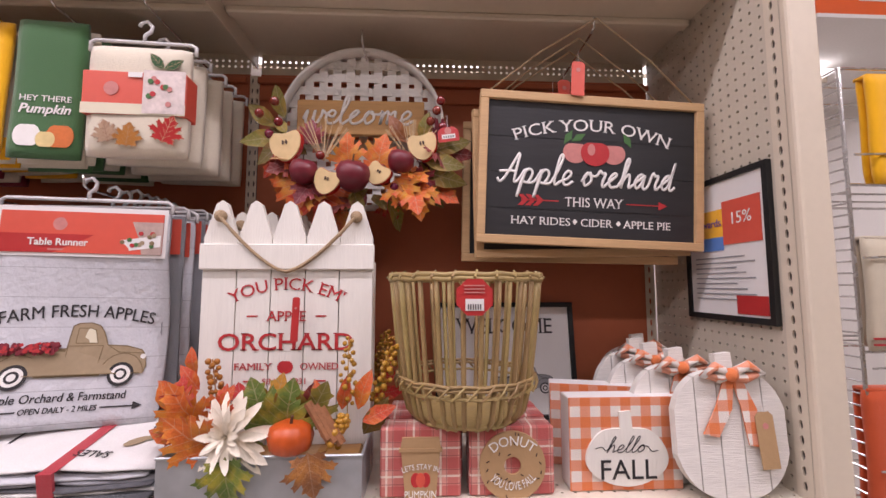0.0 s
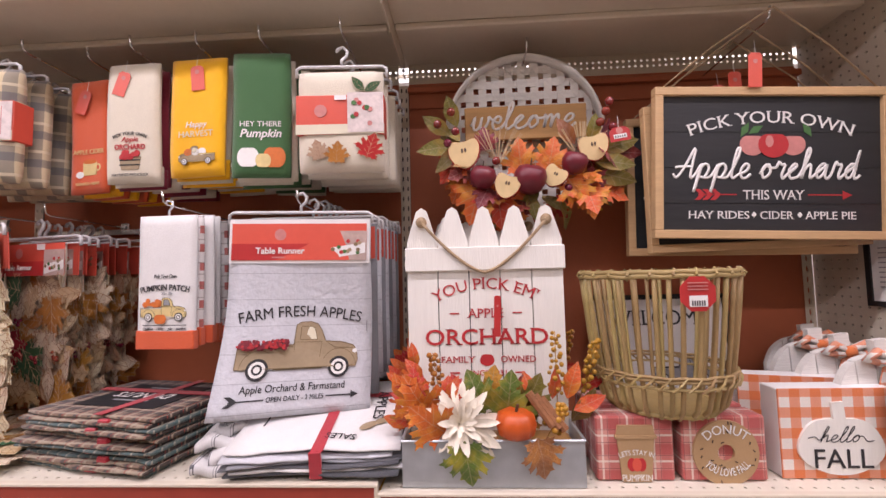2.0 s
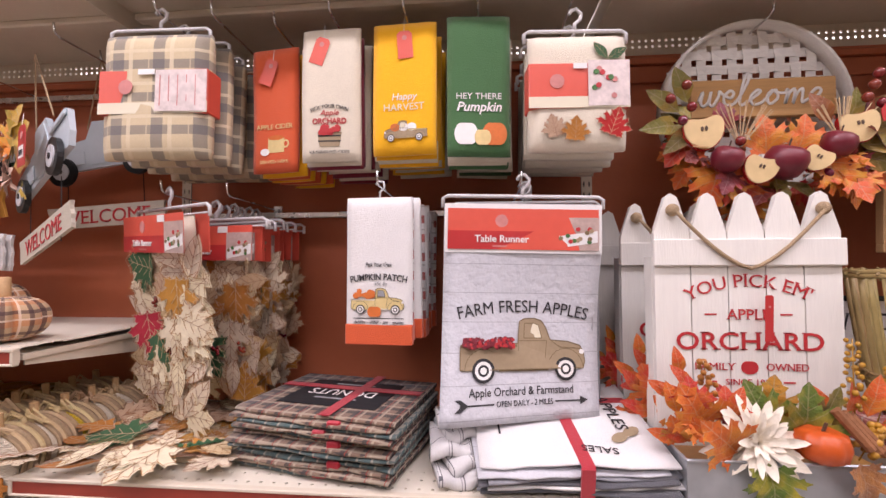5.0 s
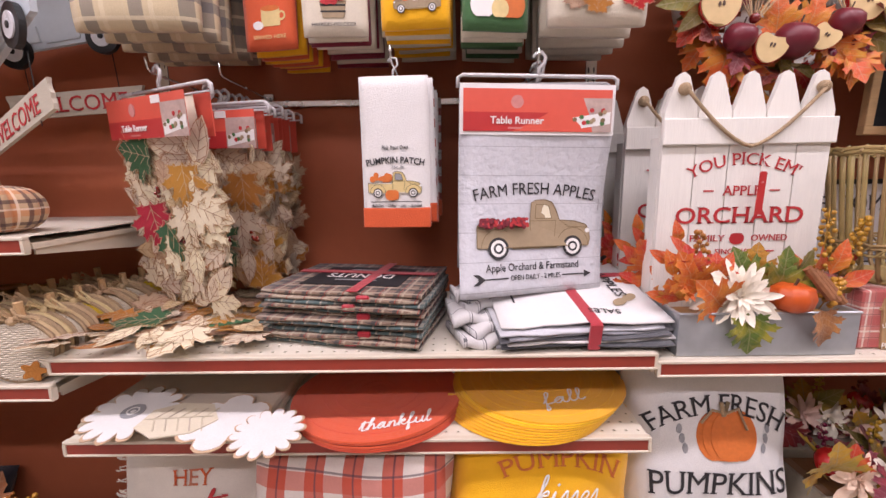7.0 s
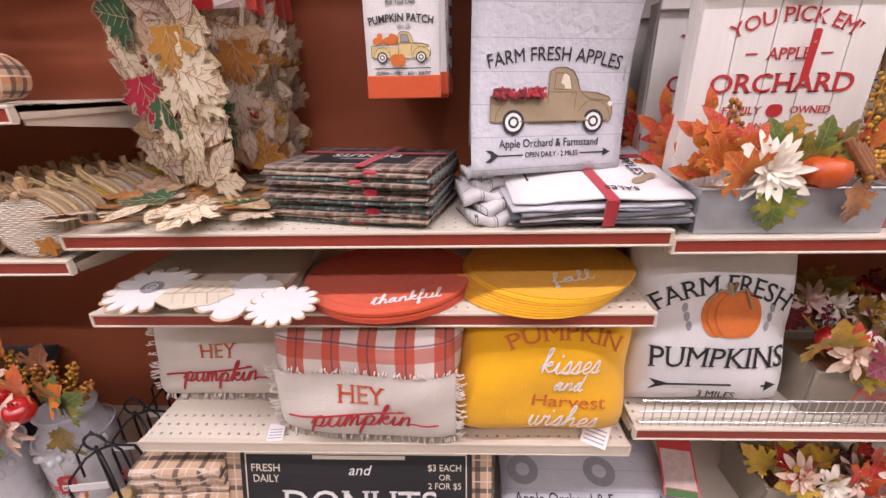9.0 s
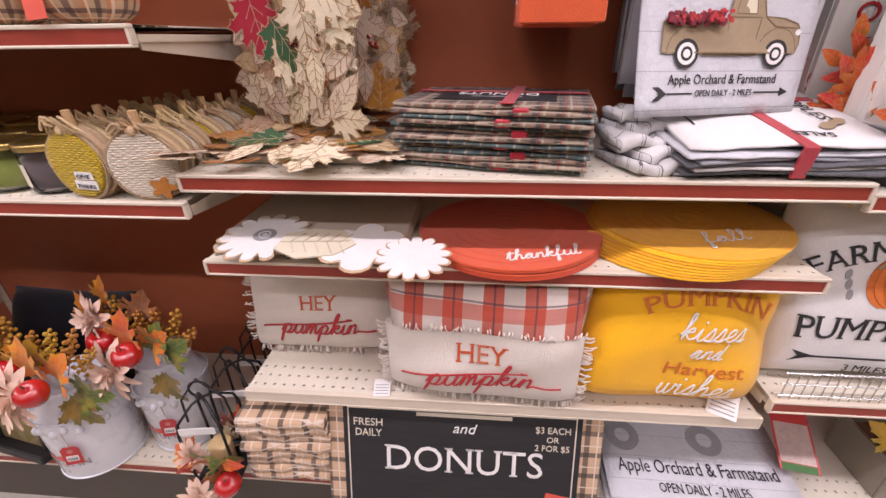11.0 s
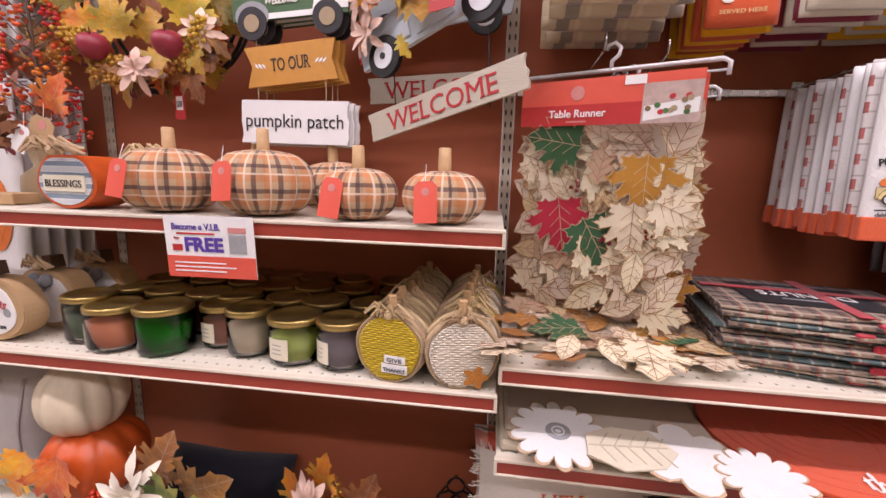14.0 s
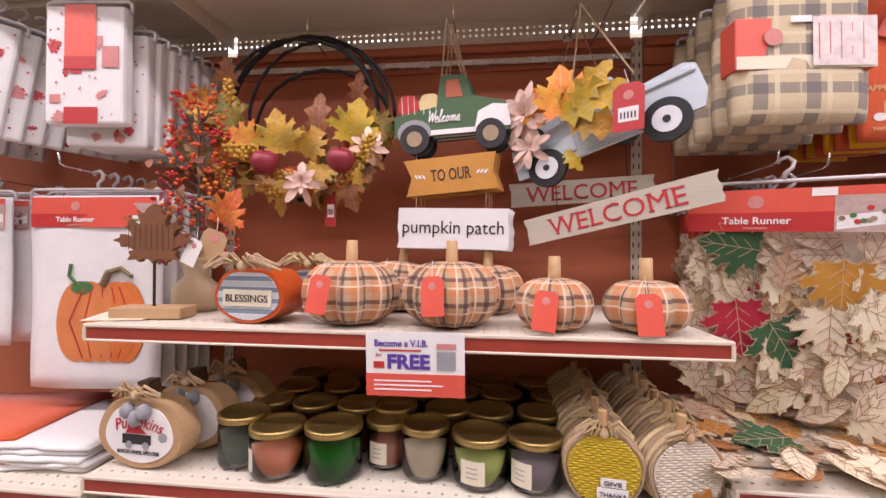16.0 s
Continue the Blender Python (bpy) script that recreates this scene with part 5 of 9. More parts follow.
plaid_box(1.726, -0.425, 0.150, 0.055, 0.124, "red plaid block sign with a kraft coffee cup", "cup")
plaid_box(1.897, -0.425, 0.160, 0.055, 0.124, "red plaid block sign with a kraft donut", "donut")
for bx in (1.735, 1.905):
    plaid_box(bx, -0.355, 0.150, 0.055, 0.124, "red plaid block sign behind another block", "")
    plaid_box(bx, -0.29, 0.150, 0.055, 0.124, "red plaid block sign behind another block", "")


def b_pumpkin_outline(w, h, n=40):
    return [(w / 2 * math.sin(a) * (1 + 0.05 * math.cos(3 * a)), h / 2 * (math.cos(a) * (1 - 0.16 * max(0, math.cos(a)) ** 6) + 1)) for a in [2 * math.pi * k / n for k in range(n)]]


def hello_box(m, label, lettered):
    b = thing("block_sign", m, label, "block sign", "gingham block signs")
    part("block", b_box(-0.110, 0.110, 0.003, 0.05, 0, 0.172, 0.002), PAPER, b)
    part("gingham_front", b_box(-0.110, 0.110, 0, 0.0028, 0, 0.172), GINGHAM, b)
    if lettered:
        pk = part("pumpkin_cutout", b_poly([(x, z + 0.008) for x, z in b_pumpkin_outline(0.160, 0.116)], 0.005, -0.005), WHITEWOOD, b, "white pumpkin cut-out")
        part("stem", b_poly([(-0.012, 0.112), (0.012, 0.112), (0.009, 0.148), (-0.013, 0.146)], 0.005, -0.0052), WHITEWOOD, pk)
        script(pk, "hello", -0.004, 0.071, -0.0055, BLACKINK, width=0.078, tall=0.014, pen=0.0019, slant=0.5, tails=1.0)
        words(pk, "FALL", 0.052, 0, 0.022, -0.0055, BLACKINK, width=0.108)
    return b


hello_box(pose(2.121, -0.415, Z_R1 + 0.002), "orange gingham block sign with a white pumpkin", True)
for k, dy in enumerate((-0.35,)):
    hello_box(pose(2.118, dy + 0.03, Z_R1 + 0.002, 0, 0, -14), "orange gingham block sign behind another block", False)


def slat_pumpkin(m, label, first):
    p = thing("slat_pumpkin", m, label, "decorative pumpkin", "white slat pumpkins")
    out = b_pumpkin_outline(0.215, 0.235)
    cuts = [-0.108, -0.065, -0.022, 0.022, 0.065, 0.108]
    for a, b in zip(cuts, cuts[1:]):
        lo, hi = [], []
        for k in range(7):
            x = a + 0.0012 + (b - a - 0.0024) * k / 6
            u = min(1, abs(x) / 0.112)
            hz = 0.1175 * (1 - u ** 2.6) ** 0.5
            hi.append((x, 0.1175 + hz * (1 - 0.06 * (1 - u))))
            lo.append((x, 0.1175 - hz))
        part("slat", b_poly(lo + hi[::-1], 0.018), WHITEWASH, p)
    part("backing", b_poly([(0.95 * x, 0.012 + 0.93 * z) for x, z in out], 0.006, 0.019), BLACKINK, p)
    part("stem", b_poly([(-0.016, 0.215), (0.016, 0.215), (0.014, 0.262), (-0.018, 0.258)], 0.016, 0.001), WHITEWASH, p)
    bow = part("gingham_bow", join(b_tube([(0, -0.008, 0.222), (-0.03, -0.014, 0.238), (-0.05, -0.01, 0.222), (-0.02, -0.008, 0.215), (0, -0.008, 0.222)], 0.009, 6), b_tube([(0, -0.008, 0.222), (0.035, -0.014, 0.24), (0.062, -0.01, 0.226), (0.03, -0.008, 0.214), (0, -0.008, 0.222)], 0.009, 6), b_ball(0, -0.014, 0.222, 0.013)), GINGHAM, p, "orange gingham ribbon bow", True)
    for x1, x2, z2 in ((0.0, -0.045, 0.11), (0.01, 0.04, 0.09)):
        part("ribbon_tail", b_poly([(x1 - 0.008, 0.222), (x1 + 0.010, 0.222), ((x1 + x2) / 2 + 0.022, 0.16), (x2 + 0.015, z2), (x2 - 0.014, z2 + 0.006), ((x1 + x2) / 2 - 0.008, 0.165)], 0.003, -0.008), GINGHAM, bow)
    if first:
        hang_tag(p, (0.055, -0.012, 0.155), 0.034, 0.100, KRAFT, -3, False)
    return p


slat_pumpkin(pose(2.305, -0.462, Z_R1 + 0.002, -4), "white slatted wooden pumpkin with a gingham bow", True)
for k, (px, py) in enumerate(((2.255, -0.395), (2.245, -0.315), (2.255, -0.23), (2.30, -0.15))):
    slat_pumpkin(pose(px, py, Z_R1 + 0.002, -4, 0, 5 - 4 * k), "white slatted wooden pumpkin behind another pumpkin", False)

board = thing("framed_sign", pose(1.965, -0.06, Z_R1 + 0.03, -7), "black framed white welcome sign leaning on the panel", "sign")
part("face", b_box(-0.19, 0.19, 0.004, 0.010, 0.0, 0.31), PAPER, board)
for q in ((-0.2, 0.2, -0.01, 0.004), (-0.2, 0.2, 0.30, 0.314)):
    part("frame_rail", b_box(q[0], q[1], -0.004, 0.016, q[2], q[3], 0.002), BLACKM, board)
for q in ((-0.2, -0.186), (0.186, 0.2)):
    part("frame_stile", b_box(q[0], q[1], -0.0038, 0.0158, 0.004, 0.30, 0.002), BLACKM, board)
words(board, "WELCOME", 0.062, 0, 0.225, 0.0035, BLACKINK, width=0.28, serif=True)
tr = new("truck_holder")
tr.parent = board
tr.matrix_basis = pose(0.05, 0.002, 0.06)
truck(tr, 0.17, GREYINK, BLACKINK, BLACKINK, PAPER)
tr.name = "truck_print"

post = thing("notice_frame", pose(2.424, -0.305, 1.592, 0, 0, -90), "black framed store notice on the pegboard", "notice")
part("sheet", b_box(-0.125, 0.125, 0.001, 0.004, -0.165, 0.155), PAPER, post)
for q in ((-0.133, 0.133, -0.173, -0.160), (-0.133, 0.133, 0.150, 0.163)):
    part("frame_rail", b_box(q[0], q[1], -0.004, 0.008, q[2], q[3]), BLACKM, post)
for q in ((-0.133, -0.120), (0.120, 0.133)):
    part("frame_stile", b_box(q[0], q[1], -0.0038, 0.0078, -0.160, 0.150), BLACKM, post)
flat(post, "yellow_panel", rect_pts(-0.07, 0.0, 0.02, 0.085), C_YELLOW, -0.0006)
flat(post, "orange_panel", rect_pts(0.0, 0.11, 0.0, 0.10), CORALTAG, -0.0008)
flat(post, "blue_panel", rect_pts(-0.07, 0.0, -0.012, 0.02), BLUEINK, -0.0006)
words(post, "15%", 0.038, 0.055, 0.045, -0.0014, WHITEINK)
words(post, "wards", 0.026, -0.035, 0.045, -0.0012, PURPLEINK)
for k in range(9):
    flat(post, "text_line", rect_pts(-0.10, 0.06 + 0.03 * math.sin(k * 2.1), -0.03 - 0.012 * k, -0.027 - 0.012 * k), GREYINK, -0.0006)
flat(post, "red_panel", rect_pts(0.03, 0.115, -0.155, -0.115), REDTAG, -0.0006)

# lower right shelf
def cushion(name, m, w, h, d, material, label, category="pillow", sag=0.0, seed=1, group="throw pillows"):
    """A stuffed square: corners pinched, faces round, a few creases."""
    t = thing(name, m, label, category, group)
    bm = bmesh.new()
    layer = bm.loops.layers.uv.verify()
    n = 16

    def puff(u, v):
        r2 = ((1 - u ** 4) * (1 - v ** 4))
        return d / 2 * max(0.0, r2) ** 0.42 * (1 + 0.08 * math.sin(4.2 * u + 2.3 * v + seed) + 0.05 * math.sin(7 * v - 3 * u + seed * 2))

    def spot(u, v):
        pin = 1 - 0.055 * (1 - abs(u)) * abs(v) ** 3 - 0.0 * u
        pinz = 1 - 0.065 * (1 - abs(v)) * abs(u) ** 3
        return u * w / 2 * pinz, (v * pin + 1) * h / 2 - sag * (1 - u * u) * max(0, v)
    grids = []
    for s in (-1, 1):
        g = []
        for j in range(n + 1):
            row = []
            for i in range(n + 1):
                u, v = 2 * i / n - 1, 2 * j / n - 1
                x, z = spot(u, v)
                row.append(bm.verts.new((x, s * (puff(u, v) + 0.0015), z)))
            g.append(row)
        grids.append(g)

    def face(vs):
        f = bm.faces.new(vs)
        for l in f.loops:
            l[layer].uv = (l.vert.co.x, l.vert.co.z)
    for j in range(n):
        for i in range(n):
            a, b = grids
            face((a[j][i], a[j][i + 1], a[j + 1][i + 1], a[j + 1][i]))
            face((b[j][i], b[j + 1][i], b[j + 1][i + 1], b[j][i + 1]))
    rim = [(0, i) for i in range(n)] + [(j, n) for j in range(n)] + [(n, n - i) for i in range(n)] + [(n - j, 0) for j in range(n)]
    for (j, i), (q, p) in zip(rim, rim[1:] + rim[:1]):
        face((grids[0][j][i], grids[1][j][i], grids[1][q][p], grids[0][q][p]))
    part("cover", bm, material, t, smooth=True)

    def bend(x, z):
        return -(puff(max(-0.97, min(0.97, 2 * x / w)), max(-0.97, min(0.97, 2 * z / h - 1))) + 0.002)
    return t, bend


farm, fb = cushion("throw_pillow", pose(1.410, -0.372, Z_R2 + 0.004, -10), 0.385, 0.43, 0.14, C_WHITE, "ivory canvas pillow with pumpkin lettering behind a wire fence")
words(farm, "FARM FRESH", 0.062, -0.005, 0.305, -0.001, BLACKINK, fb, arc=0.055, width=0.300, serif=True)
words(farm, "PUMPKINS", 0.075, 0, 0.122, -0.001, BLACKINK, fb, width=0.312, serif=True)
for k, (x, r) in enumerate(((-0.028, 0.034), (0.035, 0.034), (-0.010, 0.04), (0.016, 0.04), (0.003, 0.036))):
    flat(farm, "pumpkin_print", disc_pts(x + 0.01, 0.255, r, 22, 0.054), ORANGEINK, -0.0012 - 0.0005 * k, fb)
flat(farm, "stem_print", line_pts(0.01, 0.305, 0.02, 0.33, 0.01), DTANINK, -0.003, fb)
for s in (-1, 1):
    for k in range(3):
        flat(farm, "sprig_print", disc_pts(0.01 + s * (0.085 + 0.006 * k), 0.225 + 0.022 * k, 0.006, 8, 0.012), GREYINK, -0.001, fb)
flat(farm, "arrow_print", rect_pts(-0.13, 0.12, 0.072, 0.077), BLACKINK, -0.001, fb)
flat(farm, "arrow_head", [(0.145, 0.0745), (0.115, 0.088), (0.115, 0.061)], BLACKINK, -0.001, fb)
flat(farm, "arrow_tail", [(-0.15, 0.09), (-0.10, 0.0745), (-0.15, 0.059), (-0.135, 0.0745)], BLACKINK, -0.0014, fb)
words(farm, "3 MILES", 0.026, 0.01, 0.038, -0.001, BLACKINK, fb)
part("twine_bow", draped(join(b_tube([(0.01, -0.006, 0.305), (-0.02, -0.006, 0.315), (-0.045, -0.006, 0.285)], 0.003, 5), b_tube([(0.01, -0.006, 0.305), (0.04, -0.006, 0.315), (0.055, -0.006, 0.27)], 0.003, 5), b_tube([(0.005, -0.006, 0.30), (0.0, -0.006, 0.33)], 0.005, 5)), fb), JUTE, farm)
cushion("throw_pillow", pose(1.50, -0.13, Z_R2 + 0.004, -8), 0.42, 0.40, 0.13, C_IVORY, "ivory canvas pillow standing behind another pillow", seed=3)
fence = thing("shelf_fence", pose(1.22, -0.462, Z_R2), "chrome wire fence along the shelf front", "wire fence")
part("top_wire", b_tube([(0.01, 0, 0.075), (1.2, 0, 0.075)], 0.0025, 6), CHROME, fence)
part("bottom_wire", b_tube([(0.01, 0, 0.012), (1.2, 0, 0.012)], 0.0025, 6), CHROME, fence)
part("middle_wire", b_tube([(0.01, 0, 0.044), (1.2, 0, 0.044)], 0.0018, 6), CHROME, fence)
wire = mesh_of("fence_wire", b_tube([(0, 0, 0.0), (0, 0, 0.075)], 0.0016, 5), CHROME)
for k in range(58):
    piece("fence_wire", wire, fence, pose(0.02 + 0.0205 * k, 0, 0))


GREIGE = surface("greige_painted_box", (0.30, 0.26, 0.20), 0.6, 0, (60, 0.08), (9, 0.10), (80, 0.15))


def flower_crate(m, label, seed, lettered=True):
    c = thing("flower_crate", m, label, "flower box", "flower boxes")
    part("front_board", b_box(-0.16, 0.16, -0.09, -0.080, 0, 0.125, 0.002), GREIGE, c)
    part("rear_board", b_box(-0.16, 0.16, 0.080, 0.09, 0, 0.125, 0.002), GREIGE, c)
    for x in (-0.16, 0.15):
        part("end_board", b_box(x, x + 0.01, -0.0798, 0.0798, 0, 0.125), GREIGE, c)
    part("moss_fill", b_box(-0.149, 0.149, -0.079, 0.079, 0.003, 0.10), LEAVES["brown"], c)
    if lettered:
        words(c, "Hello", 0.062, 0.0, 0.042, -0.0905, CORALTAG, shear=0.3, width=0.13)
    r = random.Random(seed)
    for k in range(4):
        bloom(c, (-0.10 + 0.075 * k, -0.08 - 0.02 * r.random(), 0.15 + 0.045 * r.random()), 0.062, PETALW if k % 2 else PETALP, tip=-15)
    apple(c, (-0.12, -0.05, 0.185), 0.033, REDAPPLE)
    apple(c, (0.10, -0.04, 0.20), 0.030, REDAPPLE)
    spray(c, r, 26, lambda q: (q.uniform(-0.17, 0.17), -0.03, q.uniform(0.10, 0.2), q.uniform(-80, 80)), [("maple", "rust"), ("oval", "olive"), ("maple", "maroon"), ("maple", "yellow")], 0.09, depth=0.08)
    for k in range(3):
        berries(c, (-0.08 + 0.08 * k, -0.02, 0.13), -20 + 20 * k, 0.14, GOLDBERRY if k % 2 else BERRY, 22, 0.005, seed * 7 + k)
    return c


flower_crate(pose(1.80, -0.335, Z_R2 + 0.002), "greige wooden box of ivory flowers with coral lettering", 3)
flower_crate(pose(2.18, -0.335, Z_R2 + 0.002), "greige wooden box of ivory flowers with coral lettering", 5)
flower_crate(pose(1.86, -0.12, Z_R2 + 0.002), "greige wooden flower box at the shelf back", 8, False)
flower_crate(pose(1.78, -0.345, BASE_Z + 0.002), "greige wooden flower box on the base shelf", 12, False)

# next aisle beyond the end panel
rack = thing("wire_rack", pose(3.184, 0.1, 0), "white wire display rack in the next aisle", "wire rack")
part("rack_post", b_tube([(0, 0, 0), (0, 0, 2.26)], 0.007), CHROME, rack)
part("rack_post", b_tube([(0.0, 0.42, 0), (0.0, 0.42, 2.26)], 0.007), CHROME, rack)
rung = mesh_of("side_rung", b_tube([(0, 0, 0), (0, 0.42, 0)], 0.0035, 6), CHROME)
for k in range(56):
    piece("side_rung", rung, rack, pose(0, 0, 0.06 + 0.04 * k))
for z in (0.35, 0.755, 1.278, 1.843, 2.26):
    part("shelf_wire", join(b_tube([(0.0, 0.0, z), (0.9, 0.0, z)], 0.005), b_tube([(0.0, 0.14, z), (0.9, 0.14, z)], 0.0035), b_tube([(0.0, 0.28, z), (0.9, 0.28, z)], 0.0035), b_tube([(0.0, 0.42, z), (0.9, 0.42, z)], 0.005)), CHROME, rack)
for z in (0.92, 1.24, 1.60, 1.95):
    part("front_rail", b_tube([(0.0, -0.03, z - 0.01), (0.9, -0.03, z + 0.02)], 0.004), CHROME, rack)
for k, (z, x, mt, h, lab) in enumerate(((2.235, 3.345, C_YELLOW, 0.39, "yellow towel folded over the wire rack"), (1.66, 3.285, C_LINENLIGHT, 0.38, "beige towel with red stripes on the wire rack"), (1.157, 3.245, C_ORANGE, 0.40, "rust red towel folded on the wire rack"))):
    for j in range(3):
        tw = thing("hand_towel", pose(x + 0.155 * j, 0.079, z), lab, "towel", "towels on the wire rack")
        part("cloth", b_sheet(0.145, h, 0.035, wavy(k + 3 * j, 0.007), 8, 10), mt, tw, smooth=True)
        part("inner_fold", moved(b_sheet(0.135, h * 0.96, 0.025, wavy(k + 5 * j, 0.006), 8, 10), pose(0.006, 0.042, -0.004)), mt, tw, smooth=True)
        part("top_fold", b_box(-0.066, 0.066, 0.012, 0.062, -0.006, 0.006, 0.003), mt, tw, smooth=True)
        if k == 1:
            for zz in (0.02, 0.04):
                part("red_stripe", draped(b_box(-0.073, 0.073, -0.001, 0.004, -h + zz, -h + zz + 0.006), wavy(k + 3 * j, 0.007)), REDINK, tw)
banner = thing("aisle_banner", pose(3.655, 0.6, 2.81), "orange store banner with white lettering", "banner")
part("panel", b_box(0, 1.1, 0, 0.01, 0.02, 0.5), surface("bright_orange_banner", (0.80, 0.13, 0.025), 0.4, 0, (60, 0.03), (5, 0.04), (100, 0.02)), banner)
part("lower_edge", b_box(0, 1.1, -0.001, 0.009, 0.0, 0.02), PAPER, banner)
part("hanging_wire", join(b_tube([(0.1, 0.005, 0.49), (0.1, 0.005, 0.94)], 0.002, 5), b_tube([(1.0, 0.005, 0.49), (1.0, 0.005, 0.94)], 0.002, 5)), CHROME, banner)
flat(banner, "lettering_bar", rect_pts(0.22, 0.8, 0.09, 0.17), PAPER, -0.002)
flat(banner, "lettering_bar", rect_pts(0.45, 0.8, 0.045, 0.065), PAPER, -0.002)

# ---- middle bay: hanging cloths ----
solid("lower_hook_rail", b_box(0.02, 1.2, -0.022, -0.012, 1.676, 1.694, 0.002), CHROME, "chrome hook rail across the middle panel", "rail", "structure")
rng = random.Random(21)
TOP = 2.108
for hx, reach in ((0.185, 0.36), (0.30, 0.33), (0.425, 0.28), (0.575, 0.32), (0.745, 0.32), (0.912, 0.33), (1.118, 0.345)):
    peg_hook(hx, TOP, reach)
for hx, reach in ((0.17, 0.31), (0.30, 0.26), (0.698, 0.36), (1.003, 0.32)):
    peg_hook(hx, 1.700, reach)


def towel_tag(t, x, z, bend, ang=20, material=CORALTAG):
    hang_tag(t, (x, bend(x, z) - 0.004, z), 0.034, 0.062, material, ang, False)


def towel_hook(t, thick):
    part("plastic_hook", b_tube([(0, thick / 2, -0.006), (0, thick / 2, 0.012), (0.010, thick / 2, 0.022), (0.008, thick / 2, 0.034), (-0.004, thick / 2, 0.036), (-0.009, thick / 2, 0.028)], 0.0026, 6), PLASTIC, t, "clear plastic hook", True)


def fold_edges(t, w, h, thick, materials, seed):
    """The stepped lower folds of a towel under its front."""
    r = random.Random(seed)
    for k, mt in enumerate(materials):
        part("folded_edge", moved(b_sheet(w * 0.97, 0.05, 0.007, wavy(seed + k, 0.002), 6, 4), pose(r.uniform(-0.003, 0.003), thick + 0.006 + 0.011 * k, -h + 0.045 - 0.006 * k)), mt, t, smooth=True)


clothp, cb = hanging("plaid_tablecloth", 0.185, -0.362, 2.060, 0.248, 0.285, TANPLAID, "tan and slate plaid tablecloth folded on a hanger", "tablecloth", "plaid tablecloths", 5, 0.064, 0.045, 3, 0.003, 2, hanger=0.235)
part("paper_band", draped(join(b_box(-0.127, 0.127, -0.002, 0.049, -0.185, -0.085, 0.002)), cb), CORALTAG, clothp, "red and cream paper band")
flat(clothp, "band_strip", rect_pts(-0.126, 0.127, -0.185, -0.160), CREAMCARD, -0.0036, cb)
flat(clothp, "band_photo", rect_pts(0.01, 0.126, -0.182, -0.088), PALEPHOTO, -0.0044, cb)
for k in range(5):
    flat(clothp, "photo_line", rect_pts(0.02 + 0.02 * k, 0.022 + 0.02 * k, -0.17 + 0.01 * (k % 2), -0.10), PINKINK, -0.0052, cb)
flat(clothp, "emblem", disc_pts(-0.06, -0.125, 0.017, 12), PINKINK, -0.004, cb)
flat(clothp, "price_label", rect_pts(-0.03, 0.008, -0.098, -0.086), PAPER, -0.005, cb)

ot, ob_ = hanging("hand_towel", 0.422, -0.272, 2.058, 0.122, 0.30, C_ORANGE, "burnt orange cotton towel printed with a cider mug", "towel", "orange towels", 8, 0.030, 0.020, 5, 0.0055, -6, back_mat=[C_ORANGE, C_YELLOW])
words(ot, "APPLE CIDER", 0.017, 0, -0.195, -0.001, CREAMINK, ob_, width=0.098)
words(ot, "SERVED HERE", 0.011, 0, -0.278, -0.001, CREAMINK, ob_, width=0.078)
flat(ot, "mug_print", rect_pts(-0.018, 0.026, -0.252, -0.215), CREAMINK, -0.001, ob_)
part("mug_handle", draped(b_ring(0.030, -0.232, 0.006, 0.010, -0.0014, 0.0008, 14), ob_), CREAMINK, ot)
flat(ot, "mug_rim", disc_pts(0.004, -0.216, 0.022, 14, 0.006), ORANGEINK, -0.0016, ob_)
flat(ot, "slice_print", disc_pts(-0.026, -0.250, 0.012, 12, 0.009), WHITEINK, -0.002, ob_)
towel_tag(ot, 0.0, -0.03, ob_, 22)

wt, wb = hanging("hand_towel", 0.577, -0.315, 2.075, 0.136, 0.305, C_CREAM, "cream cotton towel printed with an apple basket", "towel", "cream towels", 8, 0.033, 0.022, 7, 0.0055, -3, back_mat=[C_CREAM, C_MAROON])
fold_edges(wt, 0.136, 0.305, 0.02, [C_CREAM, C_MAROON], 3)
words(wt, "PICK YOUR OWN", 0.012, 0, -0.185, -0.001, BLACKINK, wb, arc=0.010, width=0.085)
words(wt, "Apple", 0.018, 0, -0.202, -0.001, REDINK, wb, shear=0.3)
words(wt, "ORCHARD", 0.018, 0, -0.221, -0.001, REDINK, wb, width=0.078, bold=0.0004)
flat(wt, "basket_print", [(-0.022, -0.272), (0.022, -0.272), (0.028, -0.240), (-0.028, -0.240)], TANINK, -0.001, wb)
for zz in (-0.248, -0.260):
    flat(wt, "basket_hoop", rect_pts(-0.026, 0.026, zz - 0.0015, zz + 0.0015), BLACKINK, -0.0018, wb)
heap(wt, rng, -0.020, 0.020, -0.242, -0.228, 22, 0.006, REDINK, -0.0014, wb)
words(wt, "HAYRIDES-PIES-CIDER", 0.0095, 0, -0.288, -0.001, BLACKINK, wb, width=0.092)
towel_tag(wt, -0.012, -0.025, wb, 20)

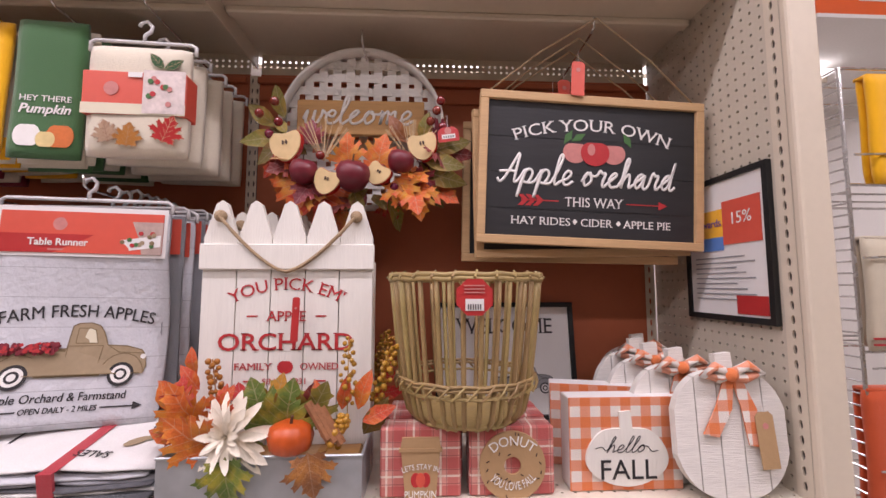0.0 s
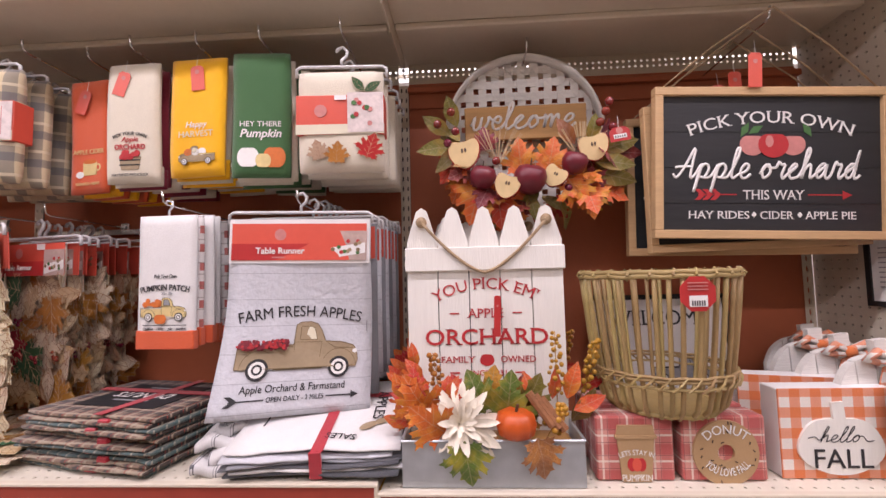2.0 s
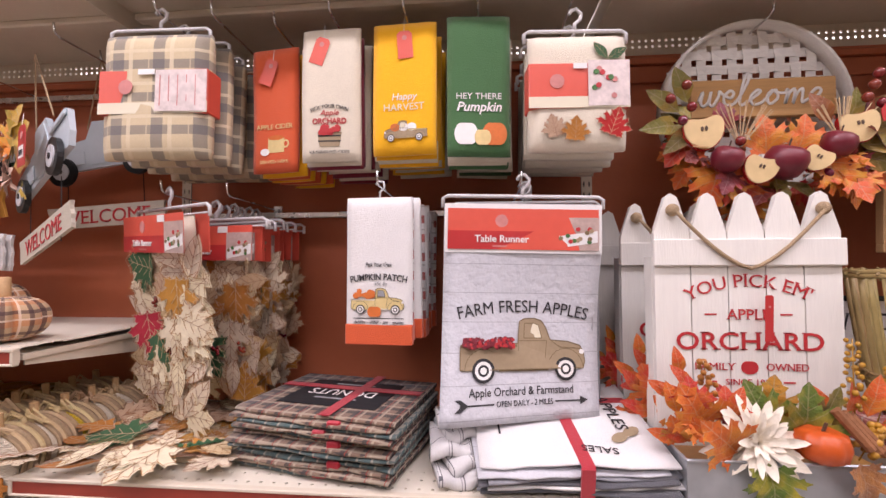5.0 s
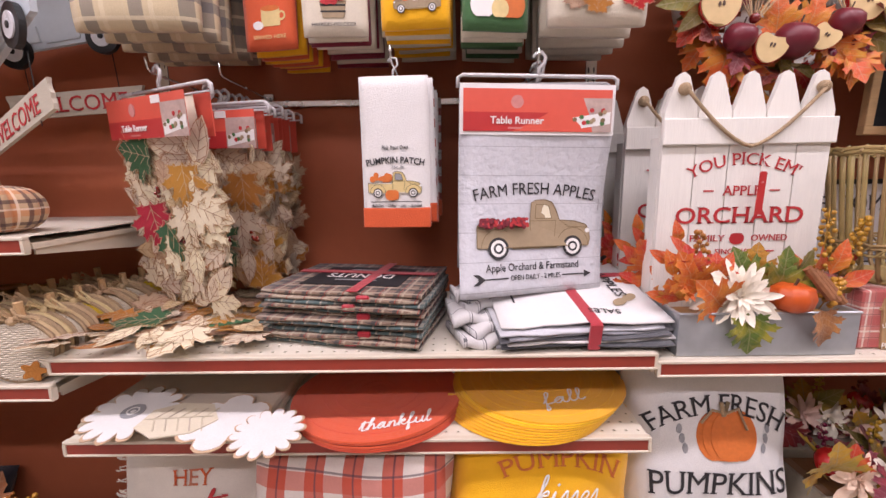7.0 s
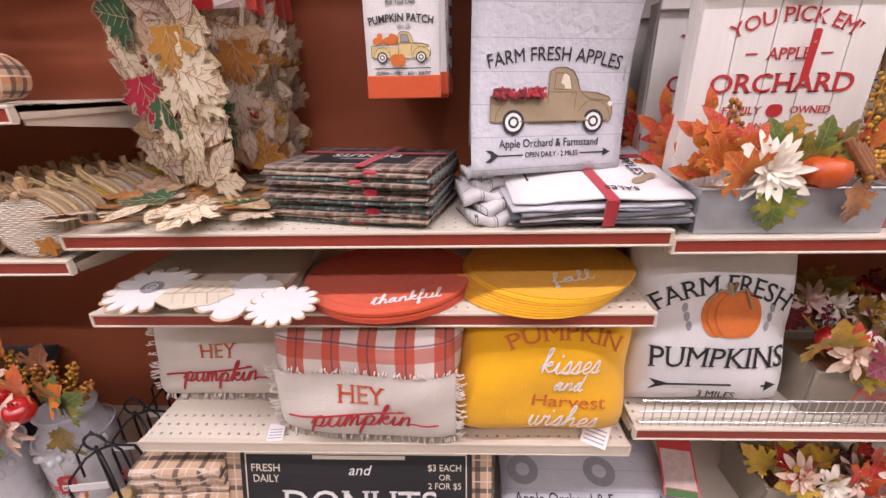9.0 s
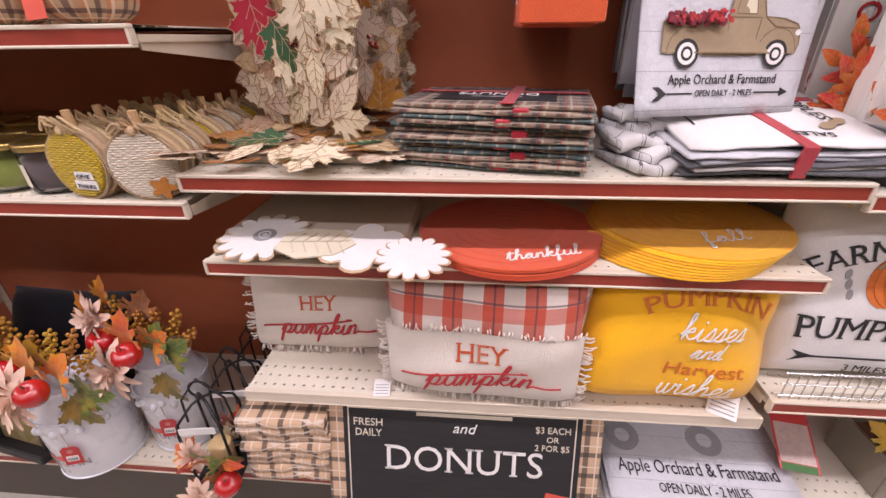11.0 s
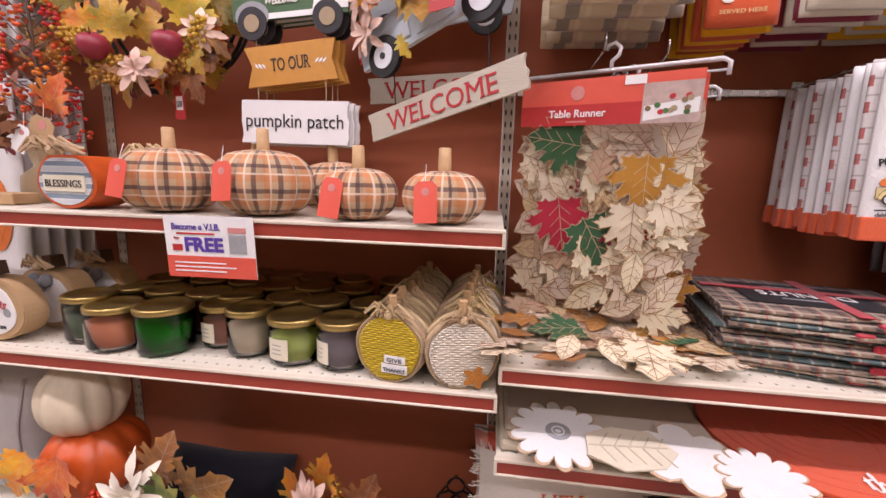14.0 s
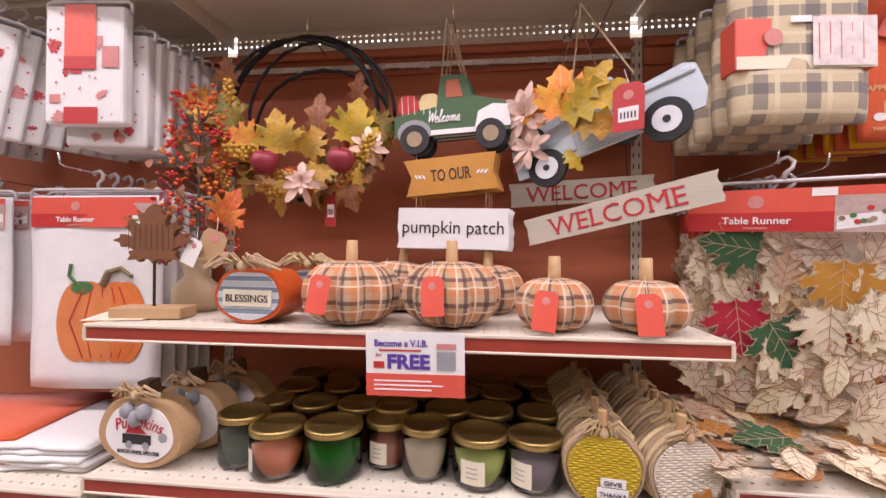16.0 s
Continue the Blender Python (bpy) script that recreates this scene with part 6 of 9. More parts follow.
yt, yb = hanging("hand_towel", 0.747, -0.318, 2.080, 0.144, 0.30, C_YELLOW, "mustard cotton towel printed with a harvest truck", "towel", "mustard towels", 8, 0.033, 0.022, 9, 0.0055, -1, back_mat=[C_YELLOW, C_CREAM])
fold_edges(yt, 0.144, 0.30, 0.02, [C_YELLOW, C_CREAM, C_YELLOW], 5)
words(yt, "Happy", 0.022, 0, -0.178, -0.001, WHITEINK, yb, shear=0.2)
words(yt, "HARVEST", 0.022, 0, -0.202, -0.001, CREAMCARD, yb, width=0.092)
th = new("truck_print")
th.parent = yt
th.matrix_basis = pose(0.004, 0, -0.272)
truck(th, 0.098, TANINK, CREAMINK, BLACKINK, WHITEINK, -0.002, 0.0006, lambda x, z: yb(x, z - 0.272), True)
for x, mt in ((-0.02, ORANGEINK), (0.0, WHITEINK), (0.018, WHITEINK)):
    flat(yt, "pumpkin_print", disc_pts(x, -0.240, 0.011, 12, 0.009), mt, -0.002, yb)
towel_tag(yt, 0.0, -0.022, yb, -4)

gt, gb = hanging("hand_towel", 0.913, -0.325, 2.080, 0.138, 0.31, C_GREEN, "forest green cotton towel printed with pumpkins", "towel", "green towels", 8, 0.033, 0.022, 11, 0.0055, 3, back_mat=[C_GREEN, C_CREAM])
fold_edges(gt, 0.138, 0.31, 0.02, [C_CREAM, C_CREAM, C_GREEN], 7)
words(gt, "HEY THERE", 0.019, 0, -0.185, -0.001, WHITEINK, gb, width=0.098)
words(gt, "Pumpkin", 0.029, 0, -0.212, -0.001, WHITEINK, gb, shear=0.25, width=0.098, bold=0.0005)
for k, (x, r, mt) in enumerate(((-0.028, 0.024, WHITEINK), (0.034, 0.025, ORANGEINK), (0.008, 0.017, CREAMINK))):
    z0 = -0.262 - (0.008 if k == 2 else 0)
    for j in (-1, 1, 0):
        flat(gt, "pumpkin_print", disc_pts(x + 0.38 * r * j, z0, r * 0.68, 14, r), mt, -0.001 - 0.0005 * k - 0.0002 * (j == 0), gb)

tc, tb = hanging("floral_tablecloth", 1.118, -0.352, 2.012, 0.200, 0.240, C_CREAM, "cream tablecloth embroidered with autumn leaves on a hanger", "tablecloth", "cream tablecloths", 5, 0.062, 0.044, 13, 0.003, 4, hanger=0.215)
part("paper_band", draped(b_box(-0.103, 0.103, -0.002, 0.048, -0.155, -0.062, 0.002), tb), CORALTAG, tc, "red and cream paper band")
flat(tc, "band_strip", rect_pts(-0.103, 0.103, -0.155, -0.132), CREAMCARD, -0.0036, tb)
flat(tc, "band_photo", rect_pts(0.018, 0.102, -0.152, -0.058), PALEPHOTO, -0.0044, tb)
pr_ = random.Random(12)
for j in range(9):
    flat(tc, "photo_patch", disc_pts(0.030 + 0.06 * pr_.random(), -0.142 + 0.072 * pr_.random(), 0.006, 7), (REDINK, PINKINK, GREENINK)[j % 3], -0.0050 - 0.0001 * j, tb)
flat(tc, "emblem", disc_pts(-0.045, -0.10, 0.015, 12), PINKINK, -0.004, tb)
flat(tc, "price_label", rect_pts(-0.012, 0.016, -0.075, -0.064), PAPER, -0.005, tb)
for sh, co, x, z, s, a in (("maple", "gold", -0.01, -0.225, 0.055, 5), ("maple", "red", 0.06, -0.215, 0.065, 20), ("maple", "tan", -0.045, -0.215, 0.05, -15), ("oval", "pine", 0.058, -0.055, 0.045, 60), ("oval", "pine", 0.058, -0.055, 0.045, -40)):
    leaf(tc, sh, co, (x, tb(x, z) - 0.004, z), s, a, 0, 0, True)

# second row: leaf runners, towels, apple runners
def leaf_runner(m, label, seed, h=0.33, w=0.33, front=False):
    t = thing("leaf_table_runner", m, label, "table runner", "leaf table runners")
    r = random.Random(seed)
    part("mesh_ground", b_sheet(w * 0.72, h * 0.94, 0.008, wavy(seed, 0.004), 8, 10), C_LINENLIGHT, t, smooth=True)
    cols = ["cream"] * 8 + ["tan"] if front else ["cream"] * 5 + ["tan"] * 3 + ["gold"]
    n = 65 if front else 45
    for k in range(n):
        x, z = (-w / 2 + w * ((k % 5) + 0.5) / 5) * (0.98 if front else 1.04) + r.uniform(-0.012, 0.012), -0.105 - (h - 0.14) * (k // 5) / max(1, (n - 1) // 5) + r.uniform(-0.01, 0.01)
        ob = leaf(t, r.choice(["maple", "oak", "oval", "oval"]), r.choice(cols), (x, -0.004 - 0.0015 * (k % 6), z), r.uniform(0.088, 0.118), r.uniform(-140, 140), r.uniform(-4, 2), r.uniform(-4, 4), True, True)
        if front or abs(x) > 0.3 * w:
            c = Matrix.Translation((x, -0.008, z))
            ob.matrix_basis = c @ pose(0, 0, 0, 0, 0, r.uniform(-6, 30) if front else r.uniform(-40, 20)) @ c.inverted() @ ob.matrix_basis
    for sh, co, x, z, s, a in (("maple", "pine", -0.03, -0.125, 0.120, -80), ("maple", "gold", 0.09, -0.135, 0.125, 180), ("maple", "red", -0.075, -0.225, 0.130, 172), ("maple", "pine", -0.02, -0.265, 0.125, 150),
                               ("maple", "cream", 0.075, -0.225, 0.12, 180), ("oval", "cream", -0.12, -0.175, 0.08, 20), ("oak", "tan", 0.0, -0.2, 0.09, 10), ("oval", "cream", 0.09, -0.32, 0.09, 185)):
        if -z < h:
            ob = leaf(t, sh, co, (x, -0.024 if front else -0.017, z), s, a, -3, r.uniform(-6, 6), True, False)
            if front:
                c = Matrix.Translation((x, -0.024, z))
                ob.matrix_basis = c @ pose(0, 0, 0, 0, 0, r.uniform(4, 22)) @ c.inverted() @ ob.matrix_basis
    for bx, bz in ((-0.04, -0.205), (0.03, -0.305), (0.11, -0.29)):
        part("berry_bunch", join(*[b_ball(bx + r.uniform(-0.012, 0.012), -0.018, bz + r.uniform(-0.012, 0.012), 0.0045, 7, 5) for _ in range(6)]), BERRY, t, smooth=True)["kind"] = "stuff"
    header_card(t, w * 0.98, 0.085, 0.0, -0.038 if front else -0.020)
    part("card_back", b_box(-w * 0.49, w * 0.49, 0.012, 0.014, -0.085, 0), CORALTAG, t)
    clip_hanger(t, w * 1.14, 0.012, 0.002)
    return t


leaf_runner(pose(0.185, -0.305, 1.652, 3, 1.5, -30), "cream leaf cut-work table runner on a plastic hanger", 4, 0.47, 0.335, True)
for k in range(7):
    leaf_runner(pose(0.225 + 0.004 * k + (0.02 if k == 0 else 0), -0.225 + 0.030 * k, 1.632 + rng.uniform(-0.006, 0.006), 0, rng.uniform(-1, 1), -12 + rng.uniform(-4, 4)), "cream leaf cut-work table runner hanging behind others", 30 + k, 0.42, 0.285)

# leaf runner's lower end lying on the shelf
lay = thing("folded_leaf_runner", pose(0.19, -0.30, Z_S2 + 0.002), "cream and green leaf cut-work runner lying on the shelf", "table runner", "leaf table runners")
part("mesh_ground", b_box(-0.15, 0.17, -0.10, 0.12, 0.0, 0.02, 0.006), C_LINEN, lay)
r2 = random.Random(8)
for k in range(58):
    x, y = r2.uniform(-0.19, 0.21), r2.uniform(-0.15, 0.14)
    ob = leaf(lay, r2.choice(["maple", "oval", "oval", "oak"]), r2.choice(["cream", "cream", "tan", "cream", "gold"]), (x, y, 0.022 + 0.0016 * (k % 9) + 0.02 * (y > 0)), r2.uniform(0.08, 0.11), 0, 0, 0, True)
    ob.matrix_basis = Matrix.Translation((x, y, 0.020 + 0.0016 * (k % 9) + 0.16 * max(0.0, y + 0.02))) @ pose(0, 0, 0, -90 + r2.uniform(-9, 9) + (9 if y > 0 else 0), 0, 0) @ pose(0, 0, 0, 0, r2.uniform(0, 360), 0) @ Matrix.Diagonal((ob.scale.x, ob.scale.y, ob.scale.z, 1))
for x, y, co, s, a, sh in ((-0.02, -0.05, "pine", 0.12, -100, "maple"), (-0.05, -0.09, "cream", 0.10, 200, "oval"), (0.0, -0.10, "cream", 0.10, 170, "oval"), (0.08, -0.10, "cream", 0.13, 190, "maple"), (0.13, -0.06, "tan", 0.11, 120, "oval"), (-0.10, -0.02, "gold", 0.11, -90, "oak")):
    ob = leaf(lay, sh, co, (x, y, 0.04), s, 0, 0, 0, True)
    ob.matrix_basis = Matrix.Translation((x, y, 0.040)) @ pose(0, 0, 0, -82) @ pose(0, 0, 0, 0, a, 0) @ Matrix.Diagonal((s, s, s, 1))
for k in range(9):
    a = -60 + 15 * k
    part("sprig_leaf", moved(b_poly([(0, 0), (0.006, 0.012), (0, 0.026), (-0.006, 0.012)], 0.001), pose(0.12 + 0.007 * k, -0.115 + 0.004 * k, 0.042, -90) @ pose(0, 0, 0, 0, 40 if k % 2 else -40)), LEAVES["pine"], lay)

DOTTED = plaid("leaf_dotted_cotton", (0.72, 0.68, 0.66), [(1, 0.045, 0, 0.42, (0.42, 0.04, 0.025), 0.85), (0, 0.03, 0.3, 0.5, (0.72, 0.68, 0.66), 1.0), (1, 0.028, 0.2, 0.12, (0.16, 0.10, 0.06), 0.4)])
pp, pb = hanging("hand_towel", 0.699, -0.350, 1.680, 0.144, 0.312, C_WHITE, "white cotton towel with a pumpkin truck and orange hem", "towel", "pumpkin patch towels", 12, 0.026, 0.016, 17, 0.002, -2, hem=(0.042, C_ORANGE), back_mat=[C_WHITE, DOTTED, C_WHITE])
towel_hook(pp, 0.016)
words(pp, "Pick Your Own", 0.013, 0, -0.148, -0.001, BLACKINK, pb, shear=0.15, width=0.056)
words(pp, "PUMPKIN PATCH", 0.019, 0, -0.176, -0.001, BLACKINK, pb, arc=0.006, width=0.122, bold=0.0003)
words(pp, "25c /lb", 0.010, 0.005, -0.187, -0.001, GREYINK, pb)
th = new("truck_print")
th.parent = pp
th.matrix_basis = pose(-0.002, 0, -0.248)
truck(th, 0.115, CREAMINK, C_CREAM, BLACKINK, WHITEINK, -0.002, 0.0006, lambda x, z: pb(x, z - 0.248))
heap(pp, rng, -0.052, -0.012, -0.214, -0.200, 14, 0.006, ORANGEINK, -0.0015, pb)
for j in (-1, 1, 0):
    flat(pp, "pumpkin_print", disc_pts(-0.008 + 0.006 * j, -0.243, 0.009, 12, 0.011), ORANGEINK, -0.005 - 0.0003 * (j == 0), pb)
flat(pp, "arrow_print", rect_pts(-0.055, 0.055, -0.258, -0.2565), BLACKINK, -0.001, pb)
words(pp, "dahlias - cider - pie - apples", 0.0095, 0, -0.268, -0.001, BLACKINK, pb, shear=0.2, width=0.108)


def runner_bend(x, z):
    return 0.003 * math.sin(17 * x + 1) * (0.4 + abs(z)) - 0.075 * max(0.0, (-z - 0.12) / 0.33) ** 2 + 0.28 * (x + 0.12) * max(0.0, (-z - 0.10) / 0.35) + 0.002 * math.sin(20 * z)


for k in range(7, 0, -1):
    t = thing("apple_table_runner", pose(1.012 + 0.004 * k, -0.290 + 0.030 * k, 1.662 + rng.uniform(-0.008, 0.004), 0, 0, rng.uniform(-2, 2) + 3), "white shiplap-print table runner hanging behind others", "table runner", "apple table runners")
    part("cloth", b_sheet(0.325, 0.41 + rng.uniform(-0.02, 0.02), 0.016, wavy(k, 0.004), 8, 10), C_GREY if k % 2 else C_SHIPLAP, t, smooth=True)
    part("card", b_box(-0.16, 0.16, -0.006, -0.004, -0.09, -0.01), CORALTAG, t)
    clip_hanger(t, 0.335, 0.012, 0.008)
ar = thing("apple_table_runner", pose(1.006, -0.312, 1.665, 0, 1.2, 3), "white shiplap-print table runner with an apple truck", "table runner", "apple table runners")
part("cloth", b_sheet(0.338, 0.450, 0.014, runner_bend, 12, 22), C_SHIPLAP, ar, smooth=True)
part("grey_edge", moved(b_sheet(0.326, 0.40, 0.010, wavy(2, 0.003), 8, 10), pose(-0.004, 0.022, -0.005)), C_GREY, ar, smooth=True)
header_card(ar, 0.322, 0.088, -0.010, -0.003, runner_bend)
part("plastic_sleeve", draped(b_box(-0.168, 0.168, -0.0016, -0.0008, -0.105, 0.0), runner_bend), PAPER, ar)
clip_hanger(ar, 0.345, 0.012, 0.004)
words(ar, "FARM FRESH APPLES", 0.037, 0.004, -0.232, -0.001, BLACKINK, runner_bend, arc=0.016, width=0.278)
th = new("truck_print")
th.parent = ar
th.matrix_basis = pose(0.004, 0, -0.372)
truck(th, 0.268, TANINK, DTANINK, BLACKINK, WHITEINK, -0.002, 0.0006, lambda x, z: runner_bend(x, z - 0.372))
heap(ar, rng, -0.124, -0.016, -0.304, -0.286, 150, 0.0042, DARKAPPLEINK, -0.0012, runner_bend)
heap(ar, rng, -0.120, -0.020, -0.300, -0.282, 40, 0.0030, REDINK, -0.0290, runner_bend)
words(ar, "Apple Orchard & Farmstand", 0.023, 0, -0.398, -0.001, BLACKINK, runner_bend, width=0.222)
words(ar, "OPEN DAILY - 2 MILES", 0.015, 0.005, -0.418, -0.001, BLACKINK, runner_bend, width=0.120)
for x0, x1 in ((-0.13, -0.06), (0.07, 0.13)):
    flat(ar, "arrow_shaft", rect_pts(x0, x1, -0.4145, -0.412), BLACKINK, -0.001, runner_bend)
flat(ar, "arrow_head", [(0.125, -0.421), (0.142, -0.413), (0.125, -0.405)], BLACKINK, -0.001, runner_bend)
flat(ar, "arrow_tail", [(-0.14, -0.424), (-0.126, -0.413), (-0.14, -0.402), (-0.128, -0.402), (-0.112, -0.413), (-0.128, -0.424)], BLACKINK, -0.001, runner_bend)

# ---- middle bay: folded stacks ----
def b_fold(w, d, h, seed, puff=0.35, n=8):
    """A folded cloth lying flat: rounded fold in front, uneven edges."""
    bm = bmesh.new()
    layer = bm.loops.layers.uv.verify()
    r = random.Random(seed)
    ph = [r.uniform(0, 6) for _ in range(4)]
    prof = [(-0.5, 0.5), (-0.495, 0.8), (-0.46, 1.0), (-0.2, 1.0), (0.2, 1.0), (0.5, 0.95), (0.5, 0.05), (0.2, 0.0), (-0.2, 0.0), (-0.46, 0.0), (-0.495, 0.2)]
    rows = []
    for i in range(n + 1):
        u = i / n - 0.5
        row = []
        for py, pz in prof:
            wob = 0.012 * d * math.sin(9 * u + ph[0]) + 0.008 * d * math.sin(21 * u + ph[1])
            dz = puff * h * (0.25 * math.sin(7 * u + ph[2] + 3 * py))
            row.append(bm.verts.new((u * w, py * d + (wob if py < 0 else 0), pz * h + dz)))
        rows.append(row)
    m = len(prof)

    def face(vs, side=False):
        f = bm.faces.new(vs)
        for l in f.loops:
            c = l.vert.co
            l[layer].uv = (c.y, c.z) if side else (c.x, c.y - c.z)
    for a, b in zip(rows, rows[1:]):
        for k in range(m):
            face((a[k], b[k], b[(k + 1) % m], a[(k + 1) % m]))
    face(rows[0], True)
    face(rows[-1][::-1], True)
    bmesh.ops.recalc_face_normals(bm, faces=bm.faces[:])
    return bm


def stack(name, x, y, z, w, d, h, n, mats, label, category, group, seed, yaw=0.0, jit=0.006, top=None, puff=0.35, slope=0.0):
    r = random.Random(seed)
    last = None
    for k in range(n):
        m = pose(x + r.uniform(-jit, jit), y + r.uniform(-jit, jit), z + k * h + d * 0.5 * math.sin(radians(slope * k)), slope * k, 0, yaw + r.uniform(-2, 2) - (r.uniform(0, 7) if slope else 0))
        last = thing(name, m, label, category, group)
        part("cloth", b_fold(w * r.uniform(0.97, 1.02), d, h * 1.02, seed * 50 + k, puff), mats[k % len(mats)] if not (top and k == n - 1) else top, last, smooth=True)
    return last


top = stack("plaid_placemat", 0.600, -0.290, Z_S2 + 0.002, 0.355, 0.275, 0.0088, 13, [TEALPLAID, DARKPLAID, DARKPLAID, TEALPLAID, DARKPLAID], "dark plaid placemat folded in a stack", "placemat", "plaid placemats", 3, -11, 0.012, DARKPLAID)
part("chalk_panel", b_box(-0.115, 0.115, -0.085, 0.085, 0.0098, 0.0112), CHALK, top, "black printed panel")
bm = b_text("DONUTS", 0.05, 0, 0, 0, width=0.16)
part("lettering", moved(bm, pose(0, 0.012, 0.0118, -90, 0, 180)), WHITEINK, top)
for k in range(2):
    part("text_bar", moved(b_poly(rect_pts(-0.05, 0.05, 0, 0.007), 0.0005), pose(0.0, -0.045 + 0.1 * k, 0.0118, -90)), GREYINK, top)
part("red_ribbon", join(b_box(0.020, 0.044, -0.1405, 0.14, 0.0118, 0.0130), b_box(-0.175, 0.175, 0.02, 0.044, 0.0119, 0.0131)), C_RIBBON, top, "red satin ribbon")
rib = thing("gift_ribbon", pose(0.615, -0.431, Z_S2, 0, 0, -5), "red ribbon tied round the placemat stack", "ribbon")
r2 = random.Random(4)
for k in range(6):
    part("ribbon_band", b_box(-0.014 + 0.03 * (k % 2) - 0.012, 0.014 + 0.03 * (k % 2) - 0.012, -0.006, 0.004, 0.004 + 0.019 * k, 0.019 + 0.019 * k, 0.003), C_RIBBON, rib)

top = stack("folded_apple_runner", 1.070, -0.300, Z_S2 + 0.002, 0.345, 0.30, 0.0072, 8, [C_GREY, C_DGREY, C_WHITE, C_DGREY, C_GREY, C_SHIPLAP, C_DGREY], "white apple-truck table runner folded in a stack", "table runner", "folded apple runners", 5, 7, 0.016, C_WHITE, 0.9, 1.5)
part("red_ribbon", join(b_box(0.000, 0.024, -0.160, 0.155, 0.0086, 0.0099), b_box(-0.165, 0.165, 0.06, 0.08, 0.0087, 0.0100)), C_RIBBON, top, "red satin ribbon")
part("ribbon_front", b_box(-0.002, 0.022, -0.166, -0.160, -0.045, 0.0096), C_RIBBON, top)
wheel = part("truck_wheel_print", moved(b_ring(0, 0, 0.014, 0.032, 0, 0.0006, 20), pose(-0.07, 0.03, 0.0093, -90)), BLACKINK, top)
part("wheel_hub_print", moved(b_ring(0, 0, 0.006, 0.012, 0, 0.0006, 20), pose(-0.07, 0.03, 0.0094, -90)), DTANINK, top)
part("truck_body_print", moved(b_poly([(-0.10, 0.0), (-0.035, 0.0), (-0.02, 0.05), (-0.06, 0.09), (-0.10, 0.07)], 0.0006), pose(0, 0.035, 0.0090, -90)), TANINK, top)
part("lettering", moved(b_text("APPLES", 0.036, 0, 0, 0, width=0.13), pose(0.105, 0.02, 0.0094, -90, 0, -90)), BLACKINK, top)
part("arrow_print", moved(b_poly(line_pts(-0.13, -0.06, -0.13, 0.06, 0.004), 0.0005), pose(0, 0, 0.0093, -90)), BLACKINK, top)
for lx, ly in ((0.10, -0.07), (0.13, -0.05)):
    part("leaf_print", moved(b_poly(disc_pts(0, 0, 0.022, 12, 0.012), 0.0005), pose(lx, ly, 0.0094, -90, 0, 40)), TANINK, top)
part("lettering", moved(b_text("SALES", 0.026, 0, 0, 0), pose(0.05, -0.10, 0.0094, -90, 0, 170)), BLACKINK, top)

roll = thing("striped_towel", pose(0.865, -0.375, Z_S2 + 0.002, 0, 0, 14), "grey and white striped towel in a loose fold", "towel")
for k, (dx, dy, yw, sc) in enumerate(((0.0, 0.0, 0, 1.0), (0.012, 0.012, 10, 0.9), (-0.010, 0.03, -6, 0.85), (0.006, 0.05, 6, 0.7), (-0.004, 0.06, -4, 0.6))):
    part("cloth_fold", moved(b_fold(0.095 * sc, 0.15 * sc, 0.021, 300 + k, 1.2, 14), pose(dx, dy, 0.018 * k, 0, 0, yw)), C_STRIPES, roll, smooth=True)

# embroidered runner on the third shelf
emb = thing("embroidered_runner", pose(0.22, -0.36, Z_S3 + 0.002), "natural linen runner with white embroidered flowers", "table runner")
part("linen_ground", b_box(-0.21, 0.20, -0.09, 0.2, 0.0, 0.022, 0.006), C_LINEN, emb)
part("linen_fold", b_box(-0.20, 0.20, -0.06, 0.2, 0.021, 0.034, 0.005), C_LINEN, emb)


def flat_daisy(parent, x, y, z, r, petals, tone, tilt=-84):
    pts = []
    for k in range(petals * 6):
        a = 2 * math.pi * k / (petals * 6)
        rr = r * (0.72 + 0.28 * abs(math.sin(petals * a / 2)) ** 0.6)
        pts.append((rr * math.cos(a), rr * math.sin(a)))
    o = part("flower_patch", moved(b_poly(pts, 0.003), pose(x, y, z, tilt)), tone, parent)
    part("patch_edge", moved(b_poly([(1.07 * a, 1.07 * b) for a, b in pts], 0.002, 0.0015), pose(x, y, z, tilt)), LEAVES["tan"], o)
    return o


for x, y, r, n in ((-0.10, -0.065, 0.092, 14), (0.12, -0.10, 0.085, 6), (0.225, -0.14, 0.07, 14)):
    f = flat_daisy(emb, x, y, 0.038, r, n, C_WHITE)
    if n > 8 and x < 0.2:
        part("stitched_eye", moved(b_ring(0, 0, 0.006, 0.024, -0.001, 0.001, 18), pose(x, y, 0.0385, -84)), GREYINK, f)
        part("stitched_dot", moved(b_ring(0, 0, 0.010, 0.013, -0.0016, 0.001, 18), pose(x, y, 0.0388, -84)), C_WHITE, f)
lf = part("leaf_patch", moved(b_poly([(-0.075, -0.025), (-0.02, -0.055), (0.05, -0.04), (0.085, 0.0), (0.05, 0.05), (-0.02, 0.055), (-0.07, 0.03)], 0.003), pose(0.02, -0.10, 0.0405, -84)), C_LINENLIGHT, emb)
part("leaf_vein", moved(b_poly(line_pts(-0.07, 0, 0.07, 0.01, 0.003), 0.001, -0.0012), pose(0.02, -0.10, 0.0405, -84)), C_LINEN, lf)
for k in range(5):
    for s in (-1, 1):
        part("leaf_vein", moved(b_poly(line_pts(-0.05 + 0.025 * k, 0.002, -0.03 + 0.025 * k, s * 0.035, 0.0025), 0.001, -0.0012), pose(0.02, -0.10, 0.0405, -84)), C_LINEN, lf)


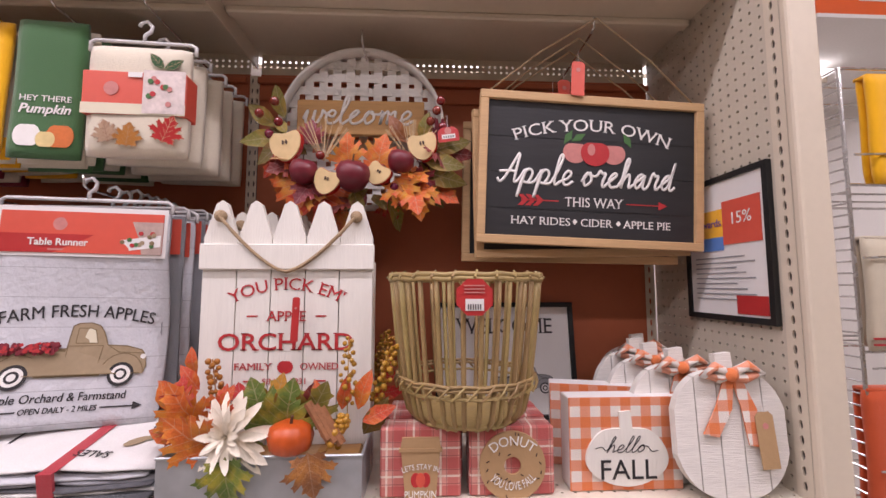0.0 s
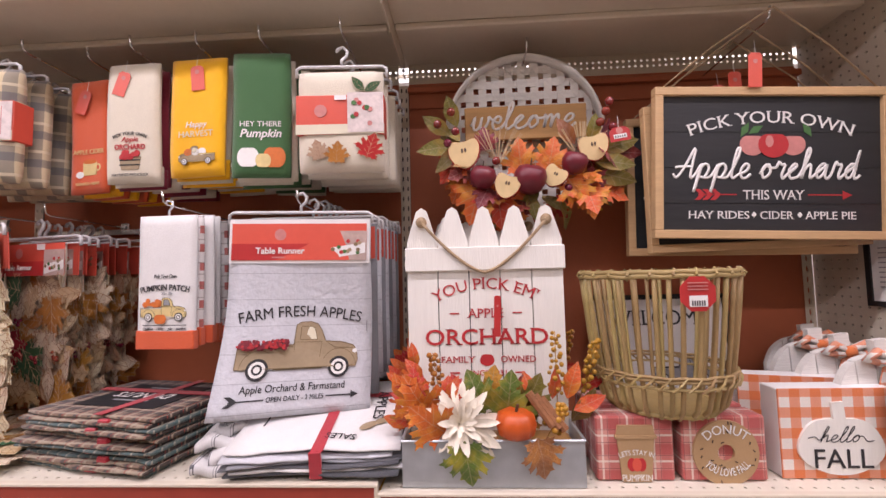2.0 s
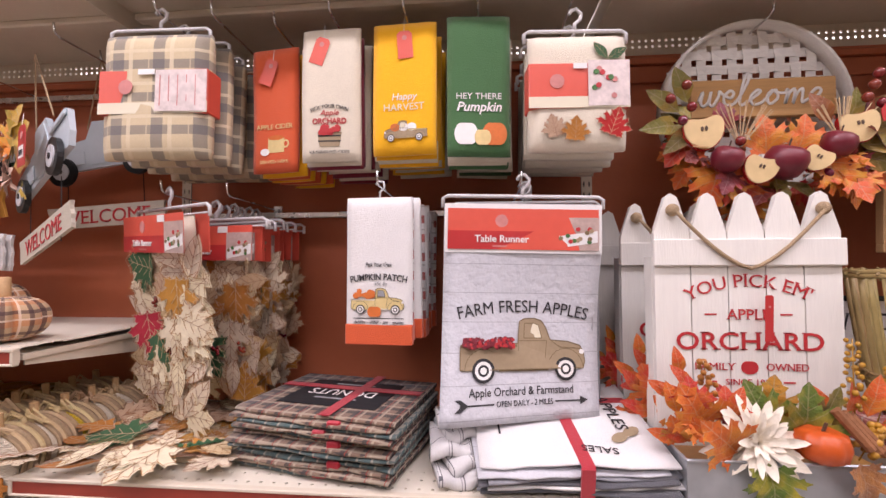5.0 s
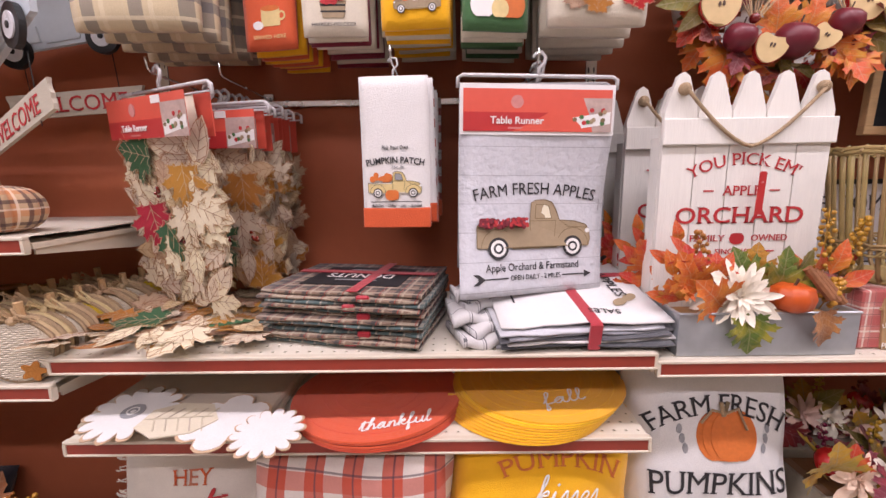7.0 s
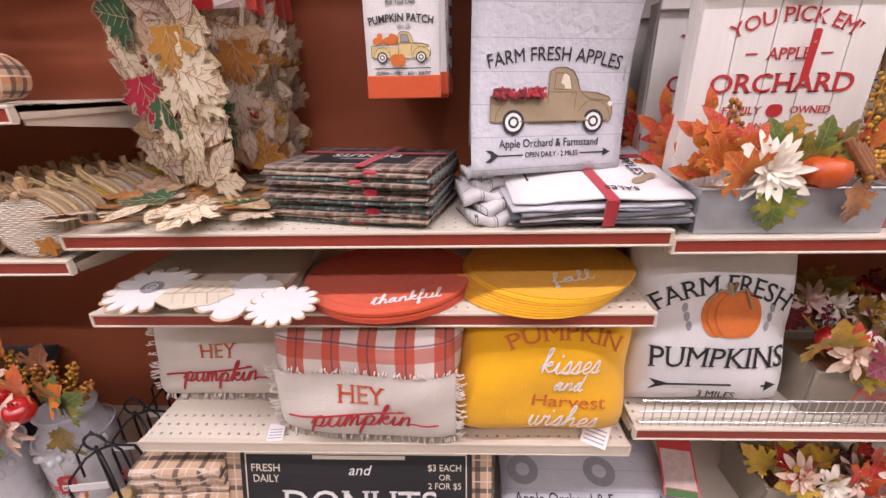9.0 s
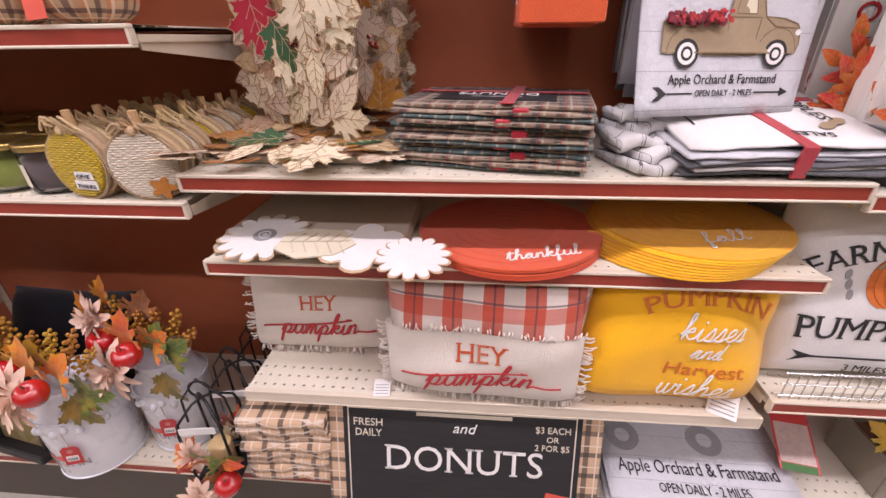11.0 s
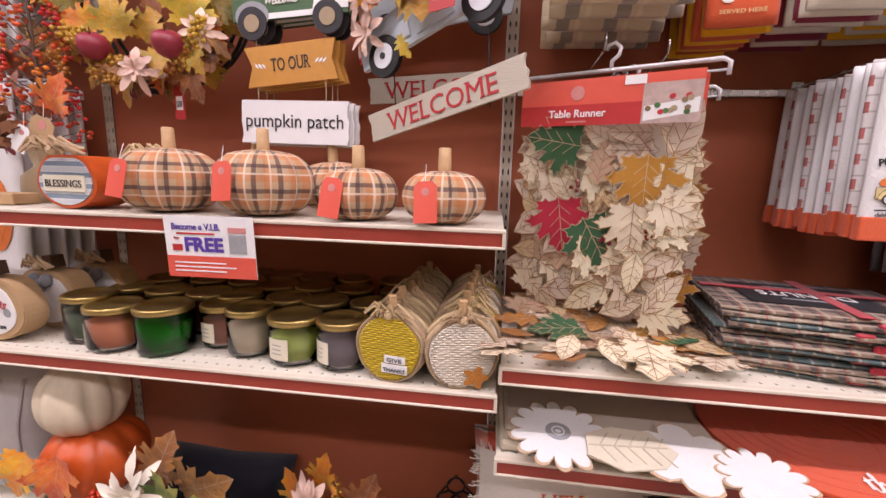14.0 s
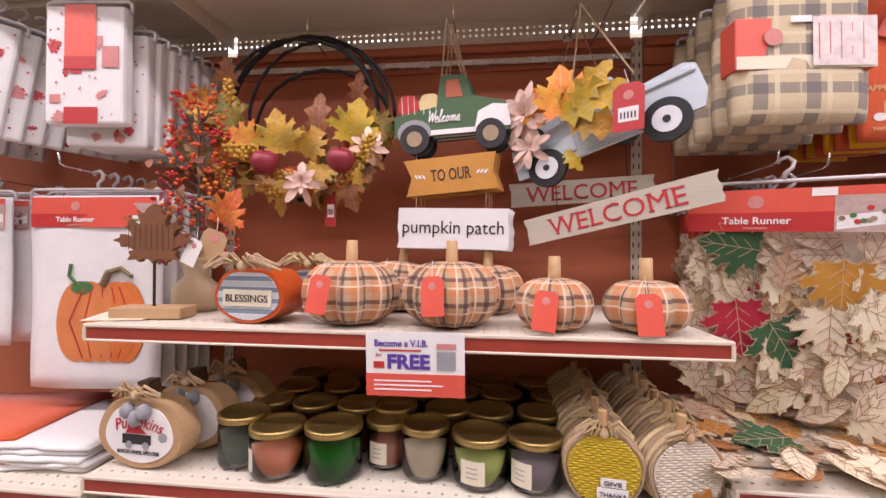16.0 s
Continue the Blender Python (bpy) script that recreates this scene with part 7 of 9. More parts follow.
def round_mats(x, y, n, r, material, label, group, fan, word, wx, wy, wsize, wwidth):
    for k in range(n):
        t = thing("round_placemat", pose(x + fan * (n - 1 - k), y + 0.3 * fan * (n - 1 - k), Z_S3 + 0.002 + 0.0046 * k, -1.0 * (k > n - 3), 0, 13 * k), label, "placemat", group)
        part("woven_disc", b_lathe([(0.002, 0.0), (r, 0.0), (r + 0.001, 0.002), (r, 0.004), (0.002, 0.004)], 56), material, t)
        for q in range(1, 8):
            part("woven_ring", moved(b_ring(0, 0, r * q / 8 - 0.0014, r * q / 8, 0, 0.0006, 40), pose(0, 0, 0.0046, -90)), material, t)
    part("lettering", moved(b_script(word, 0, 0, 0, wwidth, wsize * 0.36, 0.0042, 0.3), pose(0, 0, 0, 0, 0, -13 * (n - 1)) @ pose(wx, wy, 0.0056, -90) @ pose(0, 0, 0, 0, -14)), WHITEINK, t)


round_mats(0.635, -0.318, 5, 0.200, C_REDMAT, "round rust-red woven placemat with white lettering", "red round placemats", 0.001, "thankful", 0.06, -0.150, 0.055, 0.15)
round_mats(1.03, -0.290, 9, 0.195, C_YELMAT, "round yellow woven placemat in a fanned stack", "yellow round placemats", -0.006, "fall", 0.03, -0.12, 0.06, 0.10)

# pillows
def fringe(t, x0, x1, z0, z1, bend, seed, material=C_IVORY):
    """Loose threads round the canvas panel."""
    r = random.Random(seed)
    bm = bmesh.new()
    for side in range(4):
        for k in range(60 if side < 2 else 40):
            u = r.random()
            if side < 2:
                x, z, dx, dz = x0 + (x1 - x0) * u, (z0 if side == 0 else z1), r.uniform(-0.008, 0.008), (-0.020 if side == 0 else 0.016) * r.uniform(0.5, 1.2)
            else:
                x, z, dx, dz = (x0 if side == 2 else x1), z0 + (z1 - z0) * u, (-0.022 if side == 2 else 0.022) * r.uniform(0.5, 1.2), r.uniform(-0.008, 0.008)
            y = bend(x, z) - 0.004
            join(bm, b_tube([(x, y, z), (x + dx * 0.6, y - 0.004, z + dz * 0.6), (x + dx, y + 0.001, z + dz)], 0.0016, 4))
    return tagged(part("fringe", bm, material, t, "frayed ivory fringe"), kind="stuff")


def hey_pillow(m, w, h, d, label, seed, cap=0.62, za=0.34, zb=0.17):
    t, bend = cushion("lumbar_pillow", m, w, h, d, PILLOWPLAID, label, seed=seed)
    n = 14
    bm = bmesh.new()
    layer = bm.loops.layers.uv.verify()
    z0, z1, x0, x1 = 0.03 * h, cap * h, -0.46 * w, 0.46 * w
    g = [[bm.verts.new((x0 + (x1 - x0) * i / n, bend(x0 + (x1 - x0) * i / n, z0 + (z1 - z0) * j / n) - 0.003, z0 + (z1 - z0) * j / n)) for i in range(n + 1)] for j in range(n + 1)]
    for j in range(n):
        for i in range(n):
            bm.faces.new((g[j][i], g[j][i + 1], g[j + 1][i + 1], g[j + 1][i]))
    part("canvas_panel", bm, C_IVORY, t, "ivory canvas front panel", True)
    up = lambda x, z: bend(x, z) - 0.004
    words(t, "HEY", 0.20 * h, 0.0, za * h, -0.001, LEAVES["rust"], up, width=0.24 * w, serif=True)
    script(t, "pumpkin", -0.01 * w, zb * h, -0.002, REDINK, up, width=0.50 * w, tall=0.098 * h, pen=0.0058, slant=0.35, tails=1.6)
    fringe(t, x0, x1, z0, z1, bend, seed)
    return t


hey_pillow(pose(0.158, -0.285, Z_S4 + 0.004, -12, 0, 2), 0.405, 0.285, 0.13, "ivory lumbar pillow with red stitched lettering and fringe", 2, 0.86, 0.46, 0.22)
hey_pillow(pose(0.585, -0.412, Z_S4 + 0.004, -4, 0, -4), 0.470, 0.328, 0.17, "ivory and red plaid lumbar pillow with red lettering", 5, 0.62, 0.40, 0.205)
cushion("throw_pillow", pose(0.20, -0.13, Z_S4 + 0.004, -10), 0.36, 0.33, 0.12, PILLOWPLAID, "red and white plaid pillow at the shelf back", seed=4)
yp, ypb = cushion("throw_pillow", pose(1.000, -0.405, Z_S4 + 0.004, -12, 5, 6), 0.445, 0.385, 0.19, C_YELLOW, "mustard yellow pillow with rust and white lettering", seed=7)
words(yp, "PUMPKIN", 0.055, 0.02, 0.265, -0.001, ORANGEINK, ypb, arc=0.035, width=0.26, serif=True)
script(yp, "kisses", 0.03, 0.188, -0.002, WHITEINK, ypb, width=0.14, tall=0.028, pen=0.0044, slant=0.3)
script(yp, "and", 0.03, 0.142, -0.002, WHITEINK, ypb, width=0.07, tall=0.022, pen=0.0038, slant=0.3)
words(yp, "Harvest", 0.045, 0.04, 0.098, -0.001, ORANGEINK, ypb, width=0.17)
script(yp, "wishes", 0.03, 0.045, -0.002, WHITEINK, ypb, width=0.16, tall=0.028, pen=0.0044, slant=0.3)
for x, y, s, ry in ((0.345, -0.47, 0.04, 4), (1.125, -0.475, 0.06, -30)):
    lt = thing("price_label", pose(x, y, Z_S4 + 0.003, -70, 0, ry), "white printed price label lying on the shelf", "label", "loose price labels")
    part("paper", b_poly(rect_pts(-s / 2, s / 2, 0, s * 1.1), 0.0008), PAPER, lt)
    for k in range(4):
        flat(lt, "text_line", rect_pts(-s * 0.4, s * 0.4, s * (0.15 + 0.18 * k), s * (0.20 + 0.18 * k)), GREYINK, -0.0008)

# base shelf
BZ = BASE_Z + 0.002
stack("plaid_throw", 0.075, -0.36, BZ, 0.235, 0.26, 0.0295, 8, [WOOLPLAID], "camel and black plaid throw folded in a stack", "throw blanket", "plaid throws", 9, 3, 0.006, None, 0.10)
for k in range(2, -1, -1):
    mat_ = thing("donut_mat", pose(0.545 + 0.004 * k, -0.583 + 0.016 * k, 0.003, -15), "black printed mat with plaid border leaning in a row" if k else "black printed mat with donut lettering and plaid border", "floor mat", "donut mats")
    part("plaid_border", b_box(-0.355, 0.345, 0, 0.008, 0, 0.565, 0.003), WOOLPLAID, mat_)
    if k == 0:
        part("black_panel", b_box(-0.310, 0.292, -0.002, 0.001, 0.04, 0.54), CHALK, mat_, "black printed panel")
        for q in ((-0.295, 0.276, 0.054, 0.057), (-0.295, 0.276, 0.525, 0.528), (-0.298, -0.295, 0.054, 0.528), (0.276, 0.279, 0.054, 0.528)):
            flat(mat_, "keyline", rect_pts(*q), C_CREAM, -0.003)
        words(mat_, "DONUTS", 0.105, 0.0, 0.352, -0.0025, WHITEINK, width=0.405, serif=True)
        words(mat_, "and", 0.04, 0.0, 0.469, -0.0025, WHITEINK, shear=0.3)
        words(mat_, "FRESH", 0.030, -0.245, 0.477, -0.0025, C_CREAM, width=0.075)
        words(mat_, "DAILY", 0.030, -0.245, 0.447, -0.0025, C_CREAM, width=0.068)
        words(mat_, "$3 EACH", 0.026, 0.222, 0.482, -0.0025, C_CREAM, width=0.085)
        words(mat_, "OR", 0.022, 0.222, 0.457, -0.0025, C_CREAM)
        words(mat_, "2 FOR $5", 0.024, 0.222, 0.432, -0.0025, C_CREAM, width=0.085)
        flat(mat_, "text_bar", rect_pts(-0.12, 0.12, 0.512, 0.522), C_CREAM, -0.003)
        flat(mat_, "orange_sticker", [(0.20, 0.24), (0.27, 0.23), (0.275, 0.30), (0.215, 0.31)], CORALTAG, -0.0035)
for k in range(7):
    pm = thing("shiplap_placemat", pose(1.16 + 0.004 * (k % 3), -0.345 + 0.004 * (k % 2), BZ + 0.012 * k, 9, 0, -3 + (k * 7 % 5)), "white shiplap-print placemat lying in a stack", "placemat", "shiplap placemats")
    part("cloth", b_fold(0.47, 0.34, 0.010, 200 + k), C_SHIPLAP, pm, smooth=True)
    if k == 6:
        part("lettering", moved(b_text("Apple Orchard & Farmstand", 0.05, 0, 0, 0, width=0.40), pose(0.0, -0.10, 0.0126, -90)), BLACKINK, pm)
        part("lettering", moved(b_text("OPEN DAILY - 2 MILES", 0.034, 0, 0, 0, width=0.22), pose(0.0, -0.148, 0.0126, -90)), BLACKINK, pm)
        for x in (-0.17, 0.05):
            part("wheel_print", moved(b_ring(0, 0, 0.02, 0.045, 0, 0.0006, 22), pose(x, 0.0, 0.0128, -90)), GREYINK, pm)
hd = thing("header_card", pose(1.40, -0.44, BZ + 0.10, -62, 0, -10), "red header card lying on the placemats", "header card")
part("card", b_box(-0.045, 0.045, 0, 0.0012, 0, 0.20), REDTAG, hd)
part("photo_print", b_poly(rect_pts(-0.04, 0.04, 0.02, 0.12), 0.0006, -0.0008), PHOTO, hd)
part("green_end", b_poly(rect_pts(-0.04, 0.04, 0.0, 0.018), 0.0006, -0.0008), GREENINK, hd)

# ---- left bay: upper shelf ----
def plaid_pumpkin(x, y, r, h, label, seed, tag=True, lean=0):
    p = thing("plaid_pumpkin", pose(x, y, Z_L1 + 0.002, 0, lean, 40 * seed), label, "fabric pumpkin", "plaid pumpkins")
    n = 12
    prof = [(0.03 * r, 0.10 * h)] + [(r * (math.sin(math.pi * (0.04 + 0.92 * k / n)) ** 0.62), h * (0.5 - 0.5 * math.cos(math.pi * (0.03 + 0.93 * k / n)))) for k in range(n + 1)] + [(0.05 * r, 0.86 * h)]
    part("plush_body", b_lathe(prof, 96, 8, 0.22), FALLPLAID, p, smooth=True)
    part("wooden_stem", b_lathe([(0.012, 0.80 * h), (0.0125, 0.86 * h + 0.02), (0.0115, h + 0.040), (0.010, h + 0.042)], 12), PINE, p, "pale wooden peg stem", True)
    if tag:
        tg = hang_tag(p, (0, 0, 0), 0.042, 0.072, CORALTAG, 0, False)
        m = pose(0, 0, 0, 0, 0, -40 * seed) @ pose(-0.22 * r - 0.006, -r * 0.90, h * 0.80, -10, 6 if seed % 2 else -4, -8)
        tg.matrix_basis = m
    return p


plaid_pumpkin(-0.695, -0.385, 0.100, 0.128, "orange and navy plaid fabric pumpkin on the shelf", 1)
plaid_pumpkin(-0.487, -0.385, 0.100, 0.128, "orange and navy plaid fabric pumpkin on the shelf", 2)
plaid_pumpkin(-0.286, -0.395, 0.076, 0.098, "small orange and navy plaid fabric pumpkin", 3)
plaid_pumpkin(-0.118, -0.400, 0.079, 0.096, "small orange and navy plaid fabric pumpkin", 4)
plaid_pumpkin(-0.640, -0.19, 0.095, 0.122, "orange plaid fabric pumpkin behind the others", 5, True, -6)
plaid_pumpkin(-0.410, -0.20, 0.085, 0.115, "orange plaid fabric pumpkin behind the others", 6, False, 4)

bless = thing("blessings_pumpkin", pose(-0.895, -0.43, Z_L1 + 0.002, 0, 0, -6), "orange wooden pumpkin with blue stripes and raffia bow", "decorative pumpkin", "blessings pumpkins")
out = b_pumpkin_outline(0.158, 0.118)
part("pumpkin_body", b_poly(out, 0.085), PUMPKINSKIN, bless)
part("striped_face", b_poly([(0.88 * x, 0.007 + 0.88 * z) for x, z in out], 0.003, -0.003), plaid("blue_grey_stripes", (0.50, 0.52, 0.54), [(1, 0.022, 0.1, 0.45, (0.13, 0.19, 0.26), 0.85), (1, 0.011, 0.3, 0.12, (0.7, 0.7, 0.68), 0.8)]), bless, "blue and grey striped face")
wbd = part("word_board", b_poly(rect_pts(-0.055, 0.055, 0.035, 0.068), 0.003, -0.006), CREAMCARD, bless)
words(wbd, "BLESSINGS", 0.021, 0, 0.044, -0.0065, BLACKINK, width=0.096)
r2 = random.Random(9)


def raffia_bow(t, x, y, z, spread, n, seed):
    r = random.Random(seed)
    bm = bmesh.new()
    for k in range(n):
        a = r.choice((-1, 1)) * r.uniform(0.2, 1.0)
        ex = a * spread
        join(bm, b_tube([(x, y, z), (x + ex * 0.5, y - 0.012 - 0.01 * r.random(), z + 0.022 * r.random() + 0.006), (x + ex, y - 0.008, z - 0.012 * r.random() + 0.004)], 0.0027, 4))
    join(bm, b_ball(x, y - 0.008, z, 0.010, 8, 6))
    return tagged(part("raffia_bow", bm, RAFFIA, t, "pale raffia bow"), kind="stuff")


raffia_bow(bless, 0, -0.012, 0.116, 0.088, 40, 3)
b2 = copy_thing(bless, pose(-0.83, -0.27, Z_L1 + 0.002, 0, 0, -10))
tagged(b2, "orange wooden pumpkin behind another pumpkin")

stand = thing("leaf_stand", pose(-1.142, -0.385, Z_L1 + 0.002, 0, 0, 8), "carved brown wooden leaf on a block stand", "leaf ornament")
part("block_base", b_box(-0.075, 0.075, -0.032, 0.032, 0, 0.024, 0.002), KRAFT, stand)
part("rod", b_tube([(0, 0, 0.02), (0, 0, 0.14)], 0.003), BLACKM, stand)
lp = []
for x, z in HALF["maple"]:
    lp.append((x * 0.14, z * 0.13))
part("carved_leaf", moved(b_poly(lp + [(-x, z) for x, z in lp[-2:0:-1]], 0.016, -0.008), pose(0, 0, 0.118)), surface("carved_brown_wood", (0.17, 0.065, 0.025), 0.6, 0, (60, 0.2), (18, 0.2), (60, 0.6)), stand)
part("grain_groove", moved(join(*[b_poly(line_pts(-0.05 + 0.012 * k, 0.03, -0.05 + 0.012 * k, 0.085, 0.0015), 0.001, -0.009) for k in range(9)]), pose(0, 0, 0.118)), DARKWOOD, stand)
sign_ = thing("shelf_card", pose(-1.19, -0.44, Z_L1 + 0.003, -86, 0, 14), "pale card lying on the shelf edge", "card")
part("paper", b_poly(rect_pts(-0.06, 0.06, 0, 0.09), 0.001), CREAMCARD, sign_)

tree = thing("berry_tree", pose(-1.125, -0.275, Z_L1 + 0.002), "twig tree with orange berries in a burlap base", "berry tree")
part("burlap_base", b_lathe([(0.045, 0), (0.055, 0.02), (0.052, 0.06), (0.026, 0.085), (0.034, 0.115), (0.030, 0.13)], 24, 9, 0.12), C_BURLAP, tree, smooth=True)
part("trunk", b_tube([(0, 0, 0.06), (0.004, 0, 0.3), (0, 0, 0.5)], 0.006, 6, 0.4), DARKWOOD, tree)
r2 = random.Random(14)
for k in range(46):
    z = 0.12 + 0.38 * k / 46
    rad = 0.115 * (1 - 0.45 * (z - 0.12) / 0.4)
    a = k * 2.4
    e = (rad * math.cos(a), rad * 0.7 * math.sin(a), z + r2.uniform(0.02, 0.06))
    tw = part("twig", b_tube([(0, 0, z), (e[0] * 0.5, e[1] * 0.5, z + 0.02), e], 0.0018, 4, 0.5), DARKWOOD, tree)
    part("berry_sprig", join(*[b_ball(e[0] * r2.uniform(0.5, 1.1), e[1] * r2.uniform(0.5, 1.1) - 0.006, e[2] + r2.uniform(-0.03, 0.02), r2.uniform(0.0042, 0.0066), 8, 6, 0.85) for _ in range(7)]), ORANGEBERRY if k % 4 else REDAPPLE, tw, smooth=True)
spray(tree, r2, 16, lambda q: (q.uniform(-0.09, 0.09), -0.02, q.uniform(0.1, 0.42), q.uniform(-90, 90)), [("oval", "brown"), ("oval", "maroon"), ("oval", "brown")], 0.042, depth=0.06)
leaf(tree, "maple", "rust", (0.11, -0.06, 0.20), 0.10, 30, 20)
hang_tag(tree, (0.115, -0.09, 0.19), 0.06, 0.07, KRAFT, 20, False)
hang_tag(tree, (0.075, -0.10, 0.17), 0.035, 0.06, PAPER, 25, False)

# ---- left bay: hanging signs and wreath ----
solid("left_hook_rail", b_box(-1.2, -0.02, -0.024, -0.014, 2.062, 2.080, 0.002), CHROME, "chrome hook rail across the left panel", "rail", "structure")
wr = thing("grapevine_wreath", pose(-0.905, -0.14, 1.885), "black wire hoop wreath with apples and autumn leaves", "wreath")
for k, (rx, rz, dx, dz, dy) in enumerate(((0.222, 0.222, 0.0, 0.0, 0.0), (0.224, 0.206, -0.022, -0.006, -0.03), (0.208, 0.212, 0.03, 0.0, 0.012), (0.212, 0.220, -0.010, -0.008, -0.016), (0.20, 0.17, 0.02, -0.02, 0.05))):
    part("wire_hoop", b_tube([(dx + rx * math.cos(2 * math.pi * j / 48), dy + 0.004 * math.sin(3 * j), dz + rz * math.sin(2 * math.pi * j / 48)) for j in range(49)], 0.0050, 6), BLACKM, wr, smooth=True)
r2 = random.Random(31)


def low_arc(q):
    a = radians(q.uniform(-176, -4))
    rad = q.uniform(0.15, 0.225)
    return rad * math.cos(a), -0.03, rad * math.sin(a) * 0.9, 90 - math.degrees(a) + q.uniform(-60, 60)


spray(wr, r2, 14, lambda q: (q.uniform(-0.27, -0.17), -0.03, q.uniform(-0.12, 0.06), q.uniform(-120, -30)), [("maple", "orange"), ("maple", "brown"), ("maple", "olive")], 0.080, depth=0.04)
spray(wr, r2, 66, low_arc, [("maple", "olive"), ("maple", "yellow"), ("maple", "yellow"), ("maple", "brown"), ("maple", "rust"), ("oak", "brown"), ("maple", "yellow"), ("oval", "maroon")], 0.075, depth=0.05)
for sh, co, p, s, a in (("maple", "yellow", (-0.02, -0.09, -0.125), 0.12, -10), ("maple", "yellow", (0.03, -0.08, -0.13), 0.10, 30), ("maple", "yellow", (0.15, -0.08, -0.10), 0.12, 15), ("maple", "orange", (-0.10, -0.08, -0.10), 0.10, -60),
                        ("maple", "olive", (-0.16, -0.08, -0.05), 0.10, -20), ("oak", "brown", (0.07, -0.08, -0.10), 0.13, 0), ("maple", "orange", (-0.2, -0.06, -0.02), 0.11, -50), ("maple", "yellow", (-0.02, -0.07, -0.17), 0.11, 190), ("maple", "brown", (0.13, -0.06, -0.16), 0.11, 165)):
    leaf(wr, sh, co, p, s, a, 15, r2.uniform(-20, 20))
for p in ((-0.035, -0.155, -0.155), (0.150, -0.155, -0.152)):
    apple(wr, p, 0.032, WREATHAPPLE)
bloom(wr, (0.045, -0.13, -0.200), 0.055, PETALP, ((7, 1.0, 82), (7, 0.7, 60), (5, 0.45, 35)), turn=15)
bloom(wr, (0.205, -0.12, -0.115), 0.055, PETALP, ((7, 1.0, 82), (7, 0.7, 60), (5, 0.45, 35)), turn=20)
for k, (x, z, a) in enumerate(((-0.16, -0.10, 120), (-0.15, -0.13, 80), (-0.13, -0.03, -10), (0.12, -0.22, 40), (0.15, -0.21, 20), (0.19, -0.17, 20), (-0.18, -0.14, 150), (-0.08, -0.20, 110), (-0.06, -0.17, 100))):
    berries(wr, (x, -0.135, z), a, 0.085, GOLDBERRY, 30, 0.0052, 40 + k)
hang_tag(wr, (0.09, -0.06, -0.19), 0.028, 0.11, REDTAG, 0)
peg_hook(-0.90, 2.105, 0.16)


def b_board(w, h, d, notch=0.0, rag=0.0, seed=1):
    r = random.Random(seed)
    left = [(-w / 2, -h / 2), (-w / 2 + notch, 0), (-w / 2, h / 2)] if notch else [(-w / 2 + r.uniform(-rag, rag), -h / 2 + h * k / 6) for k in range(7)]
    right = [(w / 2, h / 2), (w / 2 - notch * 0.7, 0), (w / 2, -h / 2)] if notch else [(w / 2 + r.uniform(-rag, rag), h / 2 - h * k / 6) for k in range(7)]
    return b_poly(left + right, d)


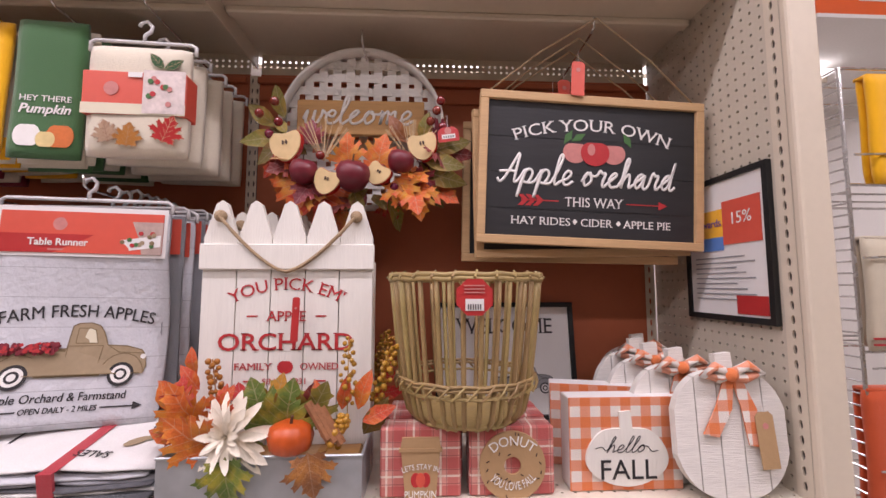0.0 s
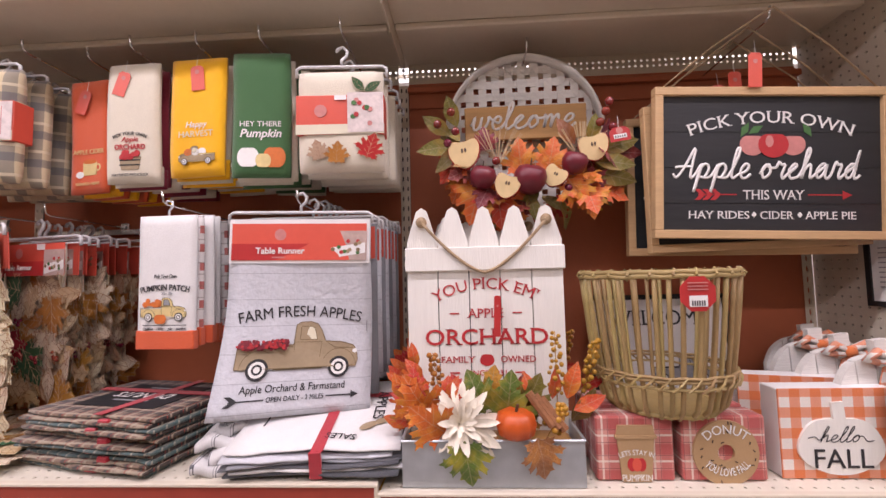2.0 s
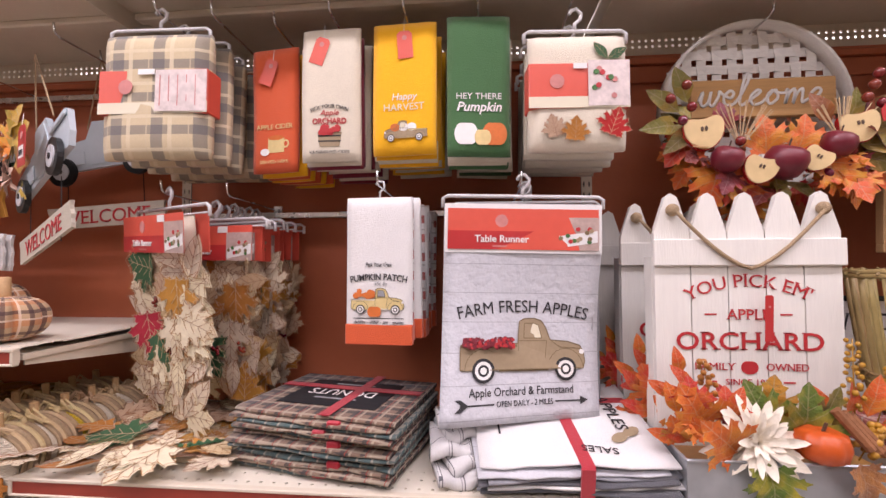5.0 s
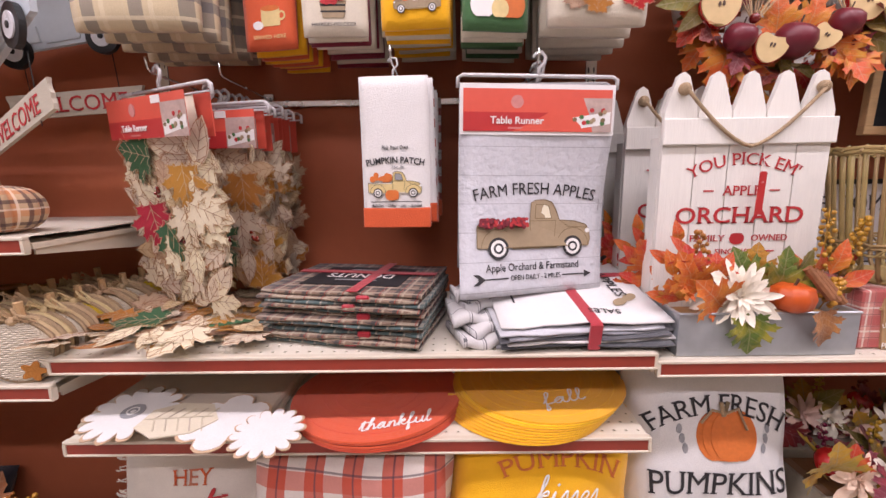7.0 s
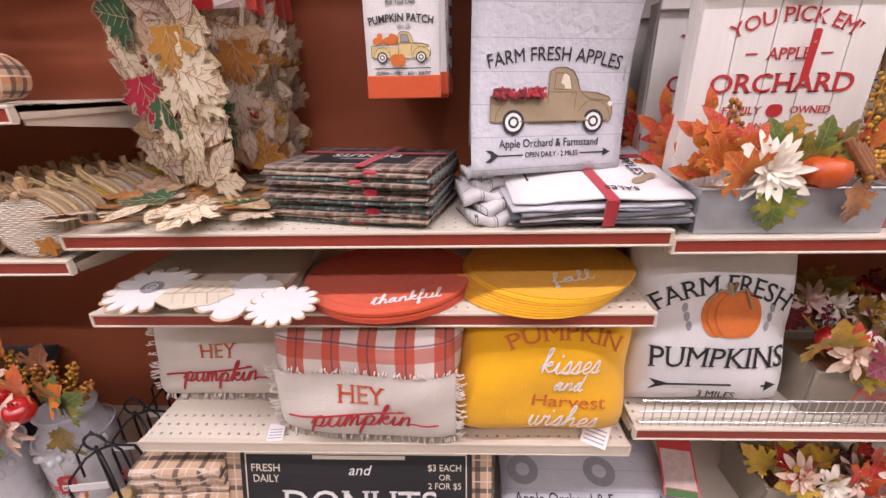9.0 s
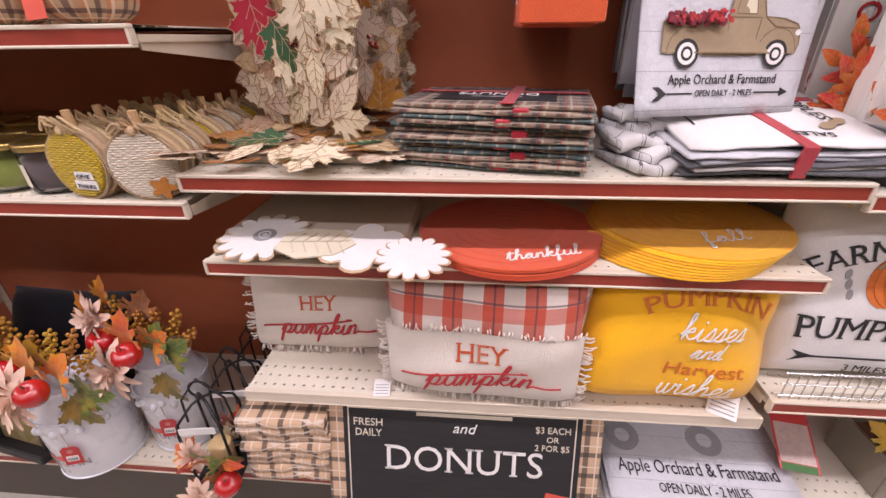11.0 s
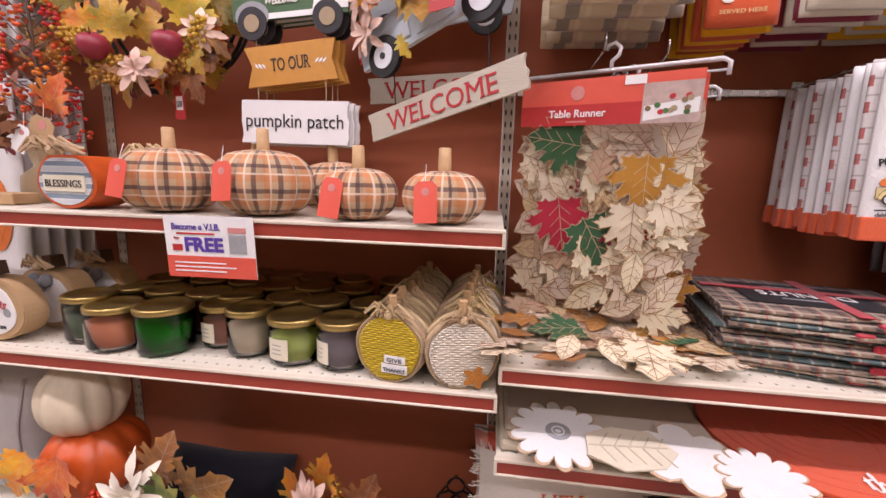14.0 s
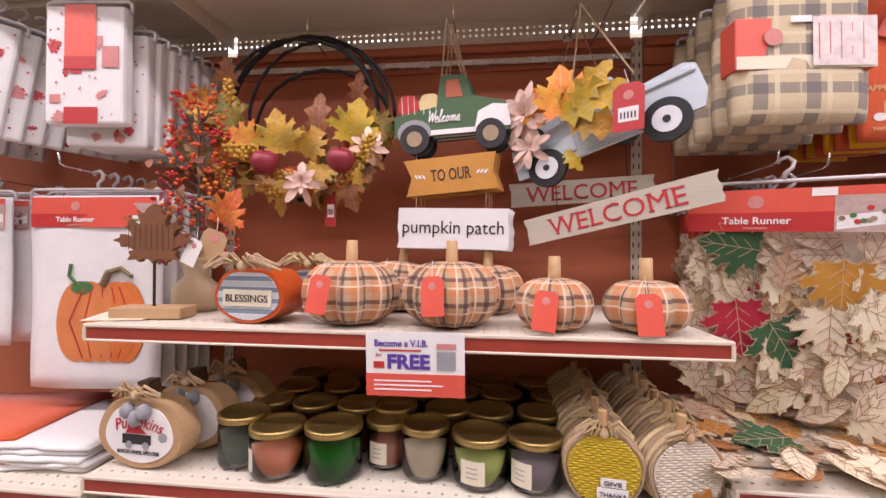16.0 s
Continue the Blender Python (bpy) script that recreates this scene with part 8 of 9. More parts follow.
def green_sign(m, label, front):
    t = thing("truck_sign", m, label, "hanging sign", "green truck signs")
    hold = new("truck")
    hold.parent = t
    hold.matrix_basis = pose(0, 0, 0, 0, -3)
    g = surface("green_painted_board", (0.055, 0.115, 0.045), 0.6, 0, (60, 0.08), (12, 0.12), (80, 0.1))
    body = part("truck_cutout", b_poly([(-0.142, 0.035), (0.138, 0.035), (0.142, 0.085), (0.128, 0.105), (0.052, 0.125), (0.035, 0.178), (-0.022, 0.178), (-0.035, 0.105), (-0.142, 0.088)], 0.008), g, hold)
    flat(body, "window_board", [(-0.012, 0.124), (0.030, 0.124), (0.020, 0.166), (-0.008, 0.166)], TERRA, -0.0012)
    flat(body, "white_bonnet", [(0.055, 0.045), (0.140, 0.045), (0.139, 0.095), (0.10, 0.100), (0.065, 0.085)], WHITEINK, -0.0012)
    flat(body, "white_sill", rect_pts(-0.08, 0.06, 0.036, 0.048), WHITEINK, -0.0012)
    flat(body, "grey_arch", disc_pts(-0.093, 0.045, 0.042, 18, 0.032), GREYINK, -0.0014)
    for x in (-0.092, 0.092):
        w = part("wheel", b_poly(disc_pts(x, 0.028, 0.036, 24), 0.006, -0.006), BLACKINK, hold)
        part("hub", b_poly(disc_pts(x, 0.028, 0.019, 16), 0.002, -0.008), TANINK, w)
    if front:
        script(body, "Welcome", -0.020, 0.066, -0.0015, WHITEINK, width=0.080, tall=0.014, pen=0.0034, slant=0.25)
    for x, mt in ((-0.105, REDINK), (-0.052, CREAMINK)):
        pk = part("pumpkin_cutout", b_poly([(x + a, 0.085 + b) for a, b in b_pumpkin_outline(0.052, 0.058)], 0.006, 0.001), mt, hold)
        for s in (-0.5, 0, 0.5):
            flat(pk, "rib_line", line_pts(x + s * 0.03, 0.09, x + s * 0.03, 0.135, 0.0015), C_CREAM, -0.0008)
    part("hanging_cord", join(b_tube([(-0.02, 0.004, 0.175), (0.0, -0.01, 0.31)], 0.0018, 5), b_tube([(0.03, 0.004, 0.175), (0.0, -0.01, 0.31)], 0.0018, 5)), JUTE, hold)
    b1 = part("to_our_board", moved(b_board(0.225, 0.088, 0.007, 0.016), pose(-0.005, 0, -0.062, 0, -5)), surface("mustard_board", (0.52, 0.24, 0.04), 0.6, 0, (60, 0.08), (12, 0.10), (80, 0.1)), t)
    b2_ = part("patch_board", moved(b_board(0.268, 0.098, 0.007, 0, 0.003), pose(0, 0, -0.193, 0, 1)), PAPER, t)
    if front:
        part("lettering", moved(b_text("TO OUR", 0.040, 0, -0.013, 0, width=0.098, serif=True), pose(-0.005, -0.0005, -0.062, 0, -5)), BLACKINK, b1)
        part("lettering", moved(b_text("pumpkin patch", 0.045, 0, -0.012, 0, width=0.245), pose(0, -0.0005, -0.193, 0, 1)), BLACKINK, b2_)
        for s in (-1, 1):
            for k in range(3):
                part("sprig_print", moved(b_poly([(0, -0.008), (0.003, 0), (0, 0.008), (-0.003, 0)], 0.0005, -0.001), pose(-0.005 + s * (0.066 + 0.009 * k), 0, -0.062 + s * 0.006, 0, s * 40)), WHITEINK, b1)
    for z0, z1 in ((0.0, -0.03), (-0.10, -0.15)):
        for x in (-0.09, 0.08):
            part("link_cord", b_tube([(x, 0.003, z0), (x, 0.003, z1)], 0.0014, 4), JUTE, t)
    return t


green_sign(pose(-0.500, -0.228, 1.770, 0, 0, -2), "green truck sign with mustard and white hanging boards", True)
green_sign(pose(-0.492, -0.208, 1.768, 0, 0, -4), "green truck sign hanging behind another", False)
green_sign(pose(-0.486, -0.190, 1.766, 0, 0, -5), "green truck sign hanging behind another", False)
peg_hook(-0.500, 2.075, 0.235)


def blue_sign(m, label, front, tilt, wt):
    t = thing("truck_sign", m, label, "hanging sign", "blue truck signs")
    hold = new("truck")
    hold.parent = t
    hold.matrix_basis = pose(0, 0, 0, 0, tilt) @ Matrix.Diagonal((1.08 if front else 1, 1, 1.04 if front else 1, 1))
    bl = surface("pale_blue_enamel", (0.52, 0.58, 0.62), 0.45, 0.1, (60, 0.06), (10, 0.12), (40, 0.15))
    body = part("truck_cutout", b_poly([(-0.19, 0.03), (0.18, 0.03), (0.192, 0.06), (0.188, 0.115), (0.17, 0.125), (0.075, 0.118), (0.05, 0.165), (-0.02, 0.17), (-0.045, 0.12), (-0.19, 0.10)], 0.012), bl, hold)
    part("bed_panel", b_box(-0.17, -0.05, -0.004, 0, 0.045, 0.085, 0.002), bl, hold)
    part("door_panel", b_poly([(-0.035, 0.04), (0.055, 0.04), (0.06, 0.11), (0.04, 0.155), (-0.02, 0.16), (-0.035, 0.11)], 0.003, -0.003), bl, hold)
    part("bonnet_ridge", b_box(0.08, 0.185, -0.006, 0, 0.10, 0.115, 0.003), bl, hold)
    part("red_tail_light", b_box(-0.196, -0.19, -0.001, 0.008, 0.05, 0.065), REDINK, hold)
    for x in (-0.118, 0.118):
        w = part("wheel", moved(b_ring(x, 0.03, 0.001, 0.042, -0.014, 0.012, 28), Matrix()), BLACKM, hold)
        part("hub", b_poly(disc_pts(x, 0.03, 0.025, 18), 0.003, -0.017), ENAMEL, w)
        part("hub_cap", b_poly(disc_pts(x, 0.03, 0.007, 10), 0.003, -0.019), BLACKM, w)
    if front:
        bloom(hold, (-0.125, -0.03, 0.155), 0.068, PETALP, ((9, 1.0, 78), (8, 0.8, 55), (6, 0.5, 30)), turn=-10)
        bloom(hold, (-0.14, -0.025, 0.085), 0.055, PETALP, ((8, 1.0, 78), (7, 0.75, 50)), turn=-10)
        for co, p, s, a in (("orange", (-0.05, -0.03, 0.11), 0.12, 10), ("yellow", (-0.06, -0.04, 0.11), 0.14, 85), ("yellow", (-0.05, -0.035, 0.10), 0.12, 120), ("orange", (-0.07, -0.03, 0.12), 0.10, -20), ("yellow", (-0.03, -0.045, 0.12), 0.11, 60), ("yellow", (-0.07, -0.02, 0.05), 0.06, 160)):
            leaf(hold, "oak" if co == "yellow" else "maple", co, p, s, a, 10, 5)
        hang_tag(hold, (0.080, -0.05, 0.115), 0.055, 0.092, REDTAG, -tilt)
    for x in (-0.04, 0.09):
        part("hanging_cord", b_tube([(x, 0.004, 0.15), (0.04, -0.01, 0.34)], 0.002, 5), JUTE, hold)
    gb = part("welcome_board", moved(b_board(0.395 if front else 0.365, 0.062, 0.008, 0, 0.004, 3), pose(0.01, 0, -0.113, 0, wt)), surface("greige_board", (0.50, 0.45, 0.36), 0.7, 0, (70, 0.1), (12, 0.1), (90, 0.2), stretch=(0.6, 5, 5)), t)
    part("lettering", moved(b_text("WELCOME", 0.056, 0, -0.020, 0, width=0.285, serif=True), pose(0.01, -0.0005, -0.113, 0, wt)), REDINK, gb)
    for x in (-0.12, 0.12):
        part("link_chain", b_tube([(x, 0.004, 0.02), (x + 0.01, 0.004, -0.13)], 0.0012, 4), BLACKM, t)
    return t


blue_sign(pose(-0.158, -0.292, 1.722, 0, 0, -28), "pale blue truck sign with silk flowers and welcome board", True, -16, -12)
blue_sign(pose(-0.182, -0.105, 1.795, 0, 0, 0), "pale blue truck sign with welcome board behind another", False, -8, -3.5)
peg_hook(-0.130, 2.10, 0.30)
peg_hook(-0.190, 2.130, 0.116)

# ---- left bay: candle shelf ----
def candle(x, y, r, h, wax, label, glass=None, card=True, seed=1):
    r, h = r * 1.08, h * 0.89
    c = thing("jar_candle", pose(x, y, Z_L2 + 0.002, 0, 0, 25 * math.sin(seed)), label, "candle", "jar candles")
    part("glass_jar", b_lathe([(0.002, 0.002), (r * 0.8, 0.0), (r * 0.95, 0.004), (r, 0.012), (r, h - 0.016), (r * 0.96, h - 0.006), (r * 0.95, h - 0.004), (r * 0.92, h - 0.006), (r - 0.003, h - 0.018), (r - 0.003, 0.012), (r * 0.8, 0.006), (0.002, 0.006)], 36), glass or GLASS, c, smooth=True)
    part("wax", b_lathe([(0.002, 0.0065), (r * 0.78, 0.0065), (r - 0.004, 0.014), (r - 0.0035, h * 0.72), (0.002, h * 0.71)], 30), wax, c, smooth=True)
    part("lid", b_lathe([(r * 0.5, h - 0.004), (r * 1.015, h - 0.004), (r * 1.02, h + 0.006), (r * 0.99, h + 0.009), (r * 0.86, h + 0.0088), (r * 0.84, h + 0.0065), (0.002, h + 0.0065)], 36), GOLDLID, c, smooth=True)
    if card:
        bm = bmesh.new()
        w = 0.62
        rows = [[bm.verts.new(((r + e) * math.sin(a), -(r + e) * math.cos(a), z)) for a in [-w - 0.35 + 2 * w * 0.7 * k / 8 for k in range(9)]] for e in (0.0006,) for z in (0.016, h * 0.68)]
        for k in range(8):
            bm.faces.new((rows[0][k], rows[0][k + 1], rows[1][k + 1], rows[1][k]))
        lb = part("paper_label", bm, CREAMCARD, c)
        for j in range(3):
            bm = bmesh.new()
            z = 0.028 + 0.009 * j
            q = [[bm.verts.new(((r + 0.0012) * math.sin(a), -(r + 0.0012) * math.cos(a), zz)) for a in (-0.75, -0.55, -0.35)] for zz in (z, z + 0.002)]
            for k in range(2):
                bm.faces.new((q[0][k], q[0][k + 1], q[1][k + 1], q[1][k]))
            part("print_line", bm, GREYINK, lb)
    return c


def wax(name, rgb):
    return surface(name, rgb, 0.45, 0, (40, 0.05), (12, 0.08), (60, 0.03))


W_DGREEN, W_ORANGE, W_GREEN, W_BROWN = wax("dark_green_wax", (0.035, 0.075, 0.03)), wax("terracotta_wax", (0.60, 0.17, 0.06)), wax("emerald_wax", (0.02, 0.38, 0.03)), wax("russet_wax", (0.36, 0.09, 0.04))
W_BEIGE, W_LIME, W_PURPLE, W_RED = wax("oatmeal_wax", (0.62, 0.52, 0.34)), wax("moss_green_wax", (0.32, 0.40, 0.04)), wax("plum_grey_wax", (0.17, 0.13, 0.15)), wax("dark_red_wax", (0.16, 0.02, 0.02))
for x, y, r, h, w_, lab, gl, cd in ((-0.935, -0.375, 0.048, 0.110, W_DGREEN, "dark green jar candle with a gold lid", None, False), (-0.842, -0.405, 0.051, 0.100, W_ORANGE, "terracotta jar candle with a cream label", None, True),
                                    (-0.725, -0.400, 0.053, 0.105, W_GREEN, "bright green glass jar candle with gold lid", GREENGLASS, False), (-0.625, -0.345, 0.043, 0.098, W_BROWN, "russet jar candle with a cream label", None, True),
                                    (-0.540, -0.375, 0.045, 0.105, W_BEIGE, "oatmeal jar candle with a gold lid", None, False), (-0.428, -0.390, 0.051, 0.100, W_LIME, "moss green jar candle with a cream label", None, True),
                                    (-0.322, -0.395, 0.048, 0.102, W_PURPLE, "plum grey jar candle with a cream label", None, True)):
    candle(x, y, r, h, w_, lab, gl, cd, x * 9)
r2 = random.Random(77)
for row, yy in enumerate((-0.27, -0.165, -0.065)):
    for k in range(7):
        x = -0.93 + 0.105 * k + r2.uniform(-0.012, 0.012) + 0.03 * (row % 2)
        candle(x, yy + r2.uniform(-0.01, 0.01), r2.choice((0.044, 0.047, 0.049)), 0.102, r2.choice((W_DGREEN, W_BROWN, W_PURPLE, W_LIME, W_RED)), "jar candle with a gold lid behind others", None, False, k)


def knit_pumpkin(x, y, face, label, first, seed):
    p = thing("knit_pumpkin", pose(x, y, Z_L2 + 0.002, 0, 0, -8 + 3 * seed), label, "fabric pumpkin", "log-slice pumpkins")
    R_ = 0.066
    pts = [(R_ * math.cos(a) * (1 + 0.02 * math.sin(5 * a)), R_ + R_ * math.sin(a) * (1 + 0.02 * math.cos(4 * a))) for a in [2 * math.pi * k / 36 for k in range(36)]]
    part("bark_side", b_poly(pts, 0.062), JUTE, p, "jute-wrapped side")
    part("jute_edge", b_tube([(1.0 * a, 0.0, b) for a, b in pts + pts[:1]], 0.004, 6), JUTE, p)
    part("woven_face", b_poly([(0.94 * a, 0.004 + 0.94 * b) for a, b in pts], 0.004, -0.004), face, p)
    for k in range(26):
        z = 0.009 + 0.0046 * k
        hw = math.sqrt(max(0, (0.94 * R_) ** 2 - (z - R_) ** 2)) * 0.96
        if hw > 0.01:
            part("knit_band", b_tube([(-hw + 2 * hw * j / 12, -0.0040 - 0.0022 * ((j + k) % 2), z + 0.0006 * ((j + k) % 2)) for j in range(13)], 0.0026, 5), face, p, smooth=True)
    for k in range(4):
        part("jute_coil", b_tube([(1.015 * a, 0.014 + 0.0145 * k, 0.066 + 1.015 * (b - 0.066)) for a, b in pts + pts[:1]], 0.0045, 5), JUTE if k % 2 else RAFFIA, p)
    part("peg_stem", b_tube([(0, 0.02, 0.12), (0, 0.016, 0.165)], 0.008, 8), PINE, p, "pale wooden peg stem")
    raffia_bow(p, 0, 0.004, 0.132, 0.05, 14, seed)
    if first == "text":
        tg = part("word_tag", b_poly(rect_pts(-0.012, 0.04, 0.020, 0.038), 0.001, -0.010), PAPER, p)
        words(tg, "THANKS", 0.011, 0.014, 0.023, -0.0105, BLACKINK, width=0.044)
        tg = part("word_tag", b_poly(rect_pts(-0.006, 0.036, 0.040, 0.055), 0.001, -0.010), PAPER, p)
        words(tg, "GIVE", 0.011, 0.014, 0.043, -0.0105, BLACKINK, width=0.030)
    elif first == "leaf":
        part("felt_leaf", b_poly([(0.025 + 0.020 * math.cos(a) * (1 + 0.3 * math.cos(5 * a)), 0.025 + 0.018 * math.sin(a) * (1 + 0.3 * math.cos(5 * a))) for a in [2 * math.pi * k / 30 for k in range(30)]], 0.002, -0.011), LEAVES["gold"], p)
    return p


MUSTKNIT, WHITEKNIT, ORANGEKNIT = cloth("mustard_knit", (0.52, 0.36, 0.012)), cloth("ivory_knit", (0.66, 0.58, 0.46)), cloth("orange_knit", (0.55, 0.13, 0.02))
for k in range(6):
    knit_pumpkin(-0.208 + 0.004 * k, -0.452 + 0.066 * k, (MUSTKNIT, ORANGEKNIT, WHITEKNIT)[k % 3], "mustard knit pumpkin with raffia bow and peg stem" if k == 0 else "knit-faced pumpkin in a row behind others", "text" if k == 0 else "", k)
    knit_pumpkin(-0.068 + 0.003 * k, -0.455 + 0.066 * k, (WHITEKNIT, WHITEKNIT, MUSTKNIT)[k % 3], "ivory knit pumpkin with raffia bow and felt leaf" if k == 0 else "knit-faced pumpkin in a row behind others", "leaf" if k == 0 else "", k + 6)

for k in range(3):
    kp = thing("kraft_pumpkin_sign", pose(-1.125 + 0.04 * k, -0.435 + 0.09 * k, Z_L2 + 0.002, 0, 0, -4 - 3 * k), "kraft pumpkin-shaped sign with a white oval label", "decorative pumpkin", "kraft pumpkin signs")
    out = b_pumpkin_outline(0.205, 0.155)
    part("pumpkin_board", b_poly(out, 0.045), KRAFT, kp)
    part("edge_band", b_poly([(0.97 * x, 0.003 + 0.97 * z) for x, z in out], 0.003, -0.003), KRAFT, kp)
    lab = part("oval_label", b_poly([(0.78 * x, 0.014 + 0.80 * z) for x, z in out], 0.002, -0.005), PAPER, kp, "white printed oval label")
    part("stem", b_poly([(-0.014, 0.148), (0.016, 0.148), (0.010, 0.178), (-0.016, 0.176)], 0.03, 0.006), DARKWOOD, kp)
    raffia_bow(kp, 0, -0.004, 0.156, 0.06, 16, 20 + k)
    part("grey_bow", join(b_ball(-0.02, -0.012, 0.122, 0.014, 8, 6, 1.2), b_ball(0.02, -0.012, 0.122, 0.014, 8, 6, 1.2), b_ball(0.0, -0.014, 0.108, 0.012, 8, 6, 1.5)), C_GREY, kp, smooth=True)
    if k == 0:
        words(lab, "Pumpkins", 0.034, 0, 0.086, -0.0056, REDINK, shear=0.25, arc=0.010, width=0.11)
        flat(lab, "truck_print", rect_pts(-0.038, 0.030, 0.052, 0.072), BLACKINK, -0.0062)
        for s in (-0.022, 0.018):
            flat(lab, "wheel_print", disc_pts(s, 0.050, 0.008, 12), GREYINK, -0.0068)
        flat(lab, "roof_print", [(-0.03, 0.074), (0.02, 0.074), (0.0, 0.09), (-0.022, 0.09)], REDINK, -0.0062)
        words(lab, "ROASTED CARAMEL APPLE CIDER", 0.011, 0, 0.032, -0.0056, BLACKINK, width=0.10)
        flat(lab, "stamp", disc_pts(0.058, 0.07, 0.010, 12), GREYINK, -0.0062)

vib = thing("promo_card", pose(-0.545, -0.483, Z_L1 + 0.004, 3, -0.6, 0), "white and coral promotion card hung on the shelf strip", "sign")
part("card", b_box(-0.090, 0.090, -0.001, 0.0005, -0.117, 0.0), PAPER, vib)
flat(vib, "coral_panel", rect_pts(-0.090, 0.090, -0.117, -0.076), CORALTAG, -0.0022)
words(vib, "Become a V.I.B.", 0.0175, -0.025, -0.026, -0.0012, PURPLEINK, width=0.098, bold=0.0003)
words(vib, "FREE", 0.036, -0.012, -0.066, -0.0012, PURPLEINK, width=0.078, bold=0.0014)
words(vib, "for", 0.009, -0.066, -0.045, -0.0012, REDINK)
flat(vib, "red_line", rect_pts(-0.065, 0.012, -0.0345, -0.0315), REDINK, -0.0022)
flat(vib, "card_icon", rect_pts(-0.076, -0.056, -0.066, -0.054), REDTAG, -0.0022)
flat(vib, "code_square", rect_pts(0.040, 0.074, -0.068, -0.034), GREYINK, -0.0022)
for k in range(3):
    flat(vib, "text_line", rect_pts(-0.075, 0.03 + 0.02 * (k % 2), -0.090 - 0.008 * k, -0.0875 - 0.008 * k), PAPER, -0.0030)
flat(vib, "pink_line", rect_pts(0.04, 0.075, -0.03, -0.02), PINKINK, -0.0022)

# ---- left bay: base shelf ----
def big_pumpkin(parent, p, r, h, material, lobes=10):
    n = 12
    prof = [(0.04 * r, 0.06 * h)] + [(r * math.sin(math.pi * (0.05 + 0.9 * k / n)) ** 0.7, h * (0.5 - 0.5 * math.cos(math.pi * (0.05 + 0.9 * k / n)))) for k in range(n + 1)] + [(0.05 * r, 0.9 * h)]
    return part("pumpkin", moved(b_lathe(prof, 60, lobes, 0.10), Matrix.Translation(p)), material, parent, smooth=True)


top_ = thing("pumpkin_topiary", pose(-0.985, -0.36, BZ), "stacked white and orange pumpkins over a burlap planter", "pumpkin topiary")
part("planter", b_lathe([(0.075, 0), (0.10, 0.14), (0.115, 0.28), (0.120, 0.30), (0.105, 0.30), (0.10, 0.27)], 28), C_LINENLIGHT, top_, smooth=True)
part("basket_rim", b_tube([(0.12 * math.cos(2 * math.pi * k / 30), 0.12 * math.sin(2 * math.pi * k / 30), 0.392) for k in range(31)], 0.012, 6), JUTE, top_)
part("column", b_lathe([(0.09, 0.27), (0.10, 0.41)], 20), C_LINENLIGHT, top_)
big_pumpkin(top_, (0, 0, 0.398), 0.112, 0.182, PUMPKINSKIN)
big_pumpkin(top_, (-0.01, -0.005, 0.566), 0.092, 0.175, WHITEPUMP)
part("stem", b_tube([(-0.01, -0.005, 0.722), (0.0, -0.01, 0.758), (0.02, -0.01, 0.775)], 0.012, 8, 0.7), DARKWOOD, top_)
leaf(top_, "maple", "rust", (0.03, -0.114, 0.574), 0.13, 175, 14)
leaf(top_, "maple", "orange", (-0.05, -0.112, 0.574), 0.12, 195, 14)
r2 = random.Random(61)
spray(top_, r2, 34, lambda q: (q.uniform(-0.15, 0.16), -0.09, q.uniform(0.18, 0.38), q.uniform(60, 300)), [("maple", "rust"), ("oval", "yellow"), ("oak", "olive"), ("maple", "maroon"), ("oval", "olive")], 0.09, depth=0.06)
for k in range(4):
    berries(top_, (-0.1 + 0.07 * k, -0.14, 0.32), 150 + 15 * k, 0.10, GOLDBERRY if k % 2 else ORANGEBERRY, 26, 0.0055, 70 + k)

sack = thing("burlap_gnome_planter", pose(-0.99, -0.50, BZ, 0, 0, 6), "beige burlap flower pouch with dark ribbon", "flower pouch")
part("pouch", b_lathe([(0.06, 0), (0.075, 0.02), (0.072, 0.10), (0.055, 0.16), (0.060, 0.18)], 24, 7, 0.1, 0.7), C_LINENLIGHT, sack, smooth=True)
for x in (-0.04, 0.03):
    part("ribbon_end", b_poly([(x - 0.012, 0.19), (x + 0.012, 0.19), (x + 0.02, 0.11), (x, 0.12), (x - 0.008, 0.11)], 0.003, -0.064), BLACKINK, sack)
spray(sack, r2, 22, lambda q: (q.uniform(-0.12, 0.10), -0.04, q.uniform(0.18, 0.28), q.uniform(-120, 120)), [("maple", "rust"), ("oval", "yellow"), ("maple", "yellow"), ("oval", "brown")], 0.08, depth=0.05)
sack.name = "flower_pouch"

fr = thing("lantern_frame", pose(-0.765, -0.455, BZ, -8, 0, -10), "black framed glass lantern with an autumn picture", "picture frame")
part("base", b_box(-0.112, 0.112, -0.03, 0.06, 0, 0.03, 0.004), BLACKM, fr)
part("picture", b_box(-0.085, 0.085, 0.002, 0.006, 0.03, 0.33), surface("autumn_picture", (0.34, 0.22, 0.10), 0.35, 0, (18, 0.6), (7, 0.6), (60, 0.0), coat=0.6), fr)
part("pumpkin_print", b_poly(disc_pts(0.0, 0.23, 0.045, 20, 0.04), 0.001, 0.0005), ORANGEINK, fr)
part("grass_print", b_poly(rect_pts(-0.083, 0.083, 0.035, 0.10), 0.001, 0.0008), LEAVES["olive"], fr)
for q in ((-0.1, -0.083), (0.083, 0.1)):
    part("frame_stile", b_box(q[0], q[1], -0.006, 0.016, 0.03, 0.345, 0.002), BLACKM, fr)
part("frame_rail", b_box(-0.1, 0.1, -0.0055, 0.0155, 0.33, 0.346, 0.002), BLACKM, fr)
